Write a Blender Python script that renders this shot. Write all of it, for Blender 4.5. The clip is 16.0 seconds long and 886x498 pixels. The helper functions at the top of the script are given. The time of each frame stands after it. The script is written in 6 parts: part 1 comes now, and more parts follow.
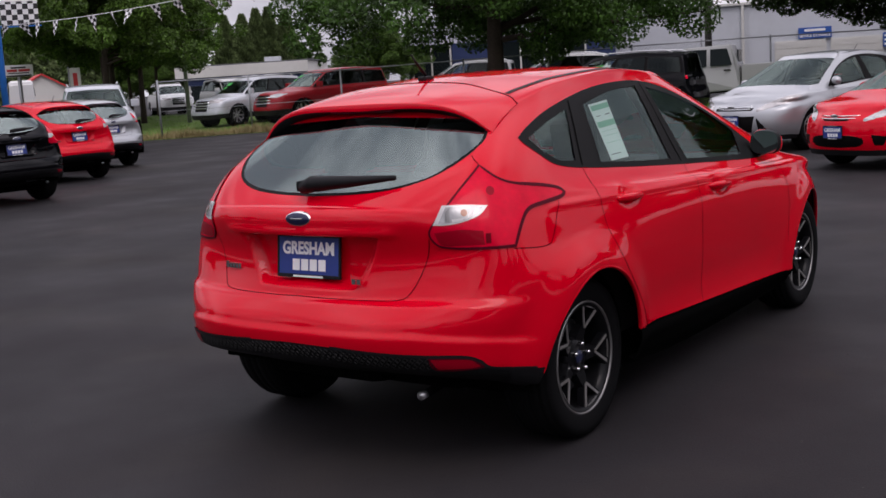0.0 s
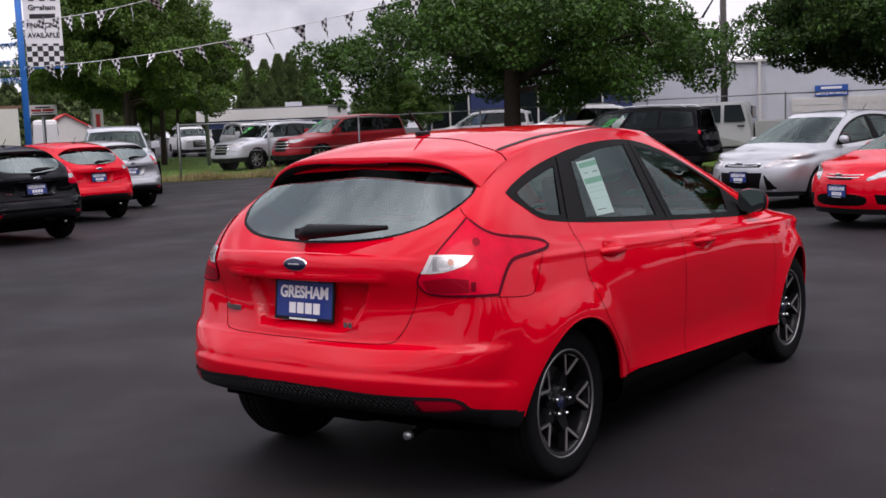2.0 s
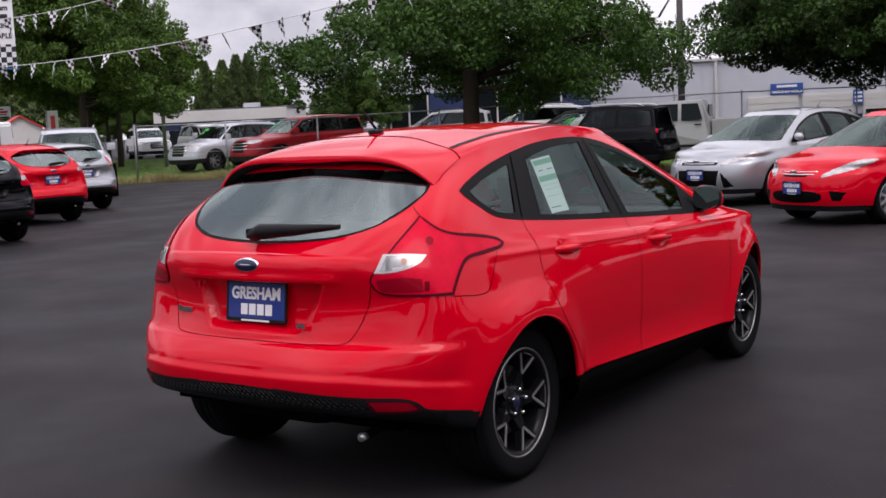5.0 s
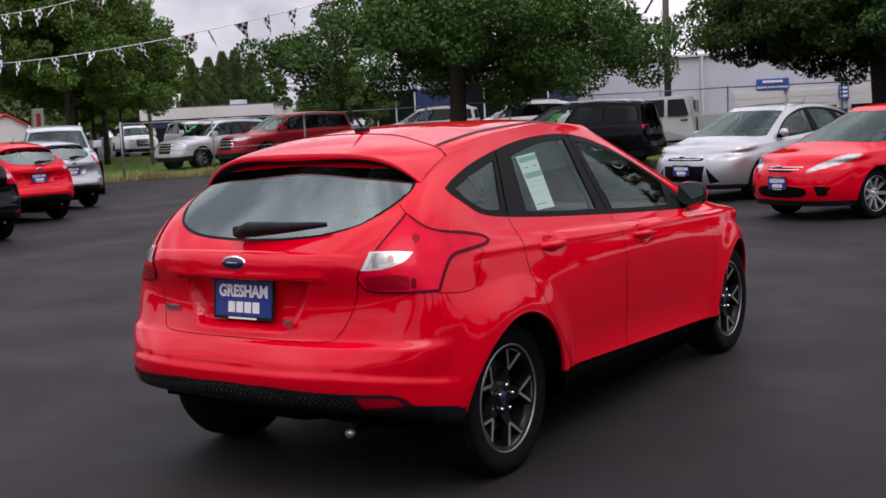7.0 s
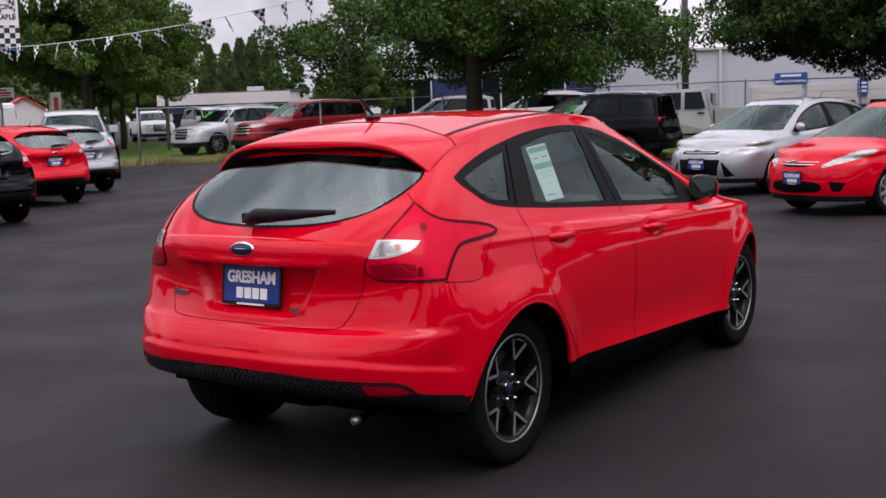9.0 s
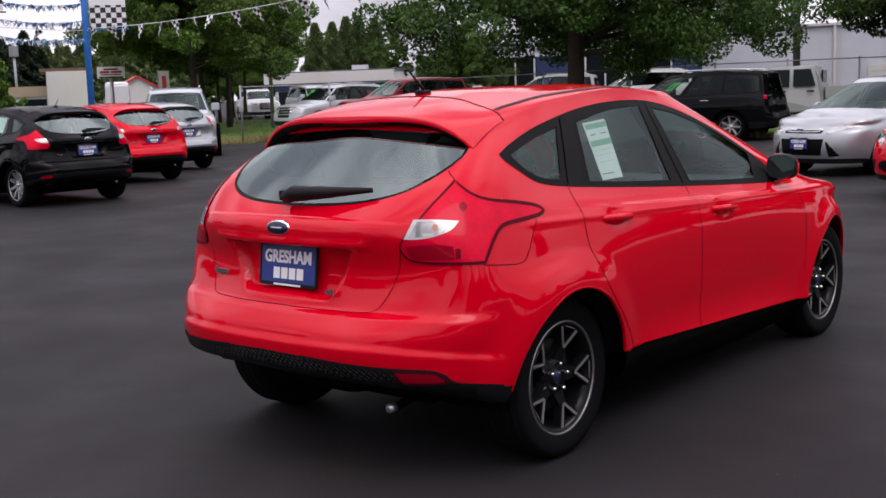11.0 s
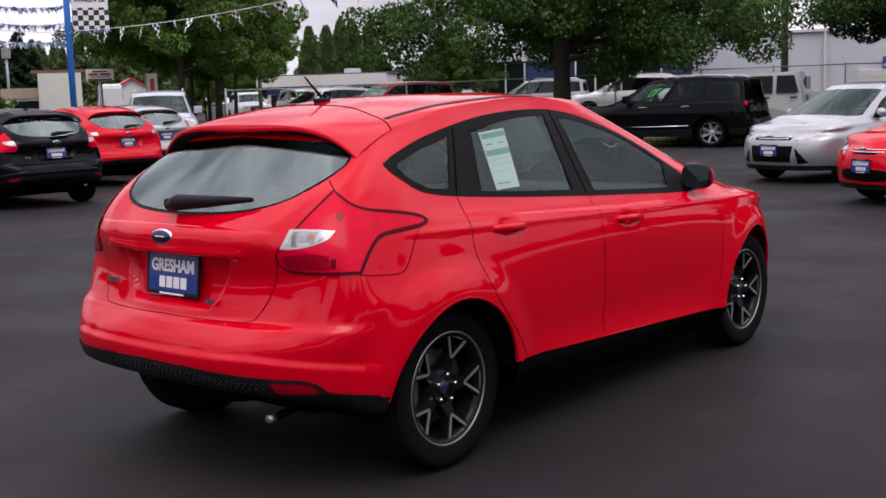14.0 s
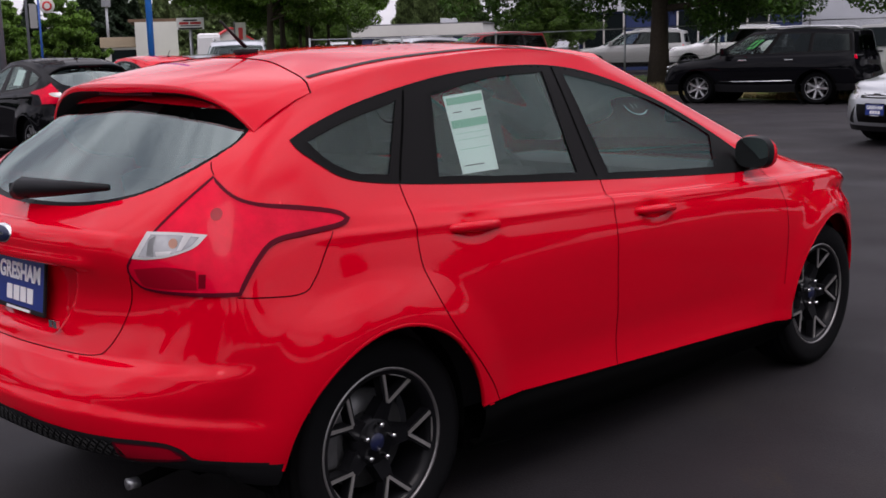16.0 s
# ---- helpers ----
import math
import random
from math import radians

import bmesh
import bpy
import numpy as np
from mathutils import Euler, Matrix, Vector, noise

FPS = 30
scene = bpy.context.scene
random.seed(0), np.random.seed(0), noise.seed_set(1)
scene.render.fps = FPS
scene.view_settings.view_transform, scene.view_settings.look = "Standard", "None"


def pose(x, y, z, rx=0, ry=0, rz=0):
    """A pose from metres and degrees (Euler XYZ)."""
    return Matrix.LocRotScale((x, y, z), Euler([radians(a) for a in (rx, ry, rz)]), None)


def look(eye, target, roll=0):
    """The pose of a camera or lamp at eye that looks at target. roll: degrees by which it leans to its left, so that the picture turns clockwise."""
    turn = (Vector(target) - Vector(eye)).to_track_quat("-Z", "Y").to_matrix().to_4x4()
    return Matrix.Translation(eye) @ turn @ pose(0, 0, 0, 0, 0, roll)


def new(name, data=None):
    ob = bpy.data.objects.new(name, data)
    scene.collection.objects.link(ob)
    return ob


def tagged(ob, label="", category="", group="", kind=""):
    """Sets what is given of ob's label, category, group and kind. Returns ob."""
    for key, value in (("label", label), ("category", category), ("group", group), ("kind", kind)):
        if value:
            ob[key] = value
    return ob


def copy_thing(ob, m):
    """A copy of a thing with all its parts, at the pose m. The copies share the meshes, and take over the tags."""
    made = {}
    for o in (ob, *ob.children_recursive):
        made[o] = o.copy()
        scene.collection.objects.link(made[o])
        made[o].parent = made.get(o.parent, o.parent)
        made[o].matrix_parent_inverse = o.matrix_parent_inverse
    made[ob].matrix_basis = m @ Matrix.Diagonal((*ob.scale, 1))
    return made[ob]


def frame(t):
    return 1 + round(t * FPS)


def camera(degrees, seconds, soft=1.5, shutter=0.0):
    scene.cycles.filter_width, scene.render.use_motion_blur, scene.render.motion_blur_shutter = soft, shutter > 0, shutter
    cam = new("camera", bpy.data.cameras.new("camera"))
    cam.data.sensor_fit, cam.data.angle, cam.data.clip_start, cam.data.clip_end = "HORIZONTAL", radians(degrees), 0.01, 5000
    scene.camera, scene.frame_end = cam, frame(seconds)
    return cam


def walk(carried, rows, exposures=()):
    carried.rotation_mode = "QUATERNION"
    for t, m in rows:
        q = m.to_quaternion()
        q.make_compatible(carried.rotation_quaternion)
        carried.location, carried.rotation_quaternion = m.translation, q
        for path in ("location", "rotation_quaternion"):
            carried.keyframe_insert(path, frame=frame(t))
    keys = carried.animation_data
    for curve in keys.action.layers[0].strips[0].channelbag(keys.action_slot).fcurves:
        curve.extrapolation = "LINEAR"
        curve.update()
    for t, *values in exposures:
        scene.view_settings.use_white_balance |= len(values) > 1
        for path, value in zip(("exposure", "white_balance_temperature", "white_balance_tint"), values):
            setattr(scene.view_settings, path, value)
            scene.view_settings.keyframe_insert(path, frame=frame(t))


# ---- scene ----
cam = camera(42.7, 16.0, 1.6)
PATH = [
    (0, (2.949, -3.839, 1.456), (1.786, -2.24, 1.155), -3.7),
    (0.5, (3.129, -3.946, 1.47), (1.954, -2.354, 1.178), -2.5),
    (1, (3.161, -3.961, 1.476), (1.98, -2.368, 1.215), -2.4),
    (1.5, (3.16, -3.958, 1.471), (1.984, -2.361, 1.219), -2.5),
    (2, (3.17, -3.959, 1.485), (1.981, -2.366, 1.268), -2.4),
    (2.5, (3.182, -3.945, 1.484), (1.984, -2.358, 1.269), -4.4),
    (3, (3.179, -3.93, 1.485), (1.974, -2.349, 1.274), -3.4),
    (3.5, (3.18, -3.93, 1.488), (1.99, -2.337, 1.275), -2.2),
    (4, (3.176, -3.923, 1.477), (2.01, -2.311, 1.271), -2.4),
    (4.2, (3.163, -3.905, 1.47), (2.022, -2.278, 1.25), -2.7),
    (6.5, (3.182, -3.918, 1.483), (2.057, -2.279, 1.266), -2.7),
    (7, (3.187, -3.924, 1.479), (2.072, -2.28, 1.252), -2.9),
    (7.5, (3.193, -3.924, 1.473), (2.075, -2.283, 1.237), -3.3),
    (8, (3.191, -3.923, 1.478), (2.065, -2.289, 1.228), -2.5),
    (8.2, (3.19, -3.923, 1.484), (2.058, -2.293, 1.237), -2.1),
    (10.3, (3.269, -3.809, 1.444), (2.103, -2.202, 1.204), -3.0),
    (10.5, (3.267, -3.73, 1.439), (2.054, -2.162, 1.171), -2.7),
    (11, (3.274, -3.59, 1.448), (1.992, -2.08, 1.174), -2.1),
    (11.5, (3.375, -3.534, 1.458), (2.026, -2.083, 1.181), -2.7),
    (12, (3.553, -3.452, 1.463), (2.146, -2.058, 1.182), -0.8),
    (12.5, (3.608, -3.366, 1.469), (2.296, -1.878, 1.212), -1.9),
    (13, (3.614, -3.362, 1.465), (2.33, -1.848, 1.217), -1.7),
    (13.5, (3.596, -3.335, 1.459), (2.307, -1.827, 1.205), -1.0),
    (14, (3.593, -3.294, 1.455), (2.313, -1.781, 1.187), -1.8),
    (14.5, (3.516, -3.08, 1.427), (2.249, -1.559, 1.137), -1.5),
    (15, (3.381, -2.78, 1.446), (2.094, -1.278, 1.148), -1.1),
    (15.5, (3.308, -2.426, 1.402), (1.971, -0.965, 1.127), -2.0),
    (16, (3.178, -2.061, 1.442), (1.773, -0.679, 1.095), -1.5),
]
walk(cam, [(t, look(eye, target, roll)) for t, eye, target, roll in PATH], exposures=[(0, -.26, 6500, 22), (.5, -.07, 6500, 22), (1.0, -.04, 6500, 22), (2.0, 0, 6500, 22), (14.5, 0, 6500, 22), (16, -.12, 6500, 22)])

# ---- light ----
world = bpy.data.worlds.new("overcast_sky")
scene.world = world
world.use_nodes = True
wn, wl = world.node_tree.nodes, world.node_tree.links
wn.clear()
SUN_EL, SUN_AZ = 55.0, 130.0
sky = wn.new("ShaderNodeTexSky")
sky.sky_type, sky.sun_disc = "NISHITA", False
sky.sun_elevation, sky.sun_rotation = radians(SUN_EL), radians(SUN_AZ)
sky.air_density, sky.dust_density, sky.ozone_density = 1.0, 6.0, 1.0
# a closed, uneven layer of cloud lies over the blue sky
tc = wn.new("ShaderNodeTexCoord")
cm = wn.new("ShaderNodeMapping")
cm.inputs["Scale"].default_value = (1.0, 1.0, 1.6)
cn = wn.new("ShaderNodeTexNoise")
cn.inputs["Scale"].default_value, cn.inputs["Detail"].default_value, cn.inputs["Roughness"].default_value = 3.2, 7.0, 0.55
cr = wn.new("ShaderNodeValToRGB")
cr.color_ramp.elements[0].position, cr.color_ramp.elements[0].color = 0.36, (3.6, 3.85, 4.4, 1)
cr.color_ramp.elements[1].position, cr.color_ramp.elements[1].color = 0.62, (10.4, 10.6, 11.0, 1)
mix = wn.new("ShaderNodeMix")
mix.data_type = "RGBA"
mix.inputs[0].default_value = 0.9
bg = wn.new("ShaderNodeBackground")
bg.inputs["Strength"].default_value = 0.1
wo = wn.new("ShaderNodeOutputWorld")
wl.new(tc.outputs["Generated"], cm.inputs["Vector"])
wl.new(cm.outputs["Vector"], cn.inputs["Vector"])
wl.new(cn.outputs["Fac"], cr.inputs["Fac"])
# an overcast sky is about three times brighter overhead than at the horizon
sep = wn.new("ShaderNodeSeparateXYZ")
up = wn.new("ShaderNodeMapRange")
up.inputs[1].default_value, up.inputs[2].default_value, up.inputs[3].default_value, up.inputs[4].default_value = 0.0, 1.0, 0.97, 2.6
lum = wn.new("ShaderNodeVectorMath")
lum.operation = "SCALE"
wl.new(tc.outputs["Generated"], sep.inputs[0])
wl.new(sep.outputs["Z"], up.inputs[0])
wl.new(cr.outputs["Color"], lum.inputs[0])
wl.new(up.outputs[0], lum.inputs["Scale"])
wl.new(sky.outputs["Color"], mix.inputs[6])
wl.new(lum.outputs[0], mix.inputs[7])
wl.new(mix.outputs[2], bg.inputs["Color"])
wl.new(bg.outputs["Background"], wo.inputs["Surface"])
sun = new("sun", bpy.data.lights.new("sun", "SUN"))
sun.data.energy, sun.data.angle, sun.data.color = 0.7, radians(25), (1.0, 0.97, 0.93)
az = radians(SUN_AZ)
sun.matrix_world = look((40 * math.sin(az), 40 * math.cos(az), 57), (0, 0, 0))


# ---- materials ----
def material(name, rgb, rough=0.5, metal=0.0, coat=0.0, spec=0.5, grain=0.0, scale=20.0, vary=0.0, vary_scale=1.5, bump=0.0, rand=0.0):
    """A surface with two scales of variation: grain (fine) and vary (broad), in colour and in gloss, and a fine relief."""
    m = bpy.data.materials.new(name)
    m.use_nodes = True
    n, l = m.node_tree.nodes, m.node_tree.links
    b = n["Principled BSDF"]
    b.inputs["Base Color"].default_value = (*rgb, 1)
    b.inputs["Roughness"].default_value, b.inputs["Metallic"].default_value = rough, metal
    b.inputs["Specular IOR Level"].default_value = spec
    b.inputs["Coat Weight"].default_value, b.inputs["Coat Roughness"].default_value = coat, 0.03
    if not (grain or vary or bump or rand):
        return m
    co = n.new("ShaderNodeTexCoord")
    fine, broad = n.new("ShaderNodeTexNoise"), n.new("ShaderNodeTexNoise")
    fine.inputs["Scale"].default_value, fine.inputs["Detail"].default_value = scale, 6.0
    broad.inputs["Scale"].default_value, broad.inputs["Detail"].default_value = vary_scale, 5.0
    for t in (fine, broad):
        l.new(co.outputs["Object"], t.inputs["Vector"])
    def math_node(op, a, b_):
        k = n.new("ShaderNodeMath")
        k.operation = op
        for i, v in enumerate((a, b_)):
            if isinstance(v, (int, float)):
                k.inputs[i].default_value = v
            else:
                l.new(v, k.inputs[i])
        return k.outputs[0]
    f = math_node("MULTIPLY_ADD", fine.outputs["Fac"], 2 * grain)
    f.node.inputs[2].default_value = 1 - grain
    g = math_node("MULTIPLY_ADD", broad.outputs["Fac"], 3 * vary)
    g.node.inputs[2].default_value = 1 - 1.5 * vary
    k = math_node("MULTIPLY", f, g)
    if rand:
        oi = n.new("ShaderNodeObjectInfo")
        r = math_node("MULTIPLY_ADD", oi.outputs["Random"], 2 * rand)
        r.node.inputs[2].default_value = 1 - rand
        k = math_node("MULTIPLY", k, r)
    mx = n.new("ShaderNodeVectorMath")
    mx.operation = "SCALE"
    mx.inputs[0].default_value = rgb
    l.new(k, mx.inputs["Scale"])
    l.new(mx.outputs[0], b.inputs["Base Color"])
    l.new(math_node("MULTIPLY", rough, math_node("MULTIPLY_ADD", g, 0.5)), b.inputs["Roughness"])
    if bump:
        bp = n.new("ShaderNodeBump")
        bp.inputs["Strength"].default_value, bp.inputs["Distance"].default_value = min(1.0, bump), 0.004
        l.new(fine.outputs["Fac"], bp.inputs["Height"])
        l.new(bp.outputs["Normal"], b.inputs["Normal"])
    return m


def glass_material(name, tint, ior=1.6, gloss_rough=0.01, mirror=(0.74, 0.86, 0.82)):
    """A thin pane: it lets tinted light through and mirrors more at a flat angle."""
    m = bpy.data.materials.new(name)
    m.use_nodes = True
    n, l = m.node_tree.nodes, m.node_tree.links
    n.remove(n["Principled BSDF"])
    tr, gl, mx, fr = n.new("ShaderNodeBsdfTransparent"), n.new("ShaderNodeBsdfGlossy"), n.new("ShaderNodeMixShader"), n.new("ShaderNodeFresnel")
    tr.inputs["Color"].default_value = (*tint, 1)
    gl.inputs["Roughness"].default_value = gloss_rough
    gl.inputs["Color"].default_value = (*mirror, 1)
    fr.inputs["IOR"].default_value = ior
    l.new(fr.outputs[0], mx.inputs[0])
    l.new(tr.outputs[0], mx.inputs[1])
    l.new(gl.outputs[0], mx.inputs[2])
    l.new(mx.outputs[0], n["Material Output"].inputs["Surface"])
    return m


RED = material("red_paint", (0.64, 0.0002, 0.012), 0.5, 0.0, 0.86, 0.0, 0.02, 900, 0.02, 3)
RED.node_tree.nodes["Principled BSDF"].inputs["Coat IOR"].default_value = 1.38
BLACK_PAINT = material("black_paint", (0.003, 0.003, 0.004), 0.5, 0.0, 0.42, 0.0)
BLACK_PAINT.node_tree.nodes["Principled BSDF"].inputs["Coat IOR"].default_value = 1.37
RIM_EDGE = material("dull_rim_edge", (0.26, 0.25, 0.245), 0.4, 0.8)
PALE_PAINT = material("pale_silver_paint", (0.48, 0.50, 0.53), 0.35, 0.2, 0.8)
SILVER = material("silver_paint", (0.36, 0.37, 0.385), 0.32, 0.55, 1.0, 0.5, 0.04, 900)
WHITE_PAINT = material("white_paint", (0.70, 0.70, 0.69), 0.35, 0.0, 0.8)
GREY_PAINT = material("grey_paint", (0.30, 0.305, 0.295), 0.4, 0.1, 0.5)
MAROON = material("dark_red_paint", (0.30, 0.006, 0.012), 0.4, 0.0, 0.35, 0.1)
PLASTIC = material("black_plastic", (0.008, 0.008, 0.009), 0.55, 0, 0, 0.2, 0.15, 400, 0.1, 6)
GLOSS_BLACK = material("gloss_black_trim", (0.0045, 0.004, 0.004), 0.4, 0, 0, 0.06)
RUBBER = material("tyre_rubber", (0.0050, 0.0050, 0.0055), 0.85, 0, 0, 0.08, 0.2, 150, 0.15, 8, 0.2)
ALLOY = material("machined_alloy", (0.52, 0.50, 0.48), 0.35, 0.8, 0, 0.5, 0.06, 300)
DARK_ALLOY = material("black_alloy", (0.006, 0.006, 0.007), 0.4, 0.0, 0.12, 0.1)
BRIGHT_ALLOY = material("silver_alloy", (0.55, 0.55, 0.56), 0.3, 0.8)
CHROME = material("chrome", (0.8, 0.8, 0.8), 0.08, 1.0)
MESH = material("satin_black_mesh", (0.007, 0.0065, 0.0065), 0.55, 0, 0, 0.18)
MIRROR = material("mirror_glass", (0.30, 0.34, 0.34), 0.03, 1.0)
STEEL = material("brake_steel", (0.15, 0.15, 0.15), 0.45, 0.8, 0, 0.5, 0.2, 60)
GAP = material("panel_gap", (0.030, 0.001, 0.002), 0.9, 0, 0, 0.0)
CABIN = material("cabin_lining", (0.035, 0.036, 0.04), 0.8, 0, 0, 0.3, 0.1, 80)
SEAT_CLOTH = material("seat_cloth", (0.055, 0.056, 0.062), 0.9, 0, 0, 0.2, 0.15, 200)
LIGHT_CLOTH = material("light_headlining", (0.32, 0.32, 0.30), 0.9, 0, 0, 0.2, 0.06, 200)
UNDER = material("underbody", (0.004, 0.004, 0.004), 0.95, 0, 0, 0.0)
GLASS = glass_material("side_glass", (0.84, 0.92, 0.89), 1.5, 0.01, (0.60, 0.74, 0.69))
REAR_GLASS = glass_material("tinted_glass", (0.55, 0.64, 0.62), 2.25, 0.01, (0.84, 0.99, 0.95))
DARK_GLASS = glass_material("privacy_glass", (0.05, 0.055, 0.06), 1.38)
RED_LENS = material("red_lens", (0.68, 0.0015, 0.026), 0.2, 0, 0.16, 0.05, 0.12, 45, 0.25, 11)
DARK_LENS = material("smoked_lens", (0.085, 0.002, 0.010), 0.4, 0, 0.04, 0.05)
CLEAR_LENS = material("clear_lens", (0.42, 0.40, 0.39), 0.12, 0.5, 0.8, 0.5, 0.75, 38, 0.3, 14)
LENS_EDGE = material("clear_lens_edge", (0.46, 0.44, 0.43), 0.2, 0.2, 0.8)
LENS_CORE = material("lamp_reflector", (0.26, 0.26, 0.26), 0.2, 0.6, 0.8, 0.5, 0.5, 30, 0.4, 16)
DARK_CELL = material("lamp_cell", (0.16, 0.001, 0.008), 0.3, 0, 0.1, 0.05)
LENS_SHADE = material("lamp_inner_shade", (0.30, 0.001, 0.012), 0.3, 0, 0.2, 0.05)
BULB = material("orange_bulb", (0.34, 0.15, 0.09), 0.3, 0.2, 0.5)
PLATE_BLUE = material("blue_plate", (0.012, 0.035, 0.22), 0.35, 0, 0.3, 0.5, 0.06, 90)
WHITE = material("white_print", (0.84, 0.84, 0.84), 0.5)
PAPER = material("white_paper", (0.86, 0.90, 0.88), 0.7, 0, 0, 0.3, 0.05, 60)
MINT = material("mint_print", (0.30, 0.55, 0.42), 0.7)
GREEN_INK = material("green_marker", (0.06, 0.50, 0.10), 0.7)
FAINT_INK = material("faint_marker", (0.25, 0.28, 0.27), 0.8)
BLACK_INK = material("black_print", (0.015, 0.015, 0.016), 0.6)
FOIL = material("blue_foil", (0.07, 0.20, 0.36), 0.35, 0.3)
BLUE_POLE = material("blue_pole_paint", (0.02, 0.17, 0.55), 0.45, 0, 0, 0.5, 0.1, 8, 0.1, 2)
POLE_GREY = material("grey_pole_paint", (0.17, 0.18, 0.20), 0.55, 0, 0, 0.4, 0.1, 10, 0.12, 2)
GALVANISED = material("galvanised_steel", (0.30, 0.31, 0.32), 0.45, 0.7, 0, 0.5, 0.15, 30)
NETTING = material("dull_wire", (0.10, 0.105, 0.11), 0.7)
BARK = material("bark", (0.055, 0.042, 0.034), 0.9, 0, 0, 0.2, 0.4, 14, 0.2, 2, 1.0)
OLD_WOOD = material("weathered_pole_wood", (0.16, 0.15, 0.14), 0.85, 0, 0, 0.3, 0.25, 12, 0.15, 1)
WALL_GREY = material("pale_grey_cladding", (0.55, 0.57, 0.60), 0.6, 0, 0, 0.4, 0.05, 3, 0.08, 0.3)
WALL_WHITE = material("white_wall", (0.62, 0.61, 0.57), 0.7, 0, 0, 0.4, 0.05, 3, 0.1, 0.3)
WALL_BLUE = material("blue_wall_band", (0.02, 0.036, 0.11), 0.6, 0, 0, 0.4, 0.08, 3)
ROOFING = material("dark_roofing", (0.10, 0.10, 0.105), 0.8, 0, 0, 0.3, 0.2, 2)
BROWN_ROOF = material("brown_roofing", (0.17, 0.105, 0.07), 0.8, 0, 0, 0.3, 0.2, 2)
CAP_BLUE = material("dark_blue_cap", (0.008, 0.012, 0.05), 0.4)
SIGN_BLUE = material("blue_sign", (0.02, 0.09, 0.36), 0.5)
SIGN_RED = material("red_sign_print", (0.55, 0.03, 0.03), 0.5)
DARK_WINDOW = material("dark_window", (0.010, 0.014, 0.015), 0.1, 0, 0, 0.03)
TAN = material("tan_fascia", (0.36, 0.29, 0.20), 0.7, 0, 0, 0.3, 0.08, 6, 0.1, 0.5)
CONCRETE = material("concrete", (0.36, 0.35, 0.33), 0.85, 0, 0, 0.3, 0.15, 25, 0.15, 0.8, 0.4)


def asphalt_material():
    m = material("asphalt", (0.030, 0.027, 0.028), 0.8, 0, 0, 0.1, 0.0, 60)
    n, l = m.node_tree.nodes, m.node_tree.links
    b = n["Principled BSDF"]
    co = n.new("ShaderNodeTexCoord")
    def noise_node(s, d):
        k = n.new("ShaderNodeTexNoise")
        k.inputs["Scale"].default_value, k.inputs["Detail"].default_value = s, d
        l.new(co.outputs["Object"], k.inputs["Vector"])
        return k.outputs["Fac"]
    def ramp(src, a, b_, lo, hi):
        k = n.new("ShaderNodeMapRange")
        for i, v in zip((1, 2, 3, 4), (a, b_, lo, hi)):
            k.inputs[i].default_value = v
        l.new(src, k.inputs[0])
        return k.outputs[0]
    def mul(a, c):
        k = n.new("ShaderNodeMath")
        k.operation = "MULTIPLY"
        l.new(a, k.inputs[0])
        l.new(c, k.inputs[1])
        return k.outputs[0]
    grit = ramp(noise_node(170, 3), 0.3, 0.75, 0.72, 1.35)
    patch = ramp(noise_node(0.35, 6), 0.3, 0.7, 0.78, 1.22)
    streak = ramp(noise_node(2.2, 5), 0.35, 0.7, 0.92, 1.1)
    k = mul(mul(grit, patch), streak)
    mx = n.new("ShaderNodeVectorMath")
    mx.operation = "SCALE"
    mx.inputs[0].default_value = (0.0235, 0.0212, 0.0228)
    l.new(k, mx.inputs["Scale"])
    # what is left of an old yellow bay line, and brown stains
    dot = n.new("ShaderNodeVectorMath")
    dot.operation = "DOT_PRODUCT"
    dot.inputs[1].default_value = (.754, .656, 0)
    l.new(co.outputs["Object"], dot.inputs[0])
    off = n.new("ShaderNodeMath")
    off.operation = "COMPARE"
    off.inputs[1].default_value, off.inputs[2].default_value = 1.816, .075
    l.new(dot.outputs["Value"], off.inputs[0])
    line = mul(off.outputs[0], mul(ramp(noise_node(2.6, 4), 0.45, 0.72, 0.0, 1.0), ramp(noise_node(34, 4), 0.40, 0.72, 0.0, 1.0)))
    stain = ramp(noise_node(0.55, 7), 0.52, 0.78, 0.0, 0.45)
    fac = n.new("ShaderNodeMath")
    fac.operation = "MAXIMUM"
    l.new(line, fac.inputs[0])
    l.new(stain, fac.inputs[1])
    ochre = n.new("ShaderNodeMix")
    ochre.data_type = "RGBA"
    ochre.inputs[7].default_value = (0.036, 0.029, 0.022, 1)
    l.new(fac.outputs[0], ochre.inputs[0])
    l.new(mx.outputs[0], ochre.inputs[6])
    l.new(ochre.outputs[2], b.inputs["Base Color"])
    l.new(ramp(noise_node(0.8, 5), 0.3, 0.7, 0.55, 0.8), b.inputs["Roughness"])
    bp = n.new("ShaderNodeBump")
    bp.inputs["Strength"].default_value, bp.inputs["Distance"].default_value = 0.5, 0.004
    l.new(noise_node(120, 4), bp.inputs["Height"])
    l.new(bp.outputs["Normal"], b.inputs["Normal"])
    return m


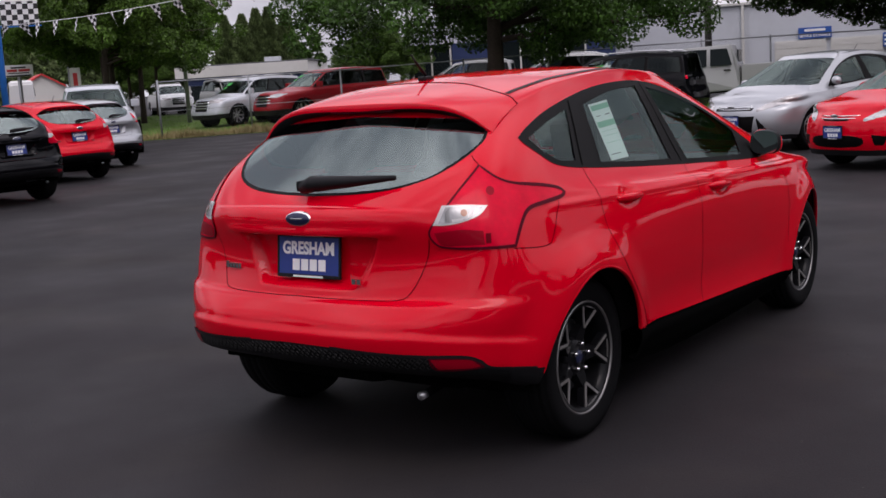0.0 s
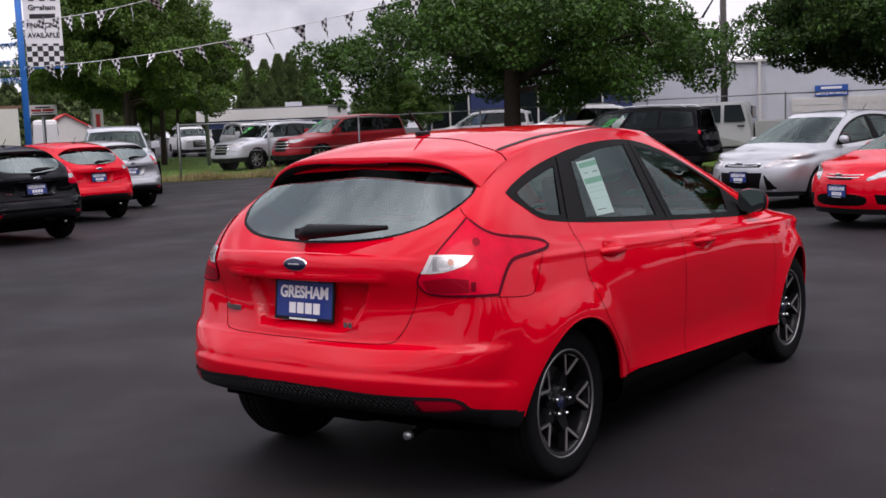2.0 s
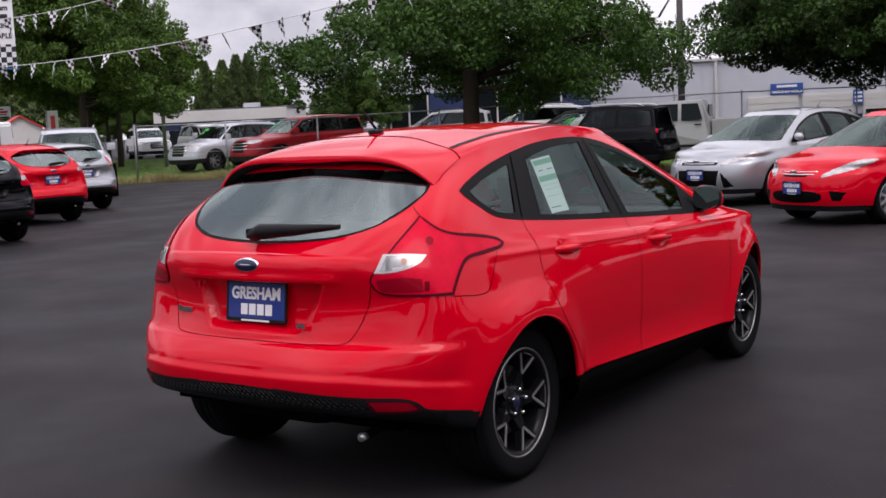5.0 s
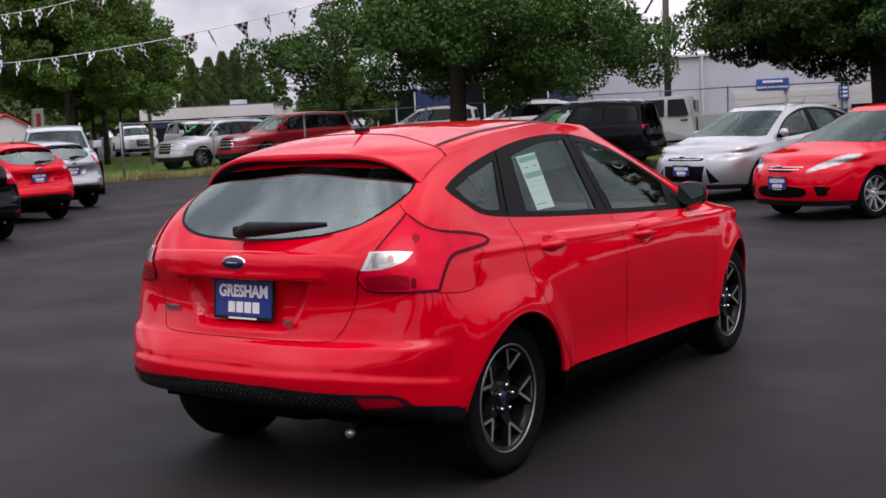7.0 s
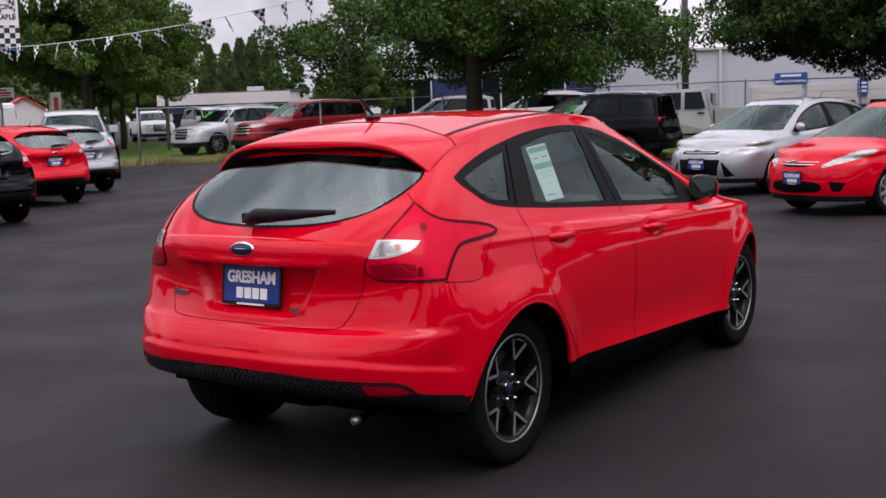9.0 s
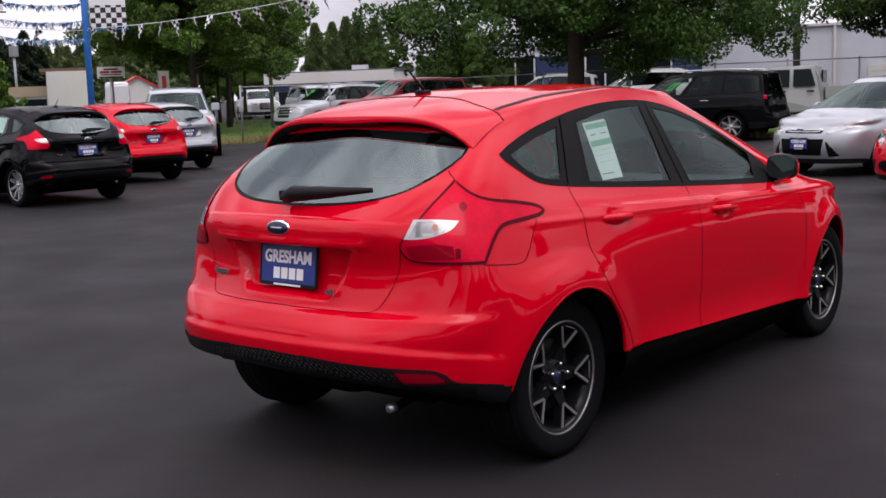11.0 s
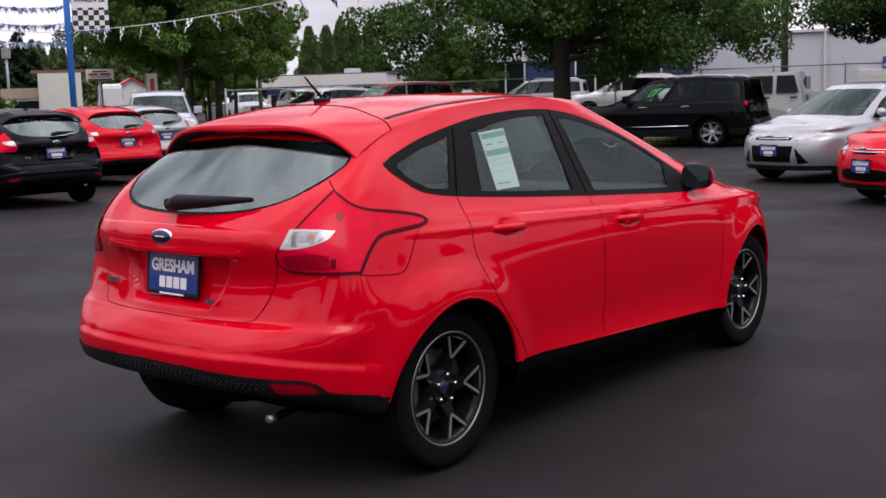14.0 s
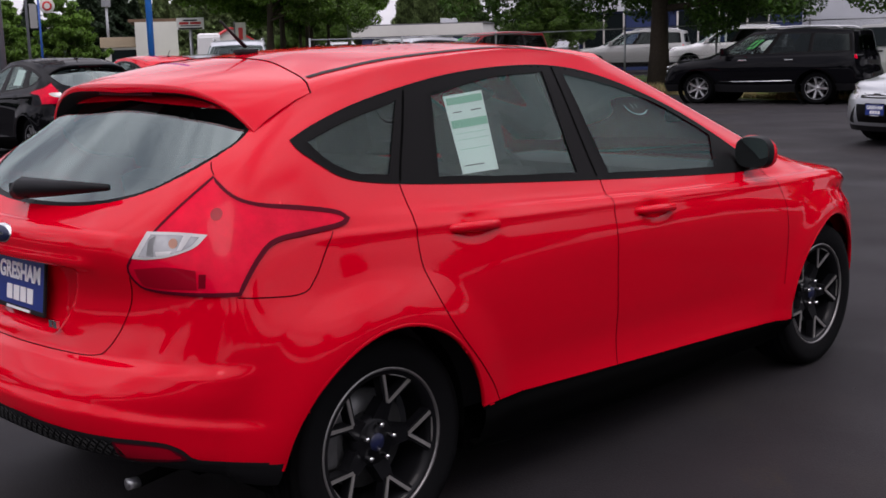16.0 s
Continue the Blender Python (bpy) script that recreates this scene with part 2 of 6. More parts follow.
ASPHALT = asphalt_material()
GRIT = material("pale_grit", (0.13, 0.12, 0.115), 0.85, 0, 0, 0.1, 0.2, 200)
GRASS = material("lawn_soil", (0.10, 0.16, 0.033), 0.9, 0, 0, 0.2, 0.35, 14, 0.3, 0.5, 1.0)
BLADE = material("grass_blades", (0.13, 0.24, 0.04), 0.7, 0, 0, 0.3, 0.3, 3, 0.3, 0.6)
DRY_BLADE = material("dry_grass_blades", (0.27, 0.22, 0.10), 0.8, 0, 0, 0.3, 0.3, 3, 0.3, 0.6)


def leaf_material(name, rgb):
    m = material(name, rgb, 0.55, 0, 0, 0.3, 0.35, 2.2, 0.62, 0.75)
    n, l = m.node_tree.nodes, m.node_tree.links
    b = n["Principled BSDF"]
    geo = n.new("ShaderNodeNewGeometry")
    mr = n.new("ShaderNodeMapRange")
    mr.inputs[3].default_value, mr.inputs[4].default_value = 0.5, 1.6
    l.new(geo.outputs["Random Per Island"], mr.inputs[0])
    sc = n.new("ShaderNodeVectorMath")
    sc.operation = "SCALE"
    src = b.inputs["Base Color"].links[0].from_socket
    l.new(src, sc.inputs[0])
    l.new(mr.outputs[0], sc.inputs["Scale"])
    l.new(sc.outputs[0], b.inputs["Base Color"])
    tl = n.new("ShaderNodeBsdfTranslucent")
    l.new(sc.outputs[0], tl.inputs["Color"])
    mx = n.new("ShaderNodeMixShader")
    mx.inputs[0].default_value = 0.22
    l.new(b.outputs[0], mx.inputs[1])
    l.new(tl.outputs[0], mx.inputs[2])
    l.new(mx.outputs[0], n["Material Output"].inputs["Surface"])
    return m


LEAF = leaf_material("oak_leaves", (0.040, 0.092, 0.012))
LEAF_DARK = leaf_material("dark_leaves", (0.036, 0.078, 0.013))
LEAF_LAWN = leaf_material("lawn_tree_leaves", (0.062, 0.118, 0.016))
LEAF_CONIFER = leaf_material("conifer_foliage", (0.12, 0.165, 0.062))
LEAF_FIR = leaf_material("fir_needles", (0.020, 0.036, 0.017))
LEAF_BRIGHT = leaf_material("young_leaves", (0.105, 0.20, 0.028))


# ---- building helpers ----
def mesh_of(name, verts, faces, mat, smooth=True):
    me = bpy.data.meshes.new(name)
    me.from_pydata([tuple(v) for v in verts], [], [tuple(f) for f in faces])
    me.materials.append(mat)
    if smooth:
        me.shade_smooth()
    return me


def part(name, bm, mat, parent=None, label=""):
    """Links a bmesh as one mesh object under a thing or a part."""
    me = bpy.data.meshes.new(name)
    bm.to_mesh(me)
    bm.free()
    me.materials.append(mat)
    ob = new(name, me)
    ob.parent = parent
    return tagged(ob, label)


def piece(name, me, parent=None, label="", m=None):
    """Links a ready mesh as a part."""
    ob = new(name, me)
    ob.parent = parent
    if m is not None:
        ob.matrix_basis = m
    return tagged(ob, label)


def thing(name, label, category, m=None, group="", kind=""):
    ob = new(name)
    ob.empty_display_size = 0.2
    if m is not None:
        ob.matrix_basis = m
    return tagged(ob, label, category, group, kind)


def add_box(bm, x0, x1, y0, y1, z0, z1, bevel=0.0, m=None):
    c = bmesh.ops.create_cube(bm, size=1.0)["verts"]
    bmesh.ops.scale(bm, vec=(x1 - x0, y1 - y0, z1 - z0), verts=c)
    bmesh.ops.translate(bm, vec=((x0 + x1) / 2, (y0 + y1) / 2, (z0 + z1) / 2), verts=c)
    if bevel:
        es = list({e for v in c for e in v.link_edges})
        r = bmesh.ops.bevel(bm, geom=es, offset=bevel, segments=2, affect="EDGES", profile=0.7)
        c = list({v for f in r["faces"] for v in f.verts} | {v for v in c if v.is_valid})
    if m is not None:
        bmesh.ops.transform(bm, matrix=m, verts=c)
    return c


def box(x0, x1, y0, y1, z0, z1, bevel=0.0, m=None):
    bm = bmesh.new()
    add_box(bm, x0, x1, y0, y1, z0, z1, bevel, m)
    return bm


def lathe(profile, n=40, axis="x", close=True):
    """A turned body: profile of (r, a) pairs round the axis."""
    verts, faces = [], []
    k = len(profile)
    for i in range(n):
        t = 2 * math.pi * i / n
        for r, a in profile:
            verts.append((a, r * math.cos(t), r * math.sin(t)) if axis == "x" else (r * math.cos(t), r * math.sin(t), a))
    for i in range(n):
        j = (i + 1) % n
        for p in range(k - 1):
            faces.append((i * k + p, i * k + p + 1, j * k + p + 1, j * k + p))
    return verts, faces


def add_tube(verts, faces, pts, radii, n=8):
    """A round, tapered tube along pts, added to lists of vertices and faces."""
    base = len(verts)
    pts = [Vector(p) for p in pts]
    for i, p in enumerate(pts):
        d = (pts[min(i + 1, len(pts) - 1)] - pts[max(i - 1, 0)]).normalized()
        a = d.orthogonal().normalized() if abs(d.z) > 0.9 else d.cross(Vector((0, 0, 1))).normalized()
        b = d.cross(a)
        for k in range(n):
            t = 2 * math.pi * k / n
            verts.append(tuple(p + radii[i] * (a * math.cos(t) + b * math.sin(t))))
    for i in range(len(pts) - 1):
        for k in range(n):
            q = (k + 1) % n
            faces.append((base + i * n + k, base + i * n + q, base + (i + 1) * n + q, base + (i + 1) * n + k))
    faces.append(tuple(base + k for k in range(n))[::-1])
    faces.append(tuple(base + (len(pts) - 1) * n + k for k in range(n)))


def tube(name, pts, radii, mat, parent=None, n=8, label=""):
    v, f = [], []
    if isinstance(radii, (int, float)):
        radii = [radii] * len(pts)
    add_tube(v, f, pts, radii, n)
    return piece(name, mesh_of(name, v, f, mat), parent, label)


def writing(name, text, size, mat, parent, m, label="", width=0.0):
    """Raised lettering in the built-in font, turned into a mesh; it stands in the xz plane of m, facing -y."""
    cu = bpy.data.curves.new(name, "FONT")
    cu.body, cu.size, cu.align_x, cu.align_y = text, size, "CENTER", "CENTER"
    cu.extrude, cu.offset = 0.0008, size * 0.035
    tmp = bpy.data.objects.new(name, cu)
    scene.collection.objects.link(tmp)
    me = bpy.data.meshes.new_from_object(tmp.evaluated_get(bpy.context.evaluated_depsgraph_get()))
    bpy.data.objects.remove(tmp)
    me.materials.clear()
    me.materials.append(mat)
    ob = new(name, me)
    ob.parent = parent
    k = 1.0
    if width and len(me.vertices):
        xs = [v.co.x for v in me.vertices]
        k = width / (max(xs) - min(xs))
    ob.matrix_basis = m @ pose(0, 0, 0, 90) @ Matrix.Diagonal((k, 1, 1, 1))
    return tagged(ob, label)


def ground_height(x, y):
    """The lot is level and rises a little towards the lawn."""
    t = min(1.0, max(0.0, (y - 23.0) / 12.0))
    return 0.24 * t * t * (3 - 2 * t)


# ---- car bodies: a smooth skin over a cage of level curves ----
# Each level runs from the middle of the tail round one side to the middle of the nose, as x, y, z at eleven stations;
# the rear axle lies at y = 0, the nose points to +y.
HATCH = [
    [0, -.62, .36, .45, -.58, .36, .70, -.48, .34, .79, -.36, .30, .80, .1, .22, .80, .9, .17, .80, 1.7, .17, .80, 2.45, .20, .66, 3.1, .20, .42, 3.36, .20, 0, 3.44, .20],
    [0, -.772, .445, .45, -.736, .44, .724, -.59, .42, .838, -.36, .39, .855, .1, .36, .86, .9, .28, .86, 1.7, .28, .86, 2.45, .33, .71, 3.12, .36, .43, 3.42, .36, 0, 3.52, .36],
    [0, -.790, .56, .45, -.752, .565, .737, -.59, .58, .866, -.36, .58, .884, .1, .60, .875, .9, .50, .875, 1.7, .50, .89, 2.45, .58, .725, 3.11, .52, .44, 3.42, .50, 0, 3.53, .50],
    [0, -.725, .665, .45, -.664, .67, .748, -.55, .70, .871, -.36, .71, .889, .1, .73, .888, .9, .68, .89, 1.7, .68, .89, 2.45, .71, .73, 3.07, .66, .44, 3.38, .64, 0, 3.50, .64],
    [0, -.69, .80, .45, -.622, .80, .765, -.51, .82, .838, -.33, .82, .871, .1, .83, .888, .9, .81, .888, 1.7, .80, .868, 2.45, .80, .72, 3.0, .745, .43, 3.28, .73, 0, 3.41, .73],
    [0, -.71, .95, .45, -.655, .945, .72, -.50, .95, .80, -.30, .96, .832, .1, .96, .855, .9, .925, .855, 1.7, .895, .83, 2.5, .87, .72, 2.95, .84, .44, 3.15, .84, 0, 3.22, .85],
    [0, -.62, 1.035, .40, -.57, 1.05, .64, -.43, 1.10, .725, -.22, 1.12, .77, .1, 1.05, .795, .9, .99, .795, 1.7, .95, .76, 2.3, .94, .62, 2.55, .95, .36, 2.62, .965, 0, 2.66, .975],
    [0, -.27, 1.31, .38, -.25, 1.29, .565, -.19, 1.265, .60, -.01, 1.305, .60, .3, 1.355, .585, .8, 1.385, .565, 1.2, 1.37, .55, 1.5, 1.335, .46, 1.58, 1.36, .3, 1.62, 1.37, 0, 1.65, 1.375],
    [0, -.12, 1.40, .34, -.10, 1.385, .49, -.05, 1.355, .525, .1, 1.38, .53, .35, 1.415, .53, .8, 1.44, .515, 1.1, 1.428, .48, 1.35, 1.405, .42, 1.42, 1.42, .26, 1.46, 1.425, 0, 1.48, 1.425],
    [0, .2, 1.447, .15, .22, 1.446, .24, .25, 1.44, .27, .35, 1.446, .27, .5, 1.456, .27, .8, 1.463, .26, 1.0, 1.463, .24, 1.1, 1.457, .2, 1.15, 1.457, .12, 1.18, 1.457, 0, 1.2, 1.457],
    [0, .45, 1.462, 0, .46, 1.462, 0, .48, 1.462, 0, .52, 1.463, 0, .6, 1.465, 0, .8, 1.467, 0, .9, 1.466, 0, .92, 1.466, 0, .93, 1.465, 0, .94, 1.465, 0, .95, 1.465],
]
SUV = [
    [0, -.98, .35, .5, -.95, .35, .85, -.85, .35, .92, -.70, .33, .93, .1, .3, .93, .9, .28, .93, 1.8, .28, .93, 2.7, .3, .85, 3.6, .3, .5, 3.82, .28, 0, 3.86, .28],
    [0, -1.07, .5, .5, -1.05, .5, .88, -.93, .5, .97, -.70, .5, .98, .1, .5, .98, .9, .48, .98, 1.8, .48, .98, 2.7, .5, .9, 3.65, .48, .5, 3.9, .46, 0, 3.93, .46],
    [0, -1.06, .7, .5, -1.04, .7, .88, -.93, .7, .98, -.70, .7, 1.0, .1, .72, .99, .9, .7, .99, 1.8, .7, 1.0, 2.7, .72, .91, 3.62, .66, .5, 3.88, .66, 0, 3.92, .66],
    [0, -1.0, .88, .5, -.98, .88, .87, -.88, .88, .98, -.70, .88, 1.0, .1, .9, .99, .9, .88, .99, 1.8, .88, 1.0, 2.7, .9, .91, 3.55, .84, .5, 3.82, .84, 0, 3.86, .84],
    [0, -.98, 1.02, .5, -.96, 1.02, .86, -.86, 1.02, .96, -.70, 1.02, .97, .1, 1.03, .97, .9, 1.02, .97, 1.8, 1.0, .97, 2.7, 1.0, .88, 3.45, .96, .5, 3.74, .97, 0, 3.8, .98],
    [0, -.96, 1.12, .5, -.94, 1.12, .84, -.84, 1.12, .93, -.70, 1.12, .94, .1, 1.13, .94, .9, 1.12, .94, 1.8, 1.1, .92, 2.6, 1.08, .8, 3.2, 1.06, .48, 3.5, 1.07, 0, 3.58, 1.08],
    [0, -.93, 1.2, .48, -.91, 1.2, .8, -.81, 1.2, .89, -.70, 1.21, .9, .1, 1.2, .9, .9, 1.18, .9, 1.8, 1.16, .86, 2.35, 1.14, .72, 2.6, 1.15, .42, 2.75, 1.17, 0, 2.8, 1.18],
    [0, -.83, 1.64, .42, -.81, 1.63, .67, -.74, 1.62, .735, -.62, 1.65, .73, .1, 1.69, .73, .7, 1.71, .72, 1.2, 1.7, .68, 1.6, 1.66, .58, 1.75, 1.67, .35, 1.83, 1.68, 0, 1.86, 1.69],
    [0, -.75, 1.72, .38, -.73, 1.72, .61, -.66, 1.71, .67, -.55, 1.74, .67, .1, 1.77, .66, .6, 1.78, .65, 1.0, 1.77, .6, 1.35, 1.75, .5, 1.5, 1.75, .3, 1.57, 1.75, 0, 1.6, 1.755],
    [0, -.35, 1.78, .2, -.33, 1.78, .3, -.25, 1.78, .34, .05, 1.79, .35, .3, 1.8, .35, .6, 1.805, .34, .85, 1.8, .3, 1.0, 1.795, .22, 1.05, 1.795, .12, 1.08, 1.795, 0, 1.1, 1.795],
    [0, .1, 1.805, 0, .12, 1.805, 0, .15, 1.806, 0, .2, 1.807, 0, .3, 1.81, 0, .5, 1.81, 0, .7, 1.81, 0, .8, 1.808, 0, .83, 1.808, 0, .85, 1.807, 0, .87, 1.807],
]


def cage(levels, sx=1.0, sy=1.0, sz=1.0):
    a = np.array(levels, float).reshape(len(levels), 11, 3) * (sx, sy, sz)
    flip = np.array((-1.0, 1, 1))
    a = np.concatenate([a[:, 1:2] * flip, a, a[:, -2:-1] * flip], 1)
    return np.concatenate([2 * a[:1] - a[1:2], a, a[-2:-1] * flip], 0)


def weights(t):
    t2, t3 = t * t, t * t * t
    return np.stack([-0.5 * t + t2 - 0.5 * t3, 1 - 2.5 * t2 + 1.5 * t3, 0.5 * t + 2 * t2 - 1.5 * t3, -0.5 * t2 + 0.5 * t3], -1)


class Skin:
    """The smooth surface of half a car: u runs round the plan, v up the levels, both 0 to 10."""

    def __init__(self, c, shape=None):
        self.c, self.shape = c, shape

    def raw(self, u, v):
        u, v = np.clip(u, 0, 10), np.clip(v, 0, 10)
        i, j = np.minimum(u.astype(int), 9), np.minimum(v.astype(int), 9)
        wu, wv = weights(u - i), weights(v - j)
        out = np.zeros((*u.shape, 3))
        for a in range(4):
            for b in range(4):
                out += (wv[..., a] * wu[..., b])[..., None] * self.c[j + a, i + b]
        return out

    def normal(self, u, v):
        e = 0.01
        n = np.cross(self.raw(u + e, v) - self.raw(u - e, v), self.raw(u, v + e) - self.raw(u, v - e))
        return n / np.maximum(np.linalg.norm(n, axis=-1, keepdims=True), 1e-9)

    def at(self, u, v):
        p = self.raw(u, v)
        return p if self.shape is None else self.shape(self, u, v, p)

    def solve(self, proj, target, u, v, steps=6):
        """u, v at which the projected skin meets the targets."""
        e = 0.004
        for _ in range(steps):
            f = proj(self.raw(u, v))
            fu = (proj(self.raw(u + e, v)) - f) / e
            fv = (proj(self.raw(u, v + e)) - f) / e
            d = target - f
            det = fu[..., 0] * fv[..., 1] - fu[..., 1] * fv[..., 0]
            det = np.where(abs(det) < 1e-7, 1e-7, det)
            du = (d[..., 0] * fv[..., 1] - d[..., 1] * fv[..., 0]) / det
            dv = (fu[..., 0] * d[..., 1] - fu[..., 1] * d[..., 0]) / det
            u, v = np.clip(u + np.clip(du, -.2, .2), 0, 10), np.clip(v + np.clip(dv, -.2, .2), 0, 10)
        return u, v


SIDE = lambda p: p[..., 1:3]
REAR = lambda p: p[..., ::2]
DIAG = lambda p: np.stack([(p[..., 0] + p[..., 1]) / math.sqrt(2), p[..., 2]], -1)


def smooth_loop(pts, n=6, sharp=()):
    """A closed outline rounded between its corner points; corners named in sharp stay sharp."""
    pts = np.array(pts, float).reshape(-1, 2)
    out, k = [], len(pts)
    for i in range(k):
        p0, p1, p2, p3 = pts[i - 1], pts[i], pts[(i + 1) % k], pts[(i + 2) % k]
        if i in sharp:
            p0 = 2 * p1 - p2
        if (i + 1) % k in sharp:
            p3 = 2 * p2 - p1
        for s in range(n):
            out.append((weights(np.array(s / n)) * np.stack([p0, p1, p2, p3]).T).sum(-1))
    return np.array(out)


def smooth_line(pts, n=8):
    pts = np.array(pts, float).reshape(-1, 2)
    q = np.concatenate([2 * pts[:1] - pts[1:2], pts, 2 * pts[-1:] - pts[-2:-1]])
    out = [(weights(np.array(s / n)) * q[i:i + 4].T).sum(-1) for i in range(len(pts) - 1) for s in range(n)]
    return np.array(out + [pts[-1]])


def inside(q, poly):
    r = np.zeros(q.shape[:-1], bool)
    for a, b in zip(poly, np.roll(poly, -1, 0)):
        c = (a[1] > q[..., 1]) != (b[1] > q[..., 1])
        r ^= c & (q[..., 0] < (b[0] - a[0]) * (q[..., 1] - a[1]) / (b[1] - a[1] + 1e-12) + a[0])
    return r


def nearest(q, poly):
    best, where = np.full(len(q), 1e9), np.zeros_like(q)
    for a, b in zip(poly, np.roll(poly, -1, 0)):
        d = b - a
        t = np.clip(((q - a) @ d) / (d @ d + 1e-12), 0, 1)[:, None]
        p = a + t * d
        e = np.linalg.norm(q - p, axis=1)
        m = e < best
        best[m], where[m] = e[m], p[m]
    return best, where


class Shell:
    """A skin cut along outlines into regions, each of which becomes a part."""

    def __init__(self, skin, nu, nv):
        self.skin = skin
        rows = np.interp(np.linspace(0, 1, nv), [0, .42, .52, .80, 1], [0, 4.6, 5.7, 7.05, 10])
        self.u, self.v = np.meshgrid(np.linspace(0, 10, nu), rows, indexing="ij")
        self.locked = np.zeros(self.u.shape, bool)
        self.regions = []

    def cut(self, name, proj, poly, u0, u1, v0=-1, v1=11, snap=True):
        """Pulls grid points near the outline on to it and remembers the region."""
        p = self.skin.raw(self.u, self.v)
        uv = proj == "uv"
        q = np.stack([self.u, self.v], -1) if uv else proj(p)
        near = (self.u >= u0 - .3) & (self.u <= u1 + .3) & (self.v >= v0 - .3) & (self.v <= v1 + .3)
        gu, gv = np.linalg.norm(np.gradient(q, axis=0), axis=-1), np.linalg.norm(np.gradient(q, axis=1), axis=-1)
        if snap:
            ix = np.nonzero(near & ~self.locked)
            d, w = nearest(q[ix], poly)
            ok = d < 0.9 * np.maximum(gu, gv)[ix]
            ix = tuple(i[ok] for i in ix)
            if uv:
                u, v = w[ok][:, 0], w[ok][:, 1]
            else:
                u, v = self.skin.solve(proj, w[ok], self.u[ix], self.v[ix], 3)
            fine = (abs(u - self.u[ix]) < .55 * 10 / len(self.u)) & (abs(v - self.v[ix]) < .55 * np.gradient(self.v, axis=1)[ix])
            ix = tuple(i[fine] for i in ix)
            edge = (self.u[ix] > 0) & (self.u[ix] < 10)
            self.u[ix], self.v[ix] = np.where(edge, u[fine], self.u[ix]), v[fine]
            self.locked[ix] = True
        self.regions.append((name, proj, poly, (u0, u1, v0, v1)))

    def build(self):
        """Vertices of half the car and the region of each face; the last region that holds a face wins."""
        u, v = self.u, self.v
        fu, fv = ((a[:-1, :-1] + a[1:, :-1] + a[1:, 1:] + a[:-1, 1:]) / 4 for a in (u, v))
        mid = self.skin.raw(fu, fv)
        lab = np.zeros(fu.shape, int)
        names = ["body"]
        for name, proj, poly, (u0, u1, v0, v1) in self.regions:
            q = np.stack([fu, fv], -1) if proj == "uv" else proj(mid)
            m = inside(q, poly) & (fu >= u0) & (fu <= u1) & (fv >= v0) & (fv <= v1)
            names.append(name)
            lab[m] = len(names) - 1
        p = self.skin.at(u, v)
        n = self.skin.normal(u, v)
        return p, n, lab, names

    def split(self):
        """Meshes by region: name -> (vertices, normals, quads) of the half car."""
        p, n, lab, names = self.build()
        k = p.shape[1]
        ids = np.arange(p.shape[0] * k).reshape(p.shape[:2])
        quads = np.stack([ids[:-1, :-1], ids[1:, :-1], ids[1:, 1:], ids[:-1, 1:]], -1)
        out = {}
        for i, name in enumerate(names):
            q = quads[lab == i].reshape(-1, 4)
            if not len(q):
                continue
            used, inv = np.unique(q, return_inverse=True)
            new_ = (p.reshape(-1, 3)[used], n.reshape(-1, 3)[used], inv.reshape(-1, 4))
            if name in out:
                a = out[name]
                new_ = (np.concatenate([a[0], new_[0]]), np.concatenate([a[1], new_[1]]), np.concatenate([a[2], new_[2] + len(a[0])]))
            out[name] = new_
        return out


def both(data, lift=0.0):
    """The half and its mirror image, welded along the middle."""
    p, n, q = data
    p = p + lift * n
    p[abs(p[:, 0]) < 1e-4, 0] = 0
    a = np.concatenate([p, p * (-1, 1, 1)])
    f = np.concatenate([q, q[:, ::-1] + len(p)])
    key = np.round(a * 1e5).astype(np.int64)
    _, first, inv = np.unique(key, axis=0, return_index=True, return_inverse=True)
    return a[first], inv.reshape(-1)[f]


def half(data, side=1, lift=0.0):
    p, n, q = data
    p = (p + lift * n) * (side, 1, 1)
    return p, (q if side == 1 else q[:, ::-1])


def solid_mesh(name, verts, quads, mat):
    f = [tuple(dict.fromkeys(r)) for r in quads.tolist()]
    return mesh_of(name, verts, [r for r in f if len(r) > 2], mat)


def seam(skin, proj, line, u, v, width=0.005, lift=0.0012, side=1, steps=12):
    """A narrow dark strip along a line on the skin: a shut line."""
    line = np.array(line, float)
    us, vs = [], []
    for q in line:
        a, b = skin.solve(proj, q[None], np.array([float(u)]), np.array([float(v)]), steps)
        u, v = a[0], b[0]
        us.append(u), vs.append(v)
    us, vs = np.array(us), np.array(vs)
    p, n = skin.at(us, vs), skin.normal(us, vs)
    t = np.gradient(p, axis=0)
    w = np.cross(t, n)
    w /= np.maximum(np.linalg.norm(w, axis=1, keepdims=True), 1e-9)
    verts = np.concatenate([p + n * lift - w * width / 2, p + n * lift + w * width / 2]) * (side, 1, 1)
    k = len(p)
    return verts, [(i, i + 1, k + i + 1, k + i) for i in range(k - 1)]


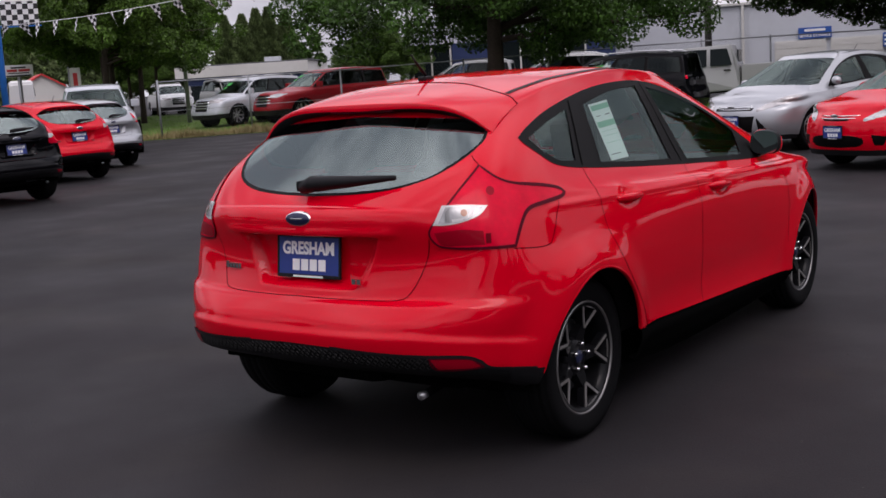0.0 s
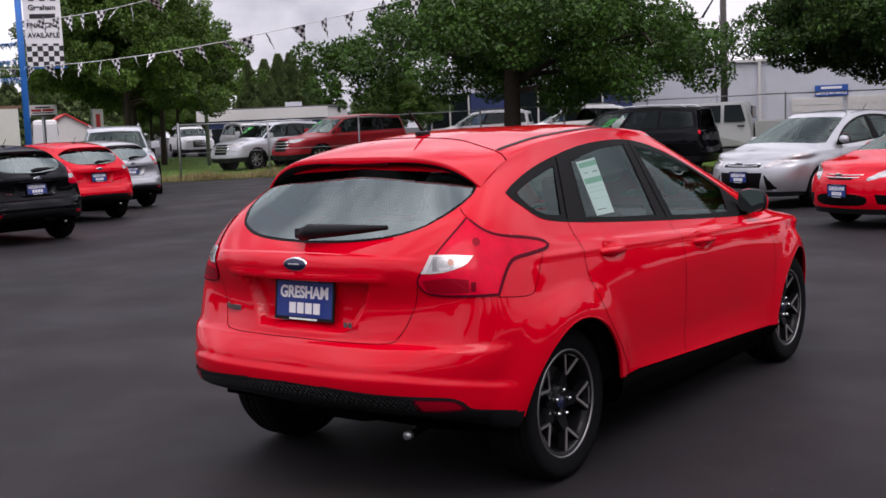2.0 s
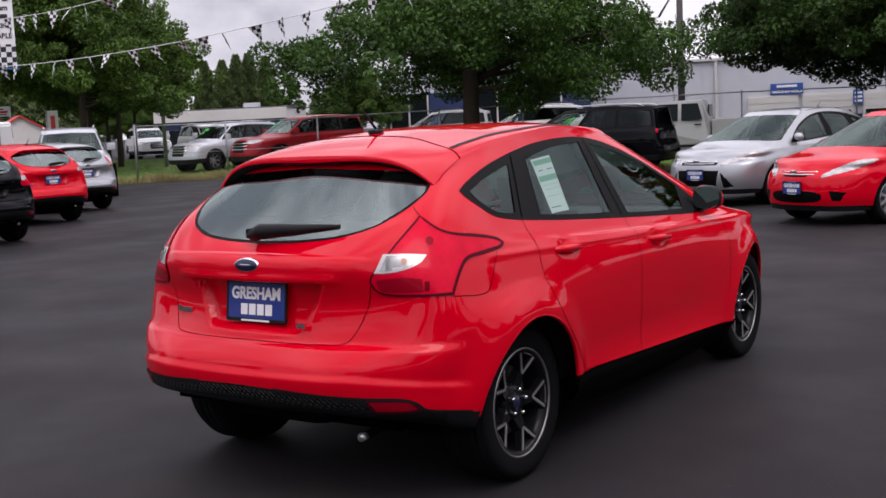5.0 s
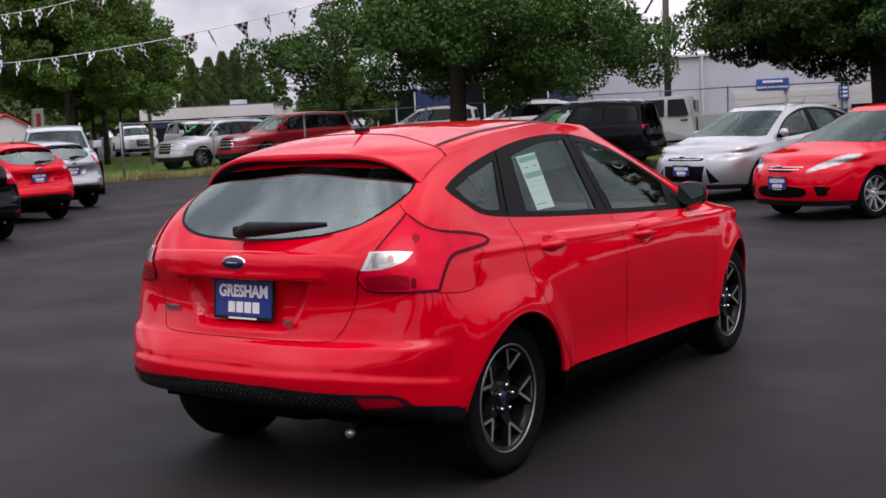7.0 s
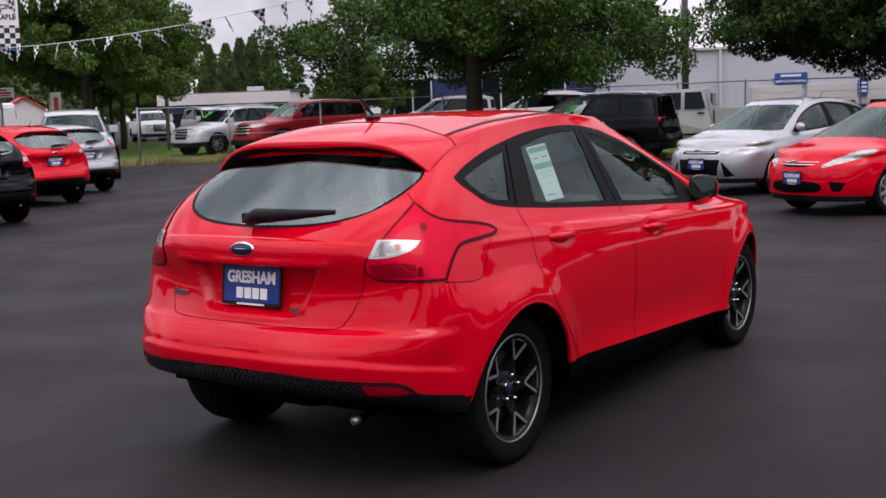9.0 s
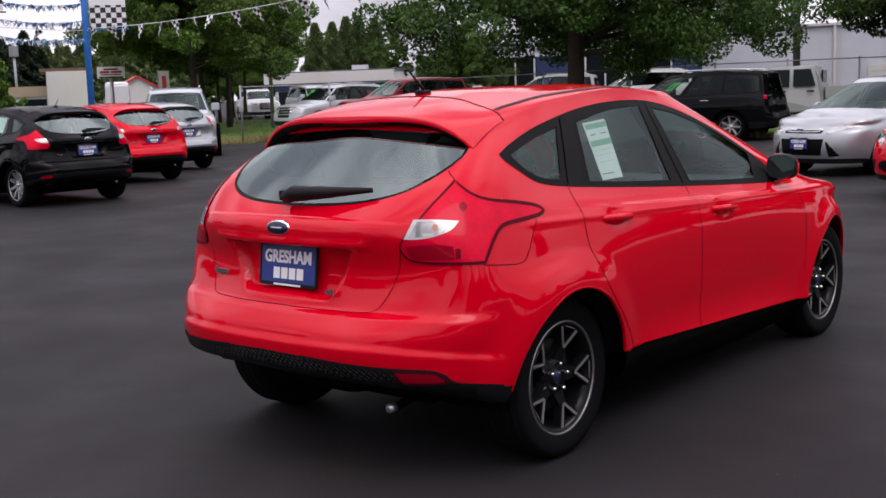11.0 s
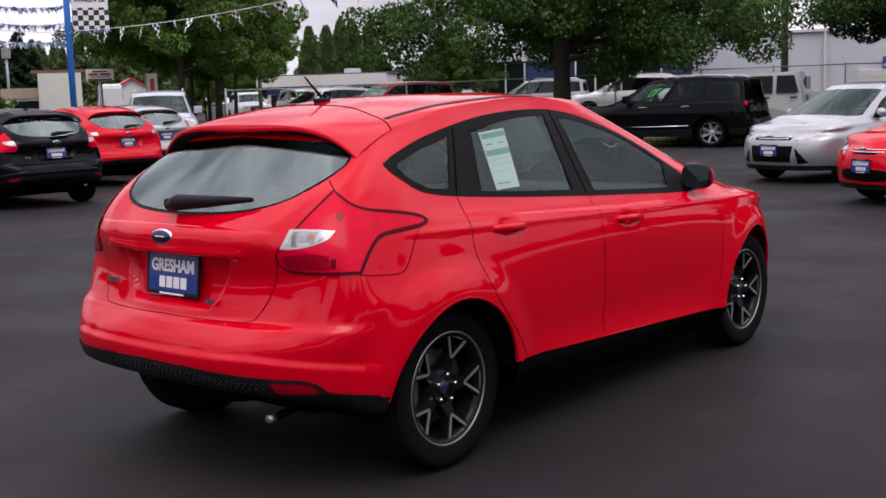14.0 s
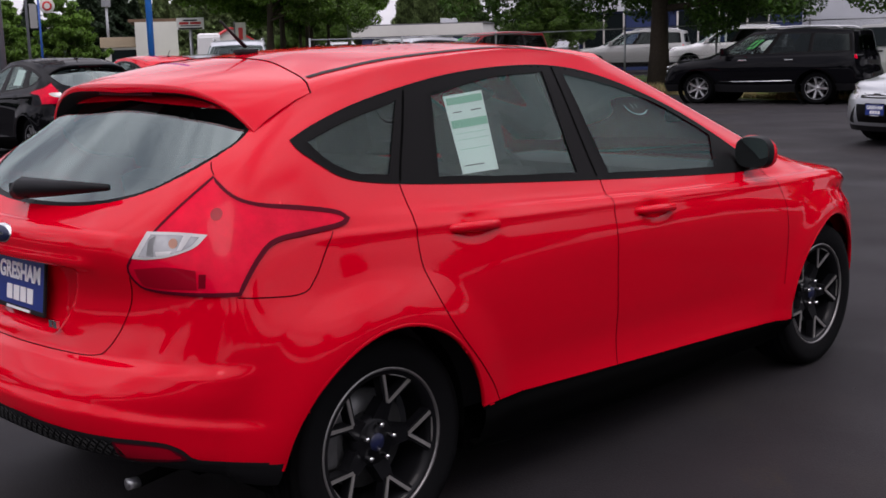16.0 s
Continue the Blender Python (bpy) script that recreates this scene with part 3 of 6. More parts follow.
def patch_on(skin, proj, loop, u, v, lift, side=1, rings=5):
    """A patch inside an outline that follows the skin, a little proud of it."""
    loop = np.array(loop, float)
    c = loop.mean(0)
    a, b = skin.solve(proj, c[None], np.array([float(u)]), np.array([float(v)]), 20)
    u0, v0 = a[0], b[0]
    n = len(loop)
    us, vs = [u0], [v0]
    for r in range(1, rings + 1):
        q = c + (loop - c) * r / rings
        pu, pv = (np.full(n, u0), np.full(n, v0)) if r == 1 else (np.array(us[-n:]), np.array(vs[-n:]))
        a, b = skin.solve(proj, q, pu, pv, 10)
        us += list(a)
        vs += list(b)
    us, vs = np.array(us), np.array(vs)
    p = (skin.at(us, vs) + skin.normal(us, vs) * lift) * (side, 1, 1)
    f = [(0, 1 + i, 1 + (i + 1) % n) for i in range(n)]
    f += [(1 + r * n + i, 1 + (r + 1) * n + i, 1 + (r + 1) * n + (i + 1) % n, 1 + r * n + (i + 1) % n) for r in range(rings - 1) for i in range(n)]
    return p, f


def ring(cy, cz, r, n=48):
    return np.array([(cy + r * math.cos(2 * math.pi * i / n), cz + r * math.sin(2 * math.pi * i / n)) for i in range(n)])


def hatch_shape(skin, u, v, p):
    """Relief on the hatchback's skin: the number plate's recess, wheel-arch lips and the doors' lower crease."""
    n = skin.normal(u, v)
    x, y, z = p[..., 0], p[..., 1], p[..., 2]
    def step(a, b, t):
        t = np.clip((t - a) / (b - a), 0, 1)
        return t * t * (3 - 2 * t)
    d = np.zeros_like(x)
    rear = (y < -0.45) & (u < 1.6)
    slope = 0.36 - 0.55 * np.clip(0.895 - z, 0, 1)
    rec = step(0, 0.022, slope - abs(x)) * step(0, 0.010, 0.893 - z) * step(0, 0.05, z - 0.685)
    d -= np.where(rear, 0.042 * rec, 0)
    d += np.where(rear, 0.010 * step(0.03, 0, abs(z - 0.905)) * step(0.46, 0.38, abs(x)), 0)
    # the fine crease below the rear window
    d += np.where(rear, 0.005 * step(1.004, 0.992, z + 0.05 * x * x) * step(0.91, 0.96, z) * step(0.56, 0.50, abs(x)), 0)
    d += np.where(u < 3.0, 0.014 * step(0.565, 0.535, z + 0.03 * np.clip(u - 1.2, 0, 2)) * step(3.0, 2.4, u) * step(0.2, 1.0, v), 0)
    side = (u > 2.4) & (u < 8.2) & (v > 0.4) & (v < 4.5)
    for cy, grow, reach in ((-0.016, 0.032, 0.535), (2.595, 0.018, 0.515)):
        r = np.hypot(y - cy, z - 0.322)
        d += np.where(side, grow * step(reach, 0.368, r), 0)
    # the bumper's shelf under the tail gate and the lamps
    d += np.where(u < 3.0, 0.015 * step(0.672, 0.630, z) * step(0.47, 0.60, z) * step(3.0, 2.2, u), 0)
    for cy, cz in ((.365, .930), (1.262, .880)):
        d -= np.where((u > 3.4) & (u < 7) & (v < 5.8) & (v > 2), 0.020 * np.exp(-((y - cy) / 0.050) ** 2 - ((z - cz) / 0.032) ** 2), 0)
    door = (u > 4.2) & (u < 6.7)
    d += np.where(door, -0.006 * np.exp(-((z - 0.46 + 0.02 * y) / 0.07) ** 2) * step(4.2, 4.7, u) * step(6.7, 6.2, u), 0)
    d += np.where(door, 0.010 * np.exp(-((z - 0.335 + 0.02 * y) / 0.035) ** 2) * step(4.2, 4.5, u), 0)
    d += np.where((u > 3.0) & (u < 7.5), 0.006 * np.exp(-((z - 0.945 + 0.035 * y) / 0.014) ** 2) * step(7.5, 6.5, u) * step(3.0, 3.6, u), 0)
    return p + n * d[..., None]


# outlines of the hatchback's openings and lamps: side ones as y, z; rear ones as x, z; the lamp's across the corner
DLO = [-.166, 1.205, -.075, 1.240, .081, 1.286, .281, 1.327, .494, 1.359, .712, 1.376, .938, 1.379, 1.123, 1.366, 1.304, 1.333, 1.516, 1.268, 1.724, 1.182, 1.918, 1.074, 2.133, .930, 1.870, .935, 1.322, .970, .856, 1.003, .488, 1.032, .199, 1.058, .037, 1.078, -.055, 1.101, -.112, 1.138, -.155, 1.177]
QUARTER = [-.128, 1.202, .047, 1.252, .262, 1.298, .122, 1.086, .0, 1.099, -.088, 1.145]
REAR_SIDE = [.40, 1.305, .691, 1.350, .990, 1.361, .950, 1.015, .596, 1.037, .300, 1.063]
FRONT_SIDE = [1.092, 1.351, 1.335, 1.306, 1.593, 1.226, 1.792, 1.130, 1.880, 1.080, 1.790, .958, 1.413, .978, 1.108, 1.000]
TAIL = [-.05, .913, .011, .986, .075, 1.049, .165, 1.127, .221, 1.082, .283, 1.058, .390, 1.040, .479, 1.017, .512, .992, .487, .975, .407, .966, .330, .955, .291, .915, .250, .838, .128, .840, .026, .845, -.025, .861]
LENS = [-.034, .931, .005, .996, .087, .995, .166, .988, .132, .957, .068, .937, .010, .930]
REAR_WIN = [-.05, 1.032, .188, 1.038, .347, 1.052, .472, 1.083, .545, 1.128, .580, 1.173, .583, 1.222, .53, 1.275, .38, 1.295, -.05, 1.315]
VALANCE = [-.05, .505, .2, .500, .387, .491, .569, .481, .680, .473, .722, .455, .745, .428, .805, .411, .845, .392, .95, .38, .95, .0, -.05, .0]
REFLECTOR = [.580, .474, .690, .466, .716, .448, .722, .432, .600, .434]


def wheel(kind, r_tyre, r_rim, width):
    """One wheel at the origin, its face to +x: tyre, rim with spokes, bolts, cap and brake disc."""
    w = thing("wheel_pattern", "", "")
    h = width / 2
    s = r_tyre - r_rim
    prof = [(r_rim - .012, -h * .8), (r_rim, -h * .92), (r_rim + s * .45, -h), (r_rim + s * .85, -h * .93), (r_tyre - .006, -h * .74)]
    for a in (-.62, -.58, -.54, -.2, -.17, -.14, .14, .17, .2, .54, .58, .62):
        prof.append((r_tyre - (.007 if a in (-.58, -.17, .17, .58) else 0), h * a))
    prof += [(r_tyre - .006, h * .74), (r_tyre - .015, h * .86), (r_rim + s * .85, h * .93), (r_rim + s * .6, h * .99), (r_rim + s * .45, h), (r_rim + s * .2, h * .97), (r_rim, h * .90), (r_rim - .012, h * .8)]
    tyre = piece("tyre", mesh_of("tyre", *lathe(prof, 64), RUBBER), w)
    face = h * .80
    rim_mat = DARK_ALLOY if kind == "sport" else BRIGHT_ALLOY
    barrel = [(r_rim - .004, h * .88), (r_rim - .022, h * .86), (r_rim - .03, h * .5), (r_rim - .045, -h * .5), (r_rim - .04, -h * .8), (.05, -h * .82)]
    rim = piece("rim", mesh_of("rim", *lathe(barrel, 56), DARK_ALLOY), w)
    lip = [(r_rim + .001, h * .90), (r_rim - .001, h * .93), (r_rim - .005, h * .933), (r_rim - .008, h * .90), (r_rim - .009, h * .84)]
    piece("rim_lip", mesh_of("rim_lip", *lathe(lip, 64), RIM_EDGE if kind == "sport" else BRIGHT_ALLOY), rim, "bright machined rim edge")
    disc = [(.06, face - .075), (r_rim * .66, face - .075), (r_rim * .66, face - .095), (.06, face - .095)]
    piece("brake_disc", mesh_of("brake_disc", *lathe(disc, 40), STEEL), w, "grey steel brake disc")
    part("brake_caliper", box(face - .125, face - .045, -r_rim * .86, -r_rim * .55, -.05, .06, .012), STEEL, w, "grey brake caliper behind the spokes")
    hub = [(.0, face - .018), (.030, face - .018), (.032, face - .024), (.062, face - .022), (.078, face - .034), (.082, face - .075), (.0, face - .08)]
    piece("hub", mesh_of("hub", *lathe(hub, 32), rim_mat), rim)
    piece("centre_cap", mesh_of("centre_cap", *lathe([(0, face - .012), (.024, face - .013), (.027, face - .017)], 24), CAP_BLUE if kind == "sport" else BRIGHT_ALLOY), rim, "small blue centre cap" if kind == "sport" else "")
    nb = 5
    bolt = mesh_of("wheel_bolt", *lathe([(0, face + .004), (.006, face + .003), (.009, face - .004), (.009, face - .03)], 8), CHROME)
    for i in range(nb):
        a = 2 * math.pi * (i + .15) / nb
        piece("wheel_bolt", bolt, rim, "", pose(0, .054 * math.cos(a), .054 * math.sin(a)))
    # spokes
    def bar(r0, a0, w0, x0, r1, a1, w1, x1, depth, top=0.75):
        p0, p1 = np.array((r0 * math.cos(a0), r0 * math.sin(a0))), np.array((r1 * math.cos(a1), r1 * math.sin(a1)))
        d = (p1 - p0) / np.linalg.norm(p1 - p0)
        k = np.array((-d[1], d[0]))
        v = []
        for p, ww, x in ((p0, w0, x0), (p1, w1, x1)):
            for sgn, dep, wid in ((-1, -depth, 1), (-1, 0, top), (1, 0, top), (1, -depth, 1)):
                q = p + k * sgn * ww / 2 * wid
                v.append((x + dep, q[0], q[1]))
        return v, [(0, 1, 5, 4), (1, 2, 6, 5), (2, 3, 7, 6), (0, 3, 2, 1), (4, 5, 6, 7)]
    n_sp = 5 if kind == "sport" else 9 if kind == "cover" else 7
    rr = r_rim - .010
    for i in range(n_sp):
        a = math.radians(-2) + 2 * math.pi * i / n_sp
        if kind == "sport":
            v, f = bar(.055, a, .085, face - .028, rr * .60, a, .050, face - .012, .035)
            sp = piece("spoke", mesh_of("spoke", v, f, DARK_ALLOY, False), rim)
            for sgn in (-1, 1):
                v, f = bar(rr * .55, a + sgn * .02, .022, face - .012, rr, a + sgn * .30, .026, face + .002, .03, .9)
                piece("spoke_arm", mesh_of("spoke_arm", v, f, DARK_ALLOY, False), sp)
                v, f = bar(rr * .55, a + sgn * .012, .009, face - .0085, rr * 1.0, a + sgn * .285, .011, face + .0055, .004, 1)
                piece("machined_edge", mesh_of("machined_edge", v, f, ALLOY, False), sp, "bright machined spoke edge")
            v, f = bar(rr * .985, a - .285, .009, face + .0055, rr * .985, a + .285, .009, face + .0055, .004, 1)
            piece("machined_edge", mesh_of("machined_edge", v, f, ALLOY, False), sp, "bright machined spoke edge")
        else:
            v, f = bar(.05, a, .036, face - .02, rr, a, .050 if kind == "cover" else .064, face, .03, .8)
            piece("spoke", mesh_of("spoke", v, f, BRIGHT_ALLOY, False), rim)
    return w


def plate_part(parent, m, name="number_plate", text=True):
    """The dealer's blue plate with white words, a dark holder and a bar of small print."""
    pl = part(name, box(-.154, .154, -.004, .004, -.078, .078, .003, m), PLATE_BLUE, parent, "blue dealer plate with white lettering")
    fr = bmesh.new()
    for a in ((-.160, .160, -.006, .003, .070, .084), (-.160, .160, -.006, .003, -.086, -.072), (-.162, -.152, -.006, .003, -.084, .082), (.152, .162, -.006, .003, -.084, .082)):
        add_box(fr, *a, .003, m)
    part("plate_frame", fr, PLASTIC, pl, "dark plate holder")
    if text:
        writing("lettering", "GRESHAM", .066, WHITE, pl, m @ pose(0, -.0052, .026), "white lettering", .262)
        for i in range(4):
            part("letter_block", box(-.080 + i * .044, -.044 + i * .044, -.0064, -.0045, -.058, -.014, .001, m), WHITE, pl, "plain white block in place of a letter")
        part("small_print", box(-.075, .075, -.0085, -.006, -.0835, -.0765, 0, m), WHITE, pl, "bar of small white print")
        part("small_print", box(-.075, .075, -.0085, -.006, .073, .081, 0, m), GALVANISED, pl, "bar of small grey print")
    else:
        part("lettering", box(-.12, .12, -.006, -.004, .008, .048, 0, m), WHITE, pl, "bar of white lettering")
        part("lettering", box(-.085, .085, -.006, -.004, -.052, -.012, 0, m), WHITE, pl, "bar of white lettering")
    return pl


def seat(parent, x, y, cloth, z=.42, rear=False, wide=.50):
    """A car seat: cushion, backrest and headrest."""
    s = part("seat", box(x - wide / 2, x + wide / 2, y - .22, y + .28, z - .12, z + .06, .05), cloth, parent, "dark cloth car seat")
    tilt = pose(x, y - .22, z + .02, 14)
    part("backrest", box(-wide / 2, wide / 2, -.07, .07, 0, .60, .05, tilt), cloth, s)
    for hx in ((-wide * .3, wide * .3) if rear else (0,)):
        part("headrest", box(hx - .13, hx + .13, -.05, .05, .62, .80, .04, tilt), cloth, s)
    return s


def wheels_on(car, kind, r_tyre, r_rim, width, track, base, hub_z):
    w = wheel(kind, r_tyre, r_rim, width)
    w.name = "wheel"
    first = True
    for side in (1, -1):
        for y in (0, base):
            m = pose(side * track / 2, y, hub_z, 0, 0, 0 if side == 1 else 180)
            if first:
                w.matrix_basis, w.parent, first = m, car, False
                k = w
            else:
                k = copy_thing(w, m)
                k.parent = car


def hatchback(name, label, m, paint, fine, sport=True, tail=None, group="", nose=1.0, small_grille=False):
    """A five-door hatchback with all its parts; fine: grid density."""
    car = thing(name, label, "car", m, group)
    TAIL_ = TAIL if tail is None else tail
    c = cage(HATCH)
    c[:, 9:11, 0] *= nose
    skin = Skin(c, hatch_shape)
    sh = Shell(skin, int(440 * fine), int(250 * fine))
    side_loop = lambda a, sharp=(): smooth_loop(a, 5, sharp)
    sh.cut("valance", REAR, smooth_loop(VALANCE, 4, (0, 9, 10, 11)), -1, 3.08)
    sh.cut("sill", SIDE, np.array([(.1, .385), (.325, .372), (1.19, .335), (2.11, .298), (2.5, .29), (2.5, -.1), (.1, -.1)]), 3.0, 7.3)
    if small_grille:
        sh.cut("front_grille", "uv", smooth_loop([(9.15, 1.25), (9.4, .70), (11, .62), (11, 1.75), (9.5, 1.70)], 4, (2, 3)), 8.5, 11)
        sh.cut("front_grille", "uv", np.array([(8.45, 1.55), (8.95, 1.75), (8.85, .85), (8.60, .80)]), 8, 9.2)
        sh.cut("front_grille", "uv", np.array([(9.6, 3.0), (11, 2.9), (11, 3.25), (9.6, 3.2)]), 8.5, 11)
    else:
        sh.cut("front_grille", "uv", np.array([(9.30, .75), (11, .75), (11, 2.45), (9.24, 2.45)]), 8.5, 11)
        sh.cut("front_grille", "uv", np.array([(8.70, .7), (9.06, .6), (9.20, 2.3)]), 8.5, 11)
        sh.cut("front_grille", "uv", np.array([(9.35, 3.05), (11, 3.05), (11, 3.5), (9.30, 3.5)]), 8.5, 11)
    sh.cut("front_lower", "uv", np.array([(7.6, -.1), (11, -.1), (11, .45), (7.6, .45)]), 7.5, 11)
    sh.cut("headlight", "uv", smooth_loop([(7.72, 4.9), (8.15, 4.25), (8.7, 3.45), (9.2, 2.95), (9.1, 3.7), (8.75, 4.5), (8.3, 5.05)], 5), 7.5, 9.5)
    sh.cut("window_trim", SIDE, side_loop(DLO, (0, 12)), 2.6, 7.6, 5.6, 7.4)
    sh.cut("quarter_window", SIDE, side_loop(QUARTER, (0, 2, 3)), 2.6, 5, 5.6, 7.4)
    sh.cut("rear_door_window", SIDE, side_loop(REAR_SIDE, (0, 2, 3, 5)), 3.6, 6, 5.6, 7.4)
    sh.cut("front_door_window", SIDE, side_loop(FRONT_SIDE, (0, 4, 5, 7)), 4.8, 7.4, 5.6, 7.4)
    sh.cut("taillight", DIAG, smooth_loop(TAIL_, 4, (3, 8, 13)), 0.9, 4.2, 3.8, 6.6)
    sh.cut("window_edge", REAR, smooth_loop(REAR_WIN, 5, (0, 9)), -1, 2.7, 5.7, 7.5)
    rw = np.array(REAR_WIN).reshape(-1, 2)
    rw[:6, 1] += .011
    rw[4:8, 0] -= .010
    sh.cut("rear_window", REAR, smooth_loop(rw, 5, (0, 9)), -1, 2.7, 5.7, 7.5)
    sh.cut("reflector", REAR, smooth_loop(REFLECTOR, 4, (0, 3, 4)), 0.9, 2.6, .5, 2)
    sh.cut("windscreen", "uv", np.array([(7.25, 6.12), (7.9, 6.06), (11, 6.06), (11, 6.95), (7.6, 6.95)]), 7, 11)
    sh.cut("arch", SIDE, ring(-.016, .323, .366), 2.4, 5, -1, 4.6)
    sh.cut("arch", SIDE, ring(2.595, .323, .366), 6, 8.6, -1, 4.6)
    parts = sh.split()
    parts.pop("arch", None)
    shell = piece("body", solid_mesh("body", *both(parts.pop("body")), paint), car)
    mats = {"valance": PLASTIC, "sill": UNDER, "front_grille": GLOSS_BLACK, "front_lower": PLASTIC, "window_trim": GLOSS_BLACK, "taillight_rim": DARK_LENS,
            "windscreen": GLASS, "rear_window": REAR_GLASS, "window_edge": GLOSS_BLACK}
    names = {"valance": "rear_valance", "sill": "sill", "front_grille": "grille", "front_lower": "lower_grille"}
    labels = {"valance": "black textured lower bumper", "sill": "black sill", "rear_window": "tinted rear window", "windscreen": "clear windscreen"}
    for k in ("valance", "front_grille", "front_lower", "window_edge", "rear_window", "windscreen"):
        if k in parts:
            piece(names.get(k, k), solid_mesh(k, *both(parts[k], -.002 if "window" in k or k == "windscreen" else 0), mats[k]), car, labels.get(k, ""))
    for side in (1, -1):
        for k in ("sill", "window_trim"):
            piece(names.get(k, k), solid_mesh(k, *half(parts[k], side, .0015), mats[k]), car)
        for k in ("quarter_window", "rear_door_window", "front_door_window"):
            piece(k, solid_mesh(k, *half(parts[k], side, -.002), GLASS), car, "lightly tinted window glass")
        rimo = piece("taillight", solid_mesh("taillight", *half(parts["taillight"], side, .004), RED_LENS), car, "red tail lamp")
        t = smooth_loop(TAIL_, 4, (3, 8, 13))
        t = np.concatenate([t, t[:2]])
        g_ = np.gradient(t, axis=0)
        area = (t[:-1, 0] * t[1:, 1] - t[1:, 0] * t[:-1, 1]).sum()
        inw = np.stack([-g_[:, 1], g_[:, 0]], 1) / np.linalg.norm(g_, axis=1, keepdims=True) * math.copysign(1, area)
        wide = np.interp(t[:, 0] + .3 * np.clip(.98 - t[:, 1], -.1, .1), [0.02, .25, .34], [.007, .011, .014])[:, None]
        piece("lamp_surround", mesh_of("lamp_surround", *seam(skin, DIAG, t + inw * wide * .42, 2.2, 5.0, wide, .0055, side), DARK_LENS, False), rimo)
        loop = smooth_loop(LENS, 5, (0, 1, 3))
        lens = piece("clear_lens", mesh_of("clear_lens", *patch_on(skin, DIAG, loop, 2.0, 5.0, .0062, side), LENS_EDGE), rimo, "clear reversing lamp")
        if fine > .8:
            c_ = loop.mean(0)
            # the two pale patches on the bowl are highlights put in as colour
            for nm, lp, mat, up_ in (("reflector_bowl", c_ + (loop - c_) * .80, LENS_CORE, .0072), ("bulb_shade", ring(.078, .968, .012, 14) * (1, 1), BULB, .0080), ("reflector_fold", np.array([(.012, .975), (.030, .985), (.026, .940), (.008, .940)]), STEEL, .0080),
                                     ("reflector_glint", np.array([(.105, .988), (.125, .985), (.100, .950), (.088, .950)]), LENS_EDGE, .0080), ("reflector_glint", np.array([(.032, .948), (.075, .950), (.070, .941), (.034, .938)]), LENS_EDGE, .0080)):
                piece(nm, mesh_of(nm, *patch_on(skin, DIAG, lp, 2.0, 5.0, up_, side, 3), mat), lens)
            # the small disc paints the upper chamber's shading in darker red
            for nm, lp, mat in (("lamp_cell", np.array([(.146, .894), (.164, .894), (.163, .860), (.145, .860)]), DARK_CELL),
                                ("lower_band", smooth_loop([(-.030, .905), (.060, .912), (.138, .903), (.140, .856), (.02, .858), (-.012, .868)], 4, (0, 2, 3)), LENS_SHADE), ("lamp_shade", ring(.184, 1.036, .015, 20) * (1, 1), LENS_SHADE)):
                piece(nm, mesh_of(nm, *patch_on(skin, DIAG, lp, 2.2, 5.0, .0060, side, 4), mat), rimo)
        if "headlight" in parts:
            piece("headlight", solid_mesh("headlight", *half(parts["headlight"], side, .003), CLEAR_LENS), car, "clear headlamp")
        if "reflector" in parts:
            piece("reflector", solid_mesh("reflector", *half(parts["reflector"], side, .003), LENS_SHADE), car, "red bumper reflector")
        for loop, sharp, u_ in ((DLO, (0, 12), 3.2), (QUARTER, (0, 2, 3), 3.4), (REAR_SIDE, (0, 2, 3, 5), 4.4), (FRONT_SIDE, (0, 4, 5, 7), 6.0)):
            t = smooth_loop(loop, 8, sharp)
            piece("window_seal", mesh_of("window_seal", *seam(skin, SIDE, np.concatenate([t, t[:2]]), u_, 6.7, .007 if loop is DLO else .013, .0022, side), GLOSS_BLACK, False), car)
        for ln, u_ in (([(.150, 1.070), (.185, 1.130), (.235, 1.210), (.300, 1.322)], 4.0), ([(1.040, 1.000), (1.040, 1.12), (1.044, 1.25), (1.048, 1.372)], 5.3)):
            piece("shut_line", mesh_of("shut_line", *seam(skin, SIDE, smooth_line(ln, 8), u_, 6.2, .007, .0030, side), UNDER, False), shell, "dark gap between panels")
        # edge strips that close the joints of the lower trim
        for proj, ln, u_, v_, w_, mat, nm in ((SIDE, [(.335, .3715), (1.19, .335), (2.11, .298), (2.29, .294)], 4.3, 1.6, .012, UNDER, "sill_edge"), (REAR, np.concatenate([np.array(VALANCE).reshape(-1, 2)[1:8], [(.826, .402)]]), .6, 1.6, .012, PLASTIC, "valance_edge"), (REAR, np.concatenate([np.array(REFLECTOR).reshape(-1, 2), [(.580, .474)]]), 1.6, 1.5, .007, DARK_LENS, "reflector_edge")):
            piece(nm, mesh_of(nm, *seam(skin, proj, smooth_line(ln, 8), u_, v_, w_, .0042, side), mat, False), car)
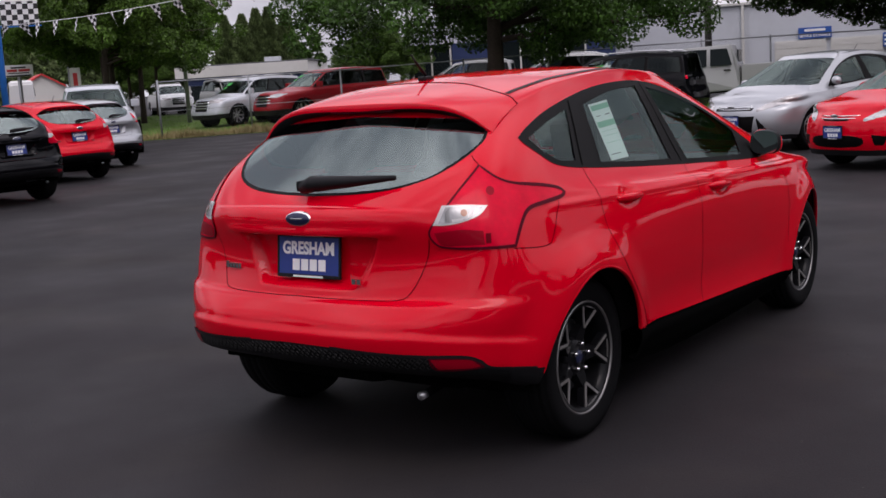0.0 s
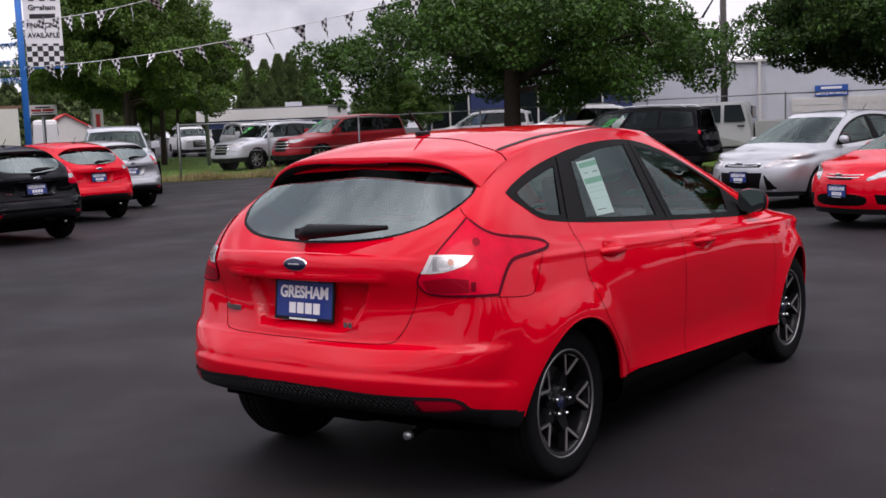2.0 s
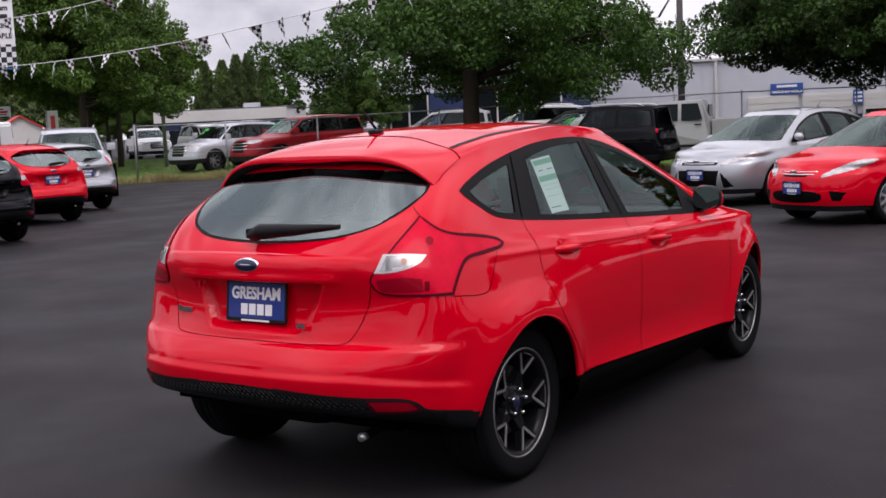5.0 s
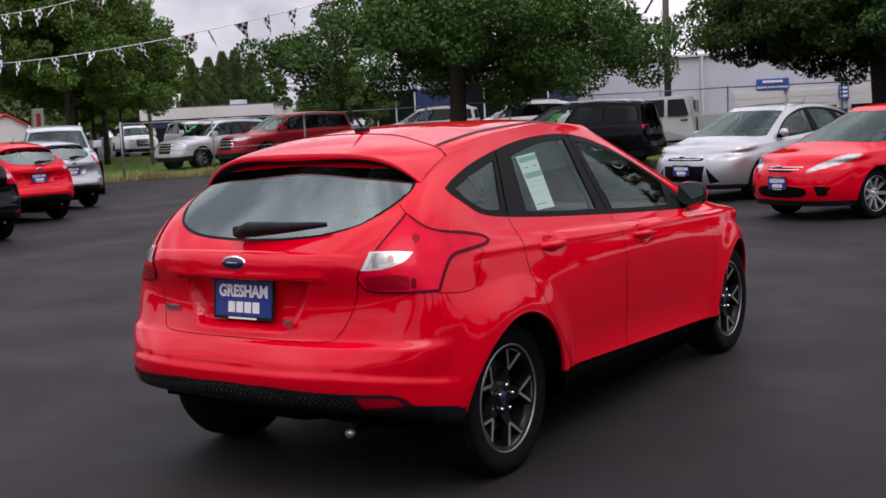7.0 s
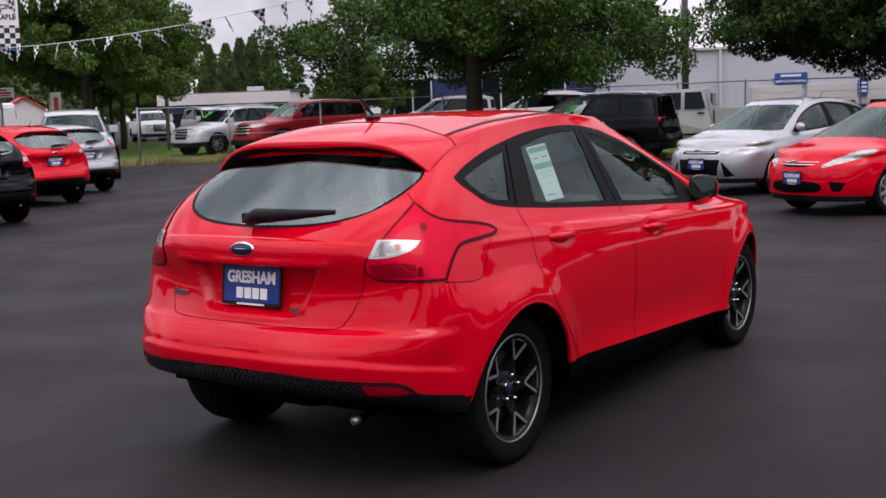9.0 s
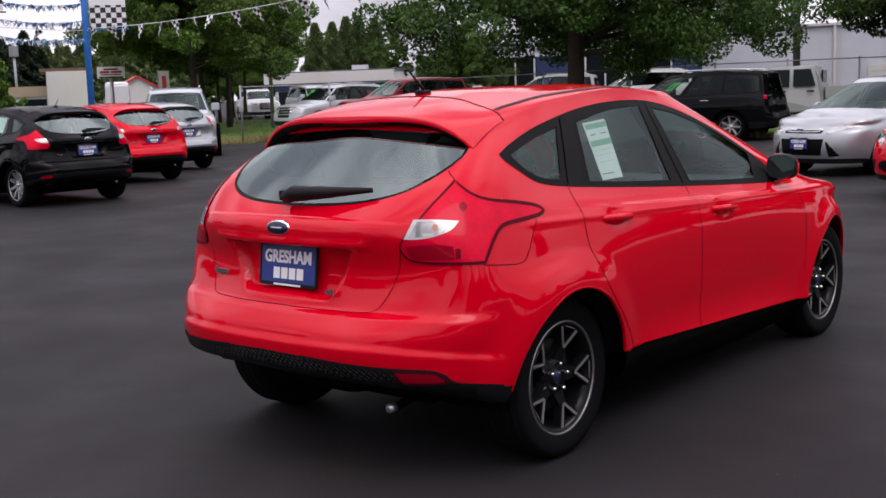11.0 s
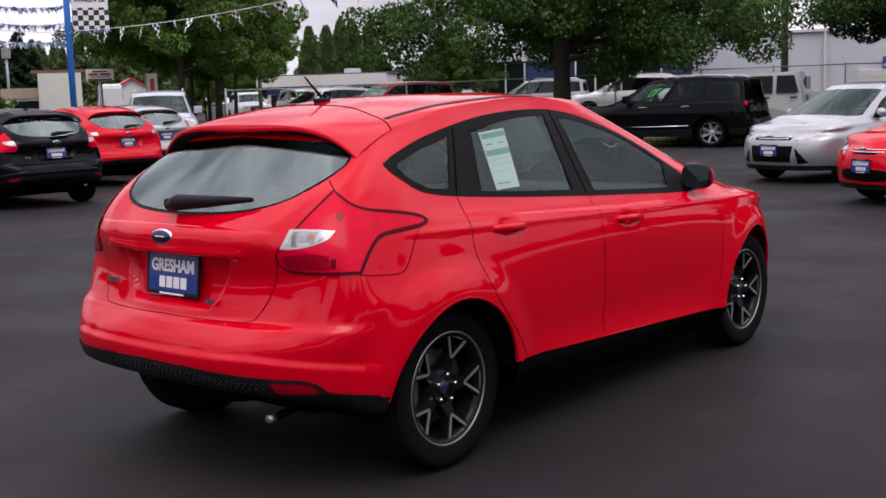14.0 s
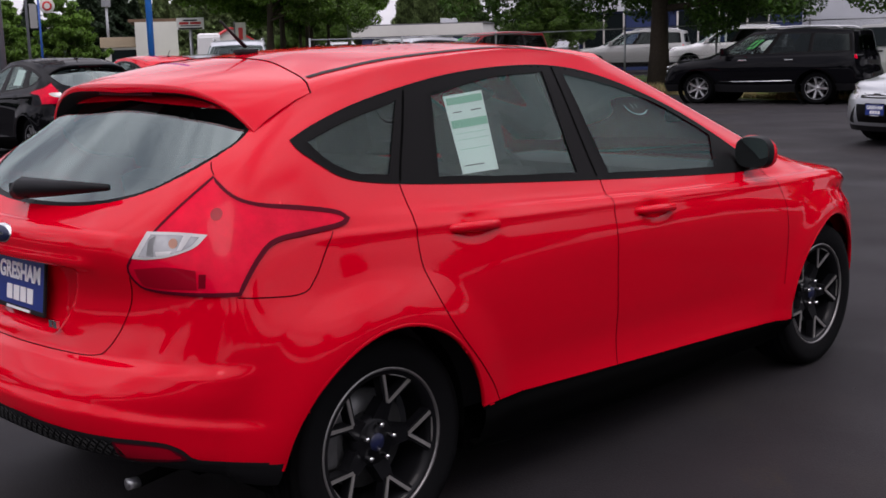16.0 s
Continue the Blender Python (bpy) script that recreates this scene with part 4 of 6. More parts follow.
    # shut lines
    lines = [(SIDE, [(.143, 1.06), (.140, 1.007), (.128, .921), (.130, .822), (.187, .68), (.323, .515), (.39, .43), (.43, .36)], 4.1, 6.1),
             (SIDE, [(1.055, 1.0), (1.036, .922), (1.025, .834), (1.027, .68), (1.043, .52), (1.046, .345)], 5.2, 6.1),
             (SIDE, [(2.12, .93), (2.16, .80), (2.17, .6), (2.16, .45)], 6.6, 5.9),
             (DIAG, [(.243, .834), (.385, .820), (.425, .853), (.453, .924), (.468, .966)], 2.4, 4.1),
             (REAR, [(0, .663), (.285, .658), (.43, .662), (.475, .69), (.511, .77), (.536, .843), (.545, .88)], 0.05, 3.0),
             (DIAG, [(.165, 1.130), (.155, 1.145), (.15, 1.16)], 2.0, 6.2)]
    for proj, pts, u, v in lines:
        ln = smooth_line(pts, 10)
        for side in (1, -1):
            piece("shut_line", mesh_of("shut_line", *seam(skin, proj, ln, u, v, .0030, .0012, side), GAP, False), shell, "dark gap between panels")
    # roof ditch strips
    for side in (1, -1):
        st = smooth_line([(.50, .03), (.515, .3), (.515, .8), (.49, 1.3)], 8)
        top = lambda p: p[..., :2]
        piece("roof_strip", mesh_of("roof_strip", *seam(skin, top, st, 3, 7.9, .022, .002, side), GLOSS_BLACK, False), shell, "black roof moulding")
    # roof spoiler
    sx = np.linspace(-1, 1, 33)
    rows = []
    for s in sx:
        a = abs(s)
        x = .592 * s
        drop = .118 * a ** 5 + .012 * a ** 2
        y_edge = -.298 + .063 * a ** 3
        y_top = .055 - .075 * a ** 4
        su, sv = skin.solve(lambda p: p[..., :2], np.array([[.575 * a, y_top]]), np.array([2.6 * a]), np.array([8.4 - a]), 14)
        q0 = (skin.raw(su, sv) + skin.normal(su, sv) * .003)[0] * (1 if s >= 0 else -1, 1, 1)
        q2 = np.array((x, y_edge, 1.362 - drop))
        q1 = (q0 + q2) / 2 + np.array((0, 0, .009))
        under = np.array((x * .97, y_edge + .10 * (1 - .5 * a), 1.322 - drop - .01 * a))
        lip = q2 + np.array((0, .004, -.026 * (1 - .6 * a)))
        rows.append([q0, (q0 + q1) / 2 + (0, 0, .003), q1, (q1 + q2) / 2 + (0, 0, .004), q2 + (0, .006, .003), q2, lip, (lip + under) / 2 + (0, 0, .006), under])
    v2 = [p for r in rows for p in r[6:]]
    f2 = [(i * 3 + j, (i + 1) * 3 + j, (i + 1) * 3 + j + 1, i * 3 + j + 1) for i in range(len(rows) - 1) for j in range(2)]
    rows = [r[:7] for r in rows]
    k = len(rows[0])
    v = [p for r in rows for p in r]
    f = [(i * k + j, (i + 1) * k + j, (i + 1) * k + j + 1, i * k + j + 1) for i in range(len(rows) - 1) for j in range(k - 1)]
    sp = piece("spoiler", mesh_of("spoiler", v, f, paint), car, "body-coloured roof spoiler")
    piece("spoiler_underside", mesh_of("spoiler_underside", v2, f2, PLASTIC), sp, "dark underside of the spoiler")
    edge_line = [r[0] for r in rows]
    tube("spoiler_gap", edge_line, .0028, GAP, sp, 5, "dark gap in front of the spoiler")
    bl = part("brake_light", box(-.16, .16, -.008, .008, -.007, .007, .003, pose(0, -.278, 1.335, -20)), DARK_LENS, sp, "dark red high brake lamp")
    # tail gate furniture
    tail = pose(.006, -.703, .957, -6)
    oval = [(math.cos(2 * math.pi * i / 40), math.sin(2 * math.pi * i / 40)) for i in range(40)]
    def disc(name_, a, b, y0, y1, mat, par, lab=""):
        v_ = [(a * c_, y0, b * s_) for c_, s_ in oval] + [(a * .93 * c_, y1, b * .9 * s_) for c_, s_ in oval] + [(0, y1 - .001, 0)]
        f_ = [(i, (i + 1) % 40, 40 + (i + 1) % 40, 40 + i) for i in range(40)] + [(40 + i, 40 + (i + 1) % 40, 80) for i in range(40)]
        return piece(name_, mesh_of(name_, v_, f_, mat), par, lab, tail if par is car else None)
    bd = disc("badge", .066, .029, 0, -.011, CHROME, car, "oval badge with a chrome rim and a dark field")
    disc("badge_field", .059, .0235, -.0115, -.0165, CAP_BLUE, bd)
    bd2 = part("badge_sign", box(-.030, .030, -.0185, -.0165, -.003, .003, .001), CHROME, bd, "plain bright shape on the badge")
    plate_part(car, pose(.006, -.666, .810, -7), text=True)
    for i in range(5):
        part("model_sign", box(-.470 + i * .018, -.456 + i * .018, -.648 - .001 * i, -.636, .740, .760 if i else .768, .001), CHROME, car, "small plain chrome block")
    for i in range(2):
        part("trim_sign", box(.240 + i * .024, .259 + i * .024, -.703, -.692, .717, .737, .001), CHROME, car, "small plain chrome block")
    # wiper
    wv, wf = [], []
    add_tube(wv, wf, [(-.02, -.640, 1.068), (.03, -.645, 1.083), (.18, -.616, 1.089), (.37, -.562, 1.098)], [.026, .032, .023, .009], 8)
    wp = piece("rear_wiper", mesh_of("rear_wiper", wv, wf, PLASTIC), car, "black rear wiper")
    part("wiper_cap", box(-.040, .070, -.660, -.618, 1.054, 1.096, .012), PLASTIC, wp)
    # nose
    plate_part(car, pose(0, 3.535, .50, 0, 0, 180))
    for z, y in ((.668, 3.508), (.700, 3.475)):
        tube("grille_bar", [(x, y - .20 * (x / .45) ** 2, z) for x in np.linspace(-.34, .34, 9)], .008, CHROME, car, 6, "chrome grille bar")
    disc_m = pose(0, 3.50, .70, 8, 0, 180)
    v_ = [(.062 * c_, 0, .026 * s_) for c_, s_ in [(math.cos(i * .2618), math.sin(i * .2618)) for i in range(24)]] + [(0, -.012, 0)]
    piece("nose_badge", mesh_of("nose_badge", v_, [(i, (i + 1) % 24, 24) for i in range(24)], CHROME), car, "plain oval chrome badge", disc_m)
    for side in (1, -1):
        fl, ff = lathe([(0, .012), (.045, .010), (.055, .0), (.062, -.02)], 20)
        piece("fog_lamp", mesh_of("fog_lamp", fl, ff, CLEAR_LENS), car, "round fog lamp", pose(side * .60, 3.255, .44, 0, 0, 90 - side * 38))
    # lower grille mesh of the bumper
    mv, mf = [], []
    for row in range(3):
        xs = np.arange(.0125 * (row % 2), .60, .025)
        zt = np.interp(xs, [0, .2, .387, .569, .62], [.505, .500, .491, .481, .476]) - .016 - .0115 * row
        u_, v_ = .05, 1.2
        for x, z in zip(xs, zt):
            a, b = skin.solve(REAR, np.array([[x, z]]), np.array([u_]), np.array([v_]), 10)
            u_, v_ = a[0], b[0]
            p, n = skin.at(a, b)[0], skin.normal(a, b)[0]
            t = np.cross(n, (0, 0, 1))
            t /= np.linalg.norm(t)
            k = np.cross(t, n)
            for sgn in ((1, -1) if x > .001 else (1,)):
                b0 = len(mv)
                for ax, az in ((1, 0), (0, 1), (-1, 0), (0, -1)):
                    mv += [(p + t * ax * r_ * .0125 + k * az * r_ * .0115 + n * li) * (sgn, 1, 1) for r_, li in ((.98, .001), (.82, .0035), (.66, .001))]
                mf += [(b0 + 3 * i + j, b0 + 3 * ((i + 1) % 4) + j, b0 + 3 * ((i + 1) % 4) + j + 1, b0 + 3 * i + j + 1) for i in range(4) for j in range(2)]
    if fine > .8:
        piece("bumper_mesh", mesh_of("bumper_mesh", mv, mf, MESH, False), car, "black diamond mesh strip in the bumper")
    # exhaust
    tube("exhaust_pipe", [(.40, .2, .33), (.455, -.25, .335), (.464, -.48, .305), (.464, -.59, .292)], .016, UNDER, car, 10)
    tube("exhaust_tip", [(.464, -.590, .292), (.466, -.608, .294), (.467, -.625, .295)], [.014, .016, .017], BRIGHT_ALLOY, car, 16, "bright exhaust tip")
    # antenna
    at_ = part("antenna_base", box(-.020, .020, .135, .205, 1.440, 1.460, .009), PLASTIC, car, "black antenna foot")
    tube("antenna_rod", [(0, .17, 1.466), (0, .12, 1.51), (0, .075, 1.552)], [.007, .005, .004], PLASTIC, at_, 6)
    # door handles and mirrors
    for side in (1, -1):
        for y, z, x in ((.365, .918, .832), (1.262, .868, .862)):
            hv, hf = [], []
            add_tube(hv, hf, [(side * (x + .002), y - .115, z + .004), (side * (x + .030), y - .085, z + .005), (side * (x + .036), y, z + .002), (side * (x + .030), y + .085, z - .003), (side * (x + .004), y + .110, z - .004)], [.010, .015, .016, .015, .010], 10)
            hd = piece("door_handle", mesh_of("door_handle", hv, hf, paint), car)
        mb = bmesh.new()
        bmesh.ops.create_icosphere(mb, subdivisions=3, radius=1.0)
        for q in mb.verts:
            x, y, z = q.co
            k_ = (abs(x) ** 2.6 + abs(z) ** 2.6) ** (1 / 2.6) / max(1e-6, math.hypot(x, z)) if math.hypot(x, z) > 1e-6 else 1
            y = y if y > 0 else y * .35
            q.co = (side * (.846 + .079 * x / max(k_, .01)), 2.000 + .088 * y, 1.008 + .064 * z / max(k_, .01) - .010 * x)
        if side == -1:
            bmesh.ops.reverse_faces(mb, faces=mb.faces)
        mr = part("wing_mirror", mb, paint, car, "body-coloured wing mirror")
        mr.data.shade_smooth()
        gv = [(side * (.846 + .074 * c_), 1.964 - .004 * abs(s_), 1.008 + .060 * s_) for c_, s_ in [(math.copysign(abs(a) ** .7, a), math.copysign(abs(b) ** .7, b)) for a, b in oval]]
        gv2 = [(x, y + .034, 1.008 + (z - 1.008) * 1.08) for x, y, z in [(side * (.846 + (abs(g[0]) - .846) * 1.07), g[1], g[2]) for g in gv]]
        hous = piece("mirror_housing", mesh_of("mirror_housing", gv + gv2, [(i, (i + 1) % 40, 40 + (i + 1) % 40, 40 + i) for i in range(40)], PLASTIC), mr)
        piece("mirror_glass", mesh_of("mirror_glass", [(x, 1.962, z) for x, y, z in gv] + [(side * .846, 1.962, 1.008)], [(i, (i + 1) % 40, 40) for i in range(40)], MIRROR), mr, "mirror glass")
        tube("mirror_arm", [(side * .74, 2.02, .950), (side * .80, 2.01, .958), (side * .83, 2.0, .975)], [.03, .024, .024], PLASTIC, mr, 8)
    # wheel wells, floor, cabin
    for y in (-.016, 2.595):
        for side in (1, -1):
            arc = [(.369 * math.cos(a), .369 * math.sin(a)) for a in np.linspace(-.12, math.pi + .12, 25)]
            lip = .80 if y < 1 else .76
            wv = [(side * x, y + a, .322 + b) for x in (.52, lip) for a, b in arc] + [(side * .52, y, .322)]
            wf = [(i, i + 1, 26 + i, 25 + i) for i in range(24)] + [(i + 1, i, 50) for i in range(24)]
            piece("wheel_well", mesh_of("wheel_well", wv, wf, UNDER), car)
            q0 = []
            angs = np.linspace(math.pi * .5, math.pi * .955, 34)
            for sgn in (1, -1):
                u_, v_ = (3.85 if y < 1 else 7.2), 2.7
                row = []
                for a in angs:
                    q = np.array([[y - sgn * .366 * math.cos(a), .323 + .366 * math.sin(a)]])
                    su, sv = skin.solve(SIDE, q, np.array([u_]), np.array([v_]), 8)
                    u_, v_ = float(su[0]), float(sv[0])
                    row.append(skin.at(su, sv)[0])
                q0 += row[::-1] if sgn == 1 else row[1:]
            q0 = np.array(q0)
            c0 = np.array((0, y, .322))
            rad = (q0 - c0) * (0, 1, 1)
            rad /= np.linalg.norm(rad, axis=1, keepdims=True)
            rings = [q0 + rad * .008 + (.0008, 0, 0), q0 + rad * .003 + (.003, 0, 0), q0 - rad * .002 + (.001, 0, 0), q0 - rad * .002 - (.012, 0, 0), q0 + rad * .006 - (.018, 0, 0)]
            k_ = len(q0)
            fv = np.concatenate(rings) * (side, 1, 1)
            ff = [(r_ * k_ + i, r_ * k_ + i + 1, (r_ + 1) * k_ + i + 1, (r_ + 1) * k_ + i) for r_ in range(4) for i in range(k_ - 1)]
            piece("arch_lip", mesh_of("arch_lip", fv, ff, paint), shell)
    part("underbody", box(-.50, .50, -.42, 3.15, .27, .31), UNDER, car)
    # low boxes, muffler, tank and axle, added to block light under the car
    part("underbody", box(-.60, .60, -.10, .45, .17, .30), UNDER, car)
    part("muffler", box(-.40, .20, -.52, -.26, .275, .40, .06), UNDER, car)
    part("fuel_tank", box(-.55, .20, .42, .95, .165, .30, .04), UNDER, car)
    tube("rear_axle", [(-.62, .02, .27), (-.30, .05, .25), (.30, .05, .25), (.62, .02, .27)], .045, UNDER, car, 8)
    part("underbody", box(-.77, .77, .38, 2.26, .19, .25), UNDER, car)
    part("cabin_floor", box(-.56, .56, -.40, 2.2, .315, .33), CABIN, car)
    for side in (1, -1):
        part("door_lining", box(side * .70 - .012, side * .70 + .012, .15, 2.1, .30, .93, .01), CABIN, car)
    dash = part("dashboard", box(-.68, .68, 2.0, 2.45, .62, .92, .05), CABIN, car)
    for side in (1, -1):
        tube("pillar_trim", [(side * .745, 1.06, .93), (side * .64, 1.07, 1.18), (side * .525, 1.08, 1.36)], .035, LIGHT_CLOTH, car, 8, "pale pillar trim")
    # headlining out of sight, added to bounce light round the cabin
    part("headlining", box(-.44, .44, .30, 1.20, 1.375, 1.385, .004), LIGHT_CLOTH, car, "pale headlining, added to bounce light")
    part("parcel_shelf", box(-.60, .60, -.42, .02, .90, .915, .004), CABIN, car)
    seat(car, -.36, 1.25, SEAT_CLOTH)
    seat(car, .36, 1.25, SEAT_CLOTH)
    seat(car, 0, .42, SEAT_CLOTH, .44, True, 1.20)
    st = piece("steering_wheel", mesh_of("steering_wheel", *lathe([(.17, -.012), (.185, 0), (.17, .012), (.158, 0), (.17, -.012)], 32), PLASTIC), car, "", pose(-.36, 1.78, .82, 25, 0, 90))
    wheels_on(car, "sport" if sport else "cover", .323, .226, .215, 1.440, 2.60, .323)
    return car, skin


def sheet_on(skin, corners, nu, nv, u, v, lift):
    """Points of a four-cornered sheet (y, z corners in order) that follows the side of a skin."""
    c = np.array(corners, float)
    out = []
    for j in range(nv + 1):
        for i in range(nu + 1):
            a, b = i / nu, j / nv
            q = (c[0] * (1 - a) + c[1] * a) * (1 - b) + (c[3] * (1 - a) + c[2] * a) * b
            su, sv = skin.solve(SIDE, q[None], np.array([float(u)]), np.array([float(v)]), 12)
            out.append((skin.at(su, sv) + skin.normal(su, sv) * lift)[0])
    k = nu + 1
    return out, [(j * k + i, j * k + i + 1, (j + 1) * k + i + 1, (j + 1) * k + i) for j in range(nv) for i in range(nu)]


# ---- ground ----
def ground_sheet():
    """One sheet of asphalt that reaches the horizon, with the slight rise towards the lawn."""
    axis = lambda a: np.sign(a) * abs(a) ** 3
    g = axis(np.linspace(-1, 1, 121))
    verts = [(900 * x, 900 * y + 10, ground_height(900 * x, 900 * y + 10)) for y in g for x in g]
    n = len(g)
    faces = [(j * n + i, j * n + i + 1, (j + 1) * n + i + 1, (j + 1) * n + i) for j in range(n - 1) for i in range(n - 1)]
    ob = new("ground", mesh_of("ground", verts, faces, ASPHALT))
    return tagged(ob, "dark grey asphalt of a car lot", "ground", kind="structure")


ground_sheet()

hero, hero_skin = hatchback("hatchback_car", "shiny red five-door hatchback with black alloy wheels parked on asphalt", pose(0, 0, 0), RED, 1.0)
# the price sheet behind the rear door's glass and the mark on the front one
FR = [(.462, 1.300), (.648, 1.313), (.585, 1.068), (.420, 1.066)]
sheet = piece("price_sheet", mesh_of("price_sheet", *sheet_on(hero_skin, FR, 6, 14, 4.6, 6.7, -.008), PAPER, False), hero, "white printed price sheet inside the window")
def on_sheet(a, b):
    c_ = np.array(FR)
    return (c_[0] * (1 - a) + c_[1] * a) * (1 - b) + (c_[3] * (1 - a) + c_[2] * a) * b
for a0, a1, b0, b1, mat in ((.04, .96, .04, .13, MINT), (.14, .36, .225, .237, BLACK_INK), (.60, .86, .225, .237, BLACK_INK), (.03, .97, .33, .43, MINT), (.08, .9, .50, .505, MINT), (.08, .9, .58, .585, MINT), (.08, .9, .70, .705, MINT), (.10, .62, .90, .911, BLACK_INK)):
    q = [on_sheet(a0, b0), on_sheet(a1, b0), on_sheet(a1, b1), on_sheet(a0, b1)]
    piece("print", mesh_of("print", *sheet_on(hero_skin, q, 3, 2, 4.6, 6.7, -.0055), mat, False), sheet, "bar of print")
for ln in ([(1.385, 1.222), (1.405, 1.200), (1.440, 1.186), (1.485, 1.184), (1.525, 1.196)], [(1.432, 1.222), (1.440, 1.207)], [(1.462, 1.222), (1.468, 1.208)]):
    piece("window_mark", mesh_of("window_mark", *seam(hero_skin, SIDE, smooth_line(ln, 5), 6.0, 6.6, .0045, .0008), FAINT_INK, False), hero, "thin pale pen mark on the window")


# ---- other vehicles ----
def heading(x, y, hx, hy, sx=1.0, sy=1.0, sz=1.0):
    """A pose with the nose along (hx, hy) on the ground at (x, y)."""
    return pose(x, y, ground_height(x, y), 0, 0, math.degrees(math.atan2(-hx, hy))) @ Matrix.Diagonal((sx, sy, sz, 1))


SMALL_TAIL = [.02, .93, .03, .99, .06, 1.06, .115, 1.115, .16, 1.10, .20, 1.075, .235, 1.05, .26, 1.02, .27, .985, .265, .955, .245, .935, .225, .92, .20, .91, .17, .905, .12, .905, .07, .91, .04, .918]


def suv(name, label, m, paint, wheels="seven", dark_rear=True, rails=True, fine=1.0, cladding=True, chrome_line=False, group="", marks=()):
    """A large estate car on high wheels with its parts."""
    car = thing(name, label, "car", m, group)
    skin = Skin(cage(SUV))
    sh = Shell(skin, int(190 * fine), int(120 * fine))
    quad = lambda a, b, c, d: np.array([(a, c), (b, c), (b, d), (a, d)])
    sh.cut("cladding", "uv", quad(-1, 11, -.1, .95 if cladding else .5), -1, 11)
    sh.cut("window_trim", "uv", np.array([(2.85, 6.05), (7.1, 6.05), (7.22, 6.3), (7.1, 6.96), (2.85, 6.96)]), 2, 8)
    for k, a, b in (("cargo_window", 3.0, 4.05), ("rear_door_window", 4.18, 5.3), ("front_door_window", 5.45, 7.0)):
        sh.cut(k, "uv", quad(a, b, 6.12, 6.9), 2, 8)
    sh.cut("rear_window", "uv", quad(-1, 1.55, 6.12, 6.88), -1, 2.5)
    sh.cut("windscreen", "uv", quad(7.5, 11, 6.1, 6.92), 7, 11)
    sh.cut("taillight", "uv", np.array([(1.95, 4.3), (2.5, 4.5), (2.62, 5.2), (2.4, 5.8), (1.95, 5.8)]), 1, 3)
    sh.cut("headlight", "uv", np.array([(7.9, 4.35), (8.4, 3.35), (9.2, 3.2), (9.25, 4.1), (8.6, 4.55)]), 7, 10)
    sh.cut("grille", "uv", quad(9.3, 11, 1.6, 4.0), 9, 11)
    sh.cut("arch", SIDE, ring(0, .38, .45), 2.2, 5.4, -1, 5)
    sh.cut("arch", SIDE, ring(2.86, .38, .45), 6, 9, -1, 5)
    parts = sh.split()
    parts.pop("arch", None)
    piece("body", solid_mesh("body", *both(parts.pop("body")), paint), car)
    for k, mat in (("cladding", PLASTIC), ("rear_window", DARK_GLASS), ("windscreen", GLASS), ("grille", GLOSS_BLACK)):
        piece(k, solid_mesh(k, *both(parts[k]), mat), car)
    for side in (1, -1):
        for k, mat in (("window_trim", GLOSS_BLACK), ("cargo_window", DARK_GLASS if dark_rear else GLASS), ("rear_door_window", DARK_GLASS if dark_rear else GLASS), ("front_door_window", GLASS), ("taillight", RED_LENS), ("headlight", CLEAR_LENS)):
            piece(k, solid_mesh(k, *half(parts[k], side, .002), mat), car)
        if rails:
            tube("roof_rail", [(side * .66, -.45, 1.76), (side * .67, -.3, 1.815), (side * .67, .5, 1.84), (side * .65, 1.15, 1.82), (side * .63, 1.3, 1.775)], .020, BRIGHT_ALLOY, car, 8, "silver roof rail")
        mb = part("wing_mirror", box(side * 1.02 - .11, side * 1.02 + .11, 2.10, 2.24, 1.17, 1.36, .04), paint, car)
        for y in (.55, 1.65):
            part("door_handle", box(side * .965 - .012, side * .965 + .012, y, y + .2, 1.035, 1.065, .008), CHROME if chrome_line else paint, car)
        if chrome_line:
            tube("chrome_strip", [(side * 1.0, .55, .56), (side * 1.003, 1.4, .545), (side * 1.0, 2.3, .54)], .016, CHROME, car, 6, "chrome strip along the doors")
        for y in (.72, 1.72, 2.32):
            seam_v, seam_f = seam(skin, SIDE, smooth_line([(y, 1.15), (y - .01, .8), (y - .01, .5)], 6), 4.8 + (y - .72) * 1.1, 6, .012, .003, side)
            piece("shut_line", mesh_of("shut_line", seam_v, seam_f, GAP, False), car)
    for u0, u1, v0, v1, side in marks:
        us, vs = (a.ravel() for a in np.meshgrid(np.linspace(u0, u1, 4), np.linspace(v0, v1, 3), indexing="ij"))
        q = (skin.at(us, vs) + skin.normal(us, vs) * .006) * (side, 1, 1)
        piece("window_mark", mesh_of("window_mark", q, [(i * 3 + j, (i + 1) * 3 + j, (i + 1) * 3 + j + 1, i * 3 + j + 1) for i in range(3) for j in range(2)], GREEN_INK, False), car, "bar of green figures on the glass")
    for z in (.70, .80, .90):
        tube("grille_bar", [(x, 3.93 - .10 * (x / .6) ** 2, z) for x in np.linspace(-.5, .5, 7)], .022, CHROME, car, 6)
    for y in (0, 2.86):
        for side in (1, -1):
            piece("wheel_well", mesh_of("wheel_well", *lathe([(.449, -.2), (.449, .05)], 24), UNDER), car, "", pose(side * .88, y, .38))
            piece("well_back", mesh_of("well_back", *lathe([(0, 0), (.45, 0)], 24), UNDER), car, "", pose(side * .68, y, .38))
    part("underbody", box(-.68, .68, -.85, 3.6, .30, .36), UNDER, car)
    part("underbody", box(-.9, .9, .45, 2.4, .28, .36), UNDER, car)
    part("cabin_floor", box(-.8, .8, -.7, 2.5, .45, .5), CABIN, car)
    seat(car, -.4, 1.5, SEAT_CLOTH, .75)
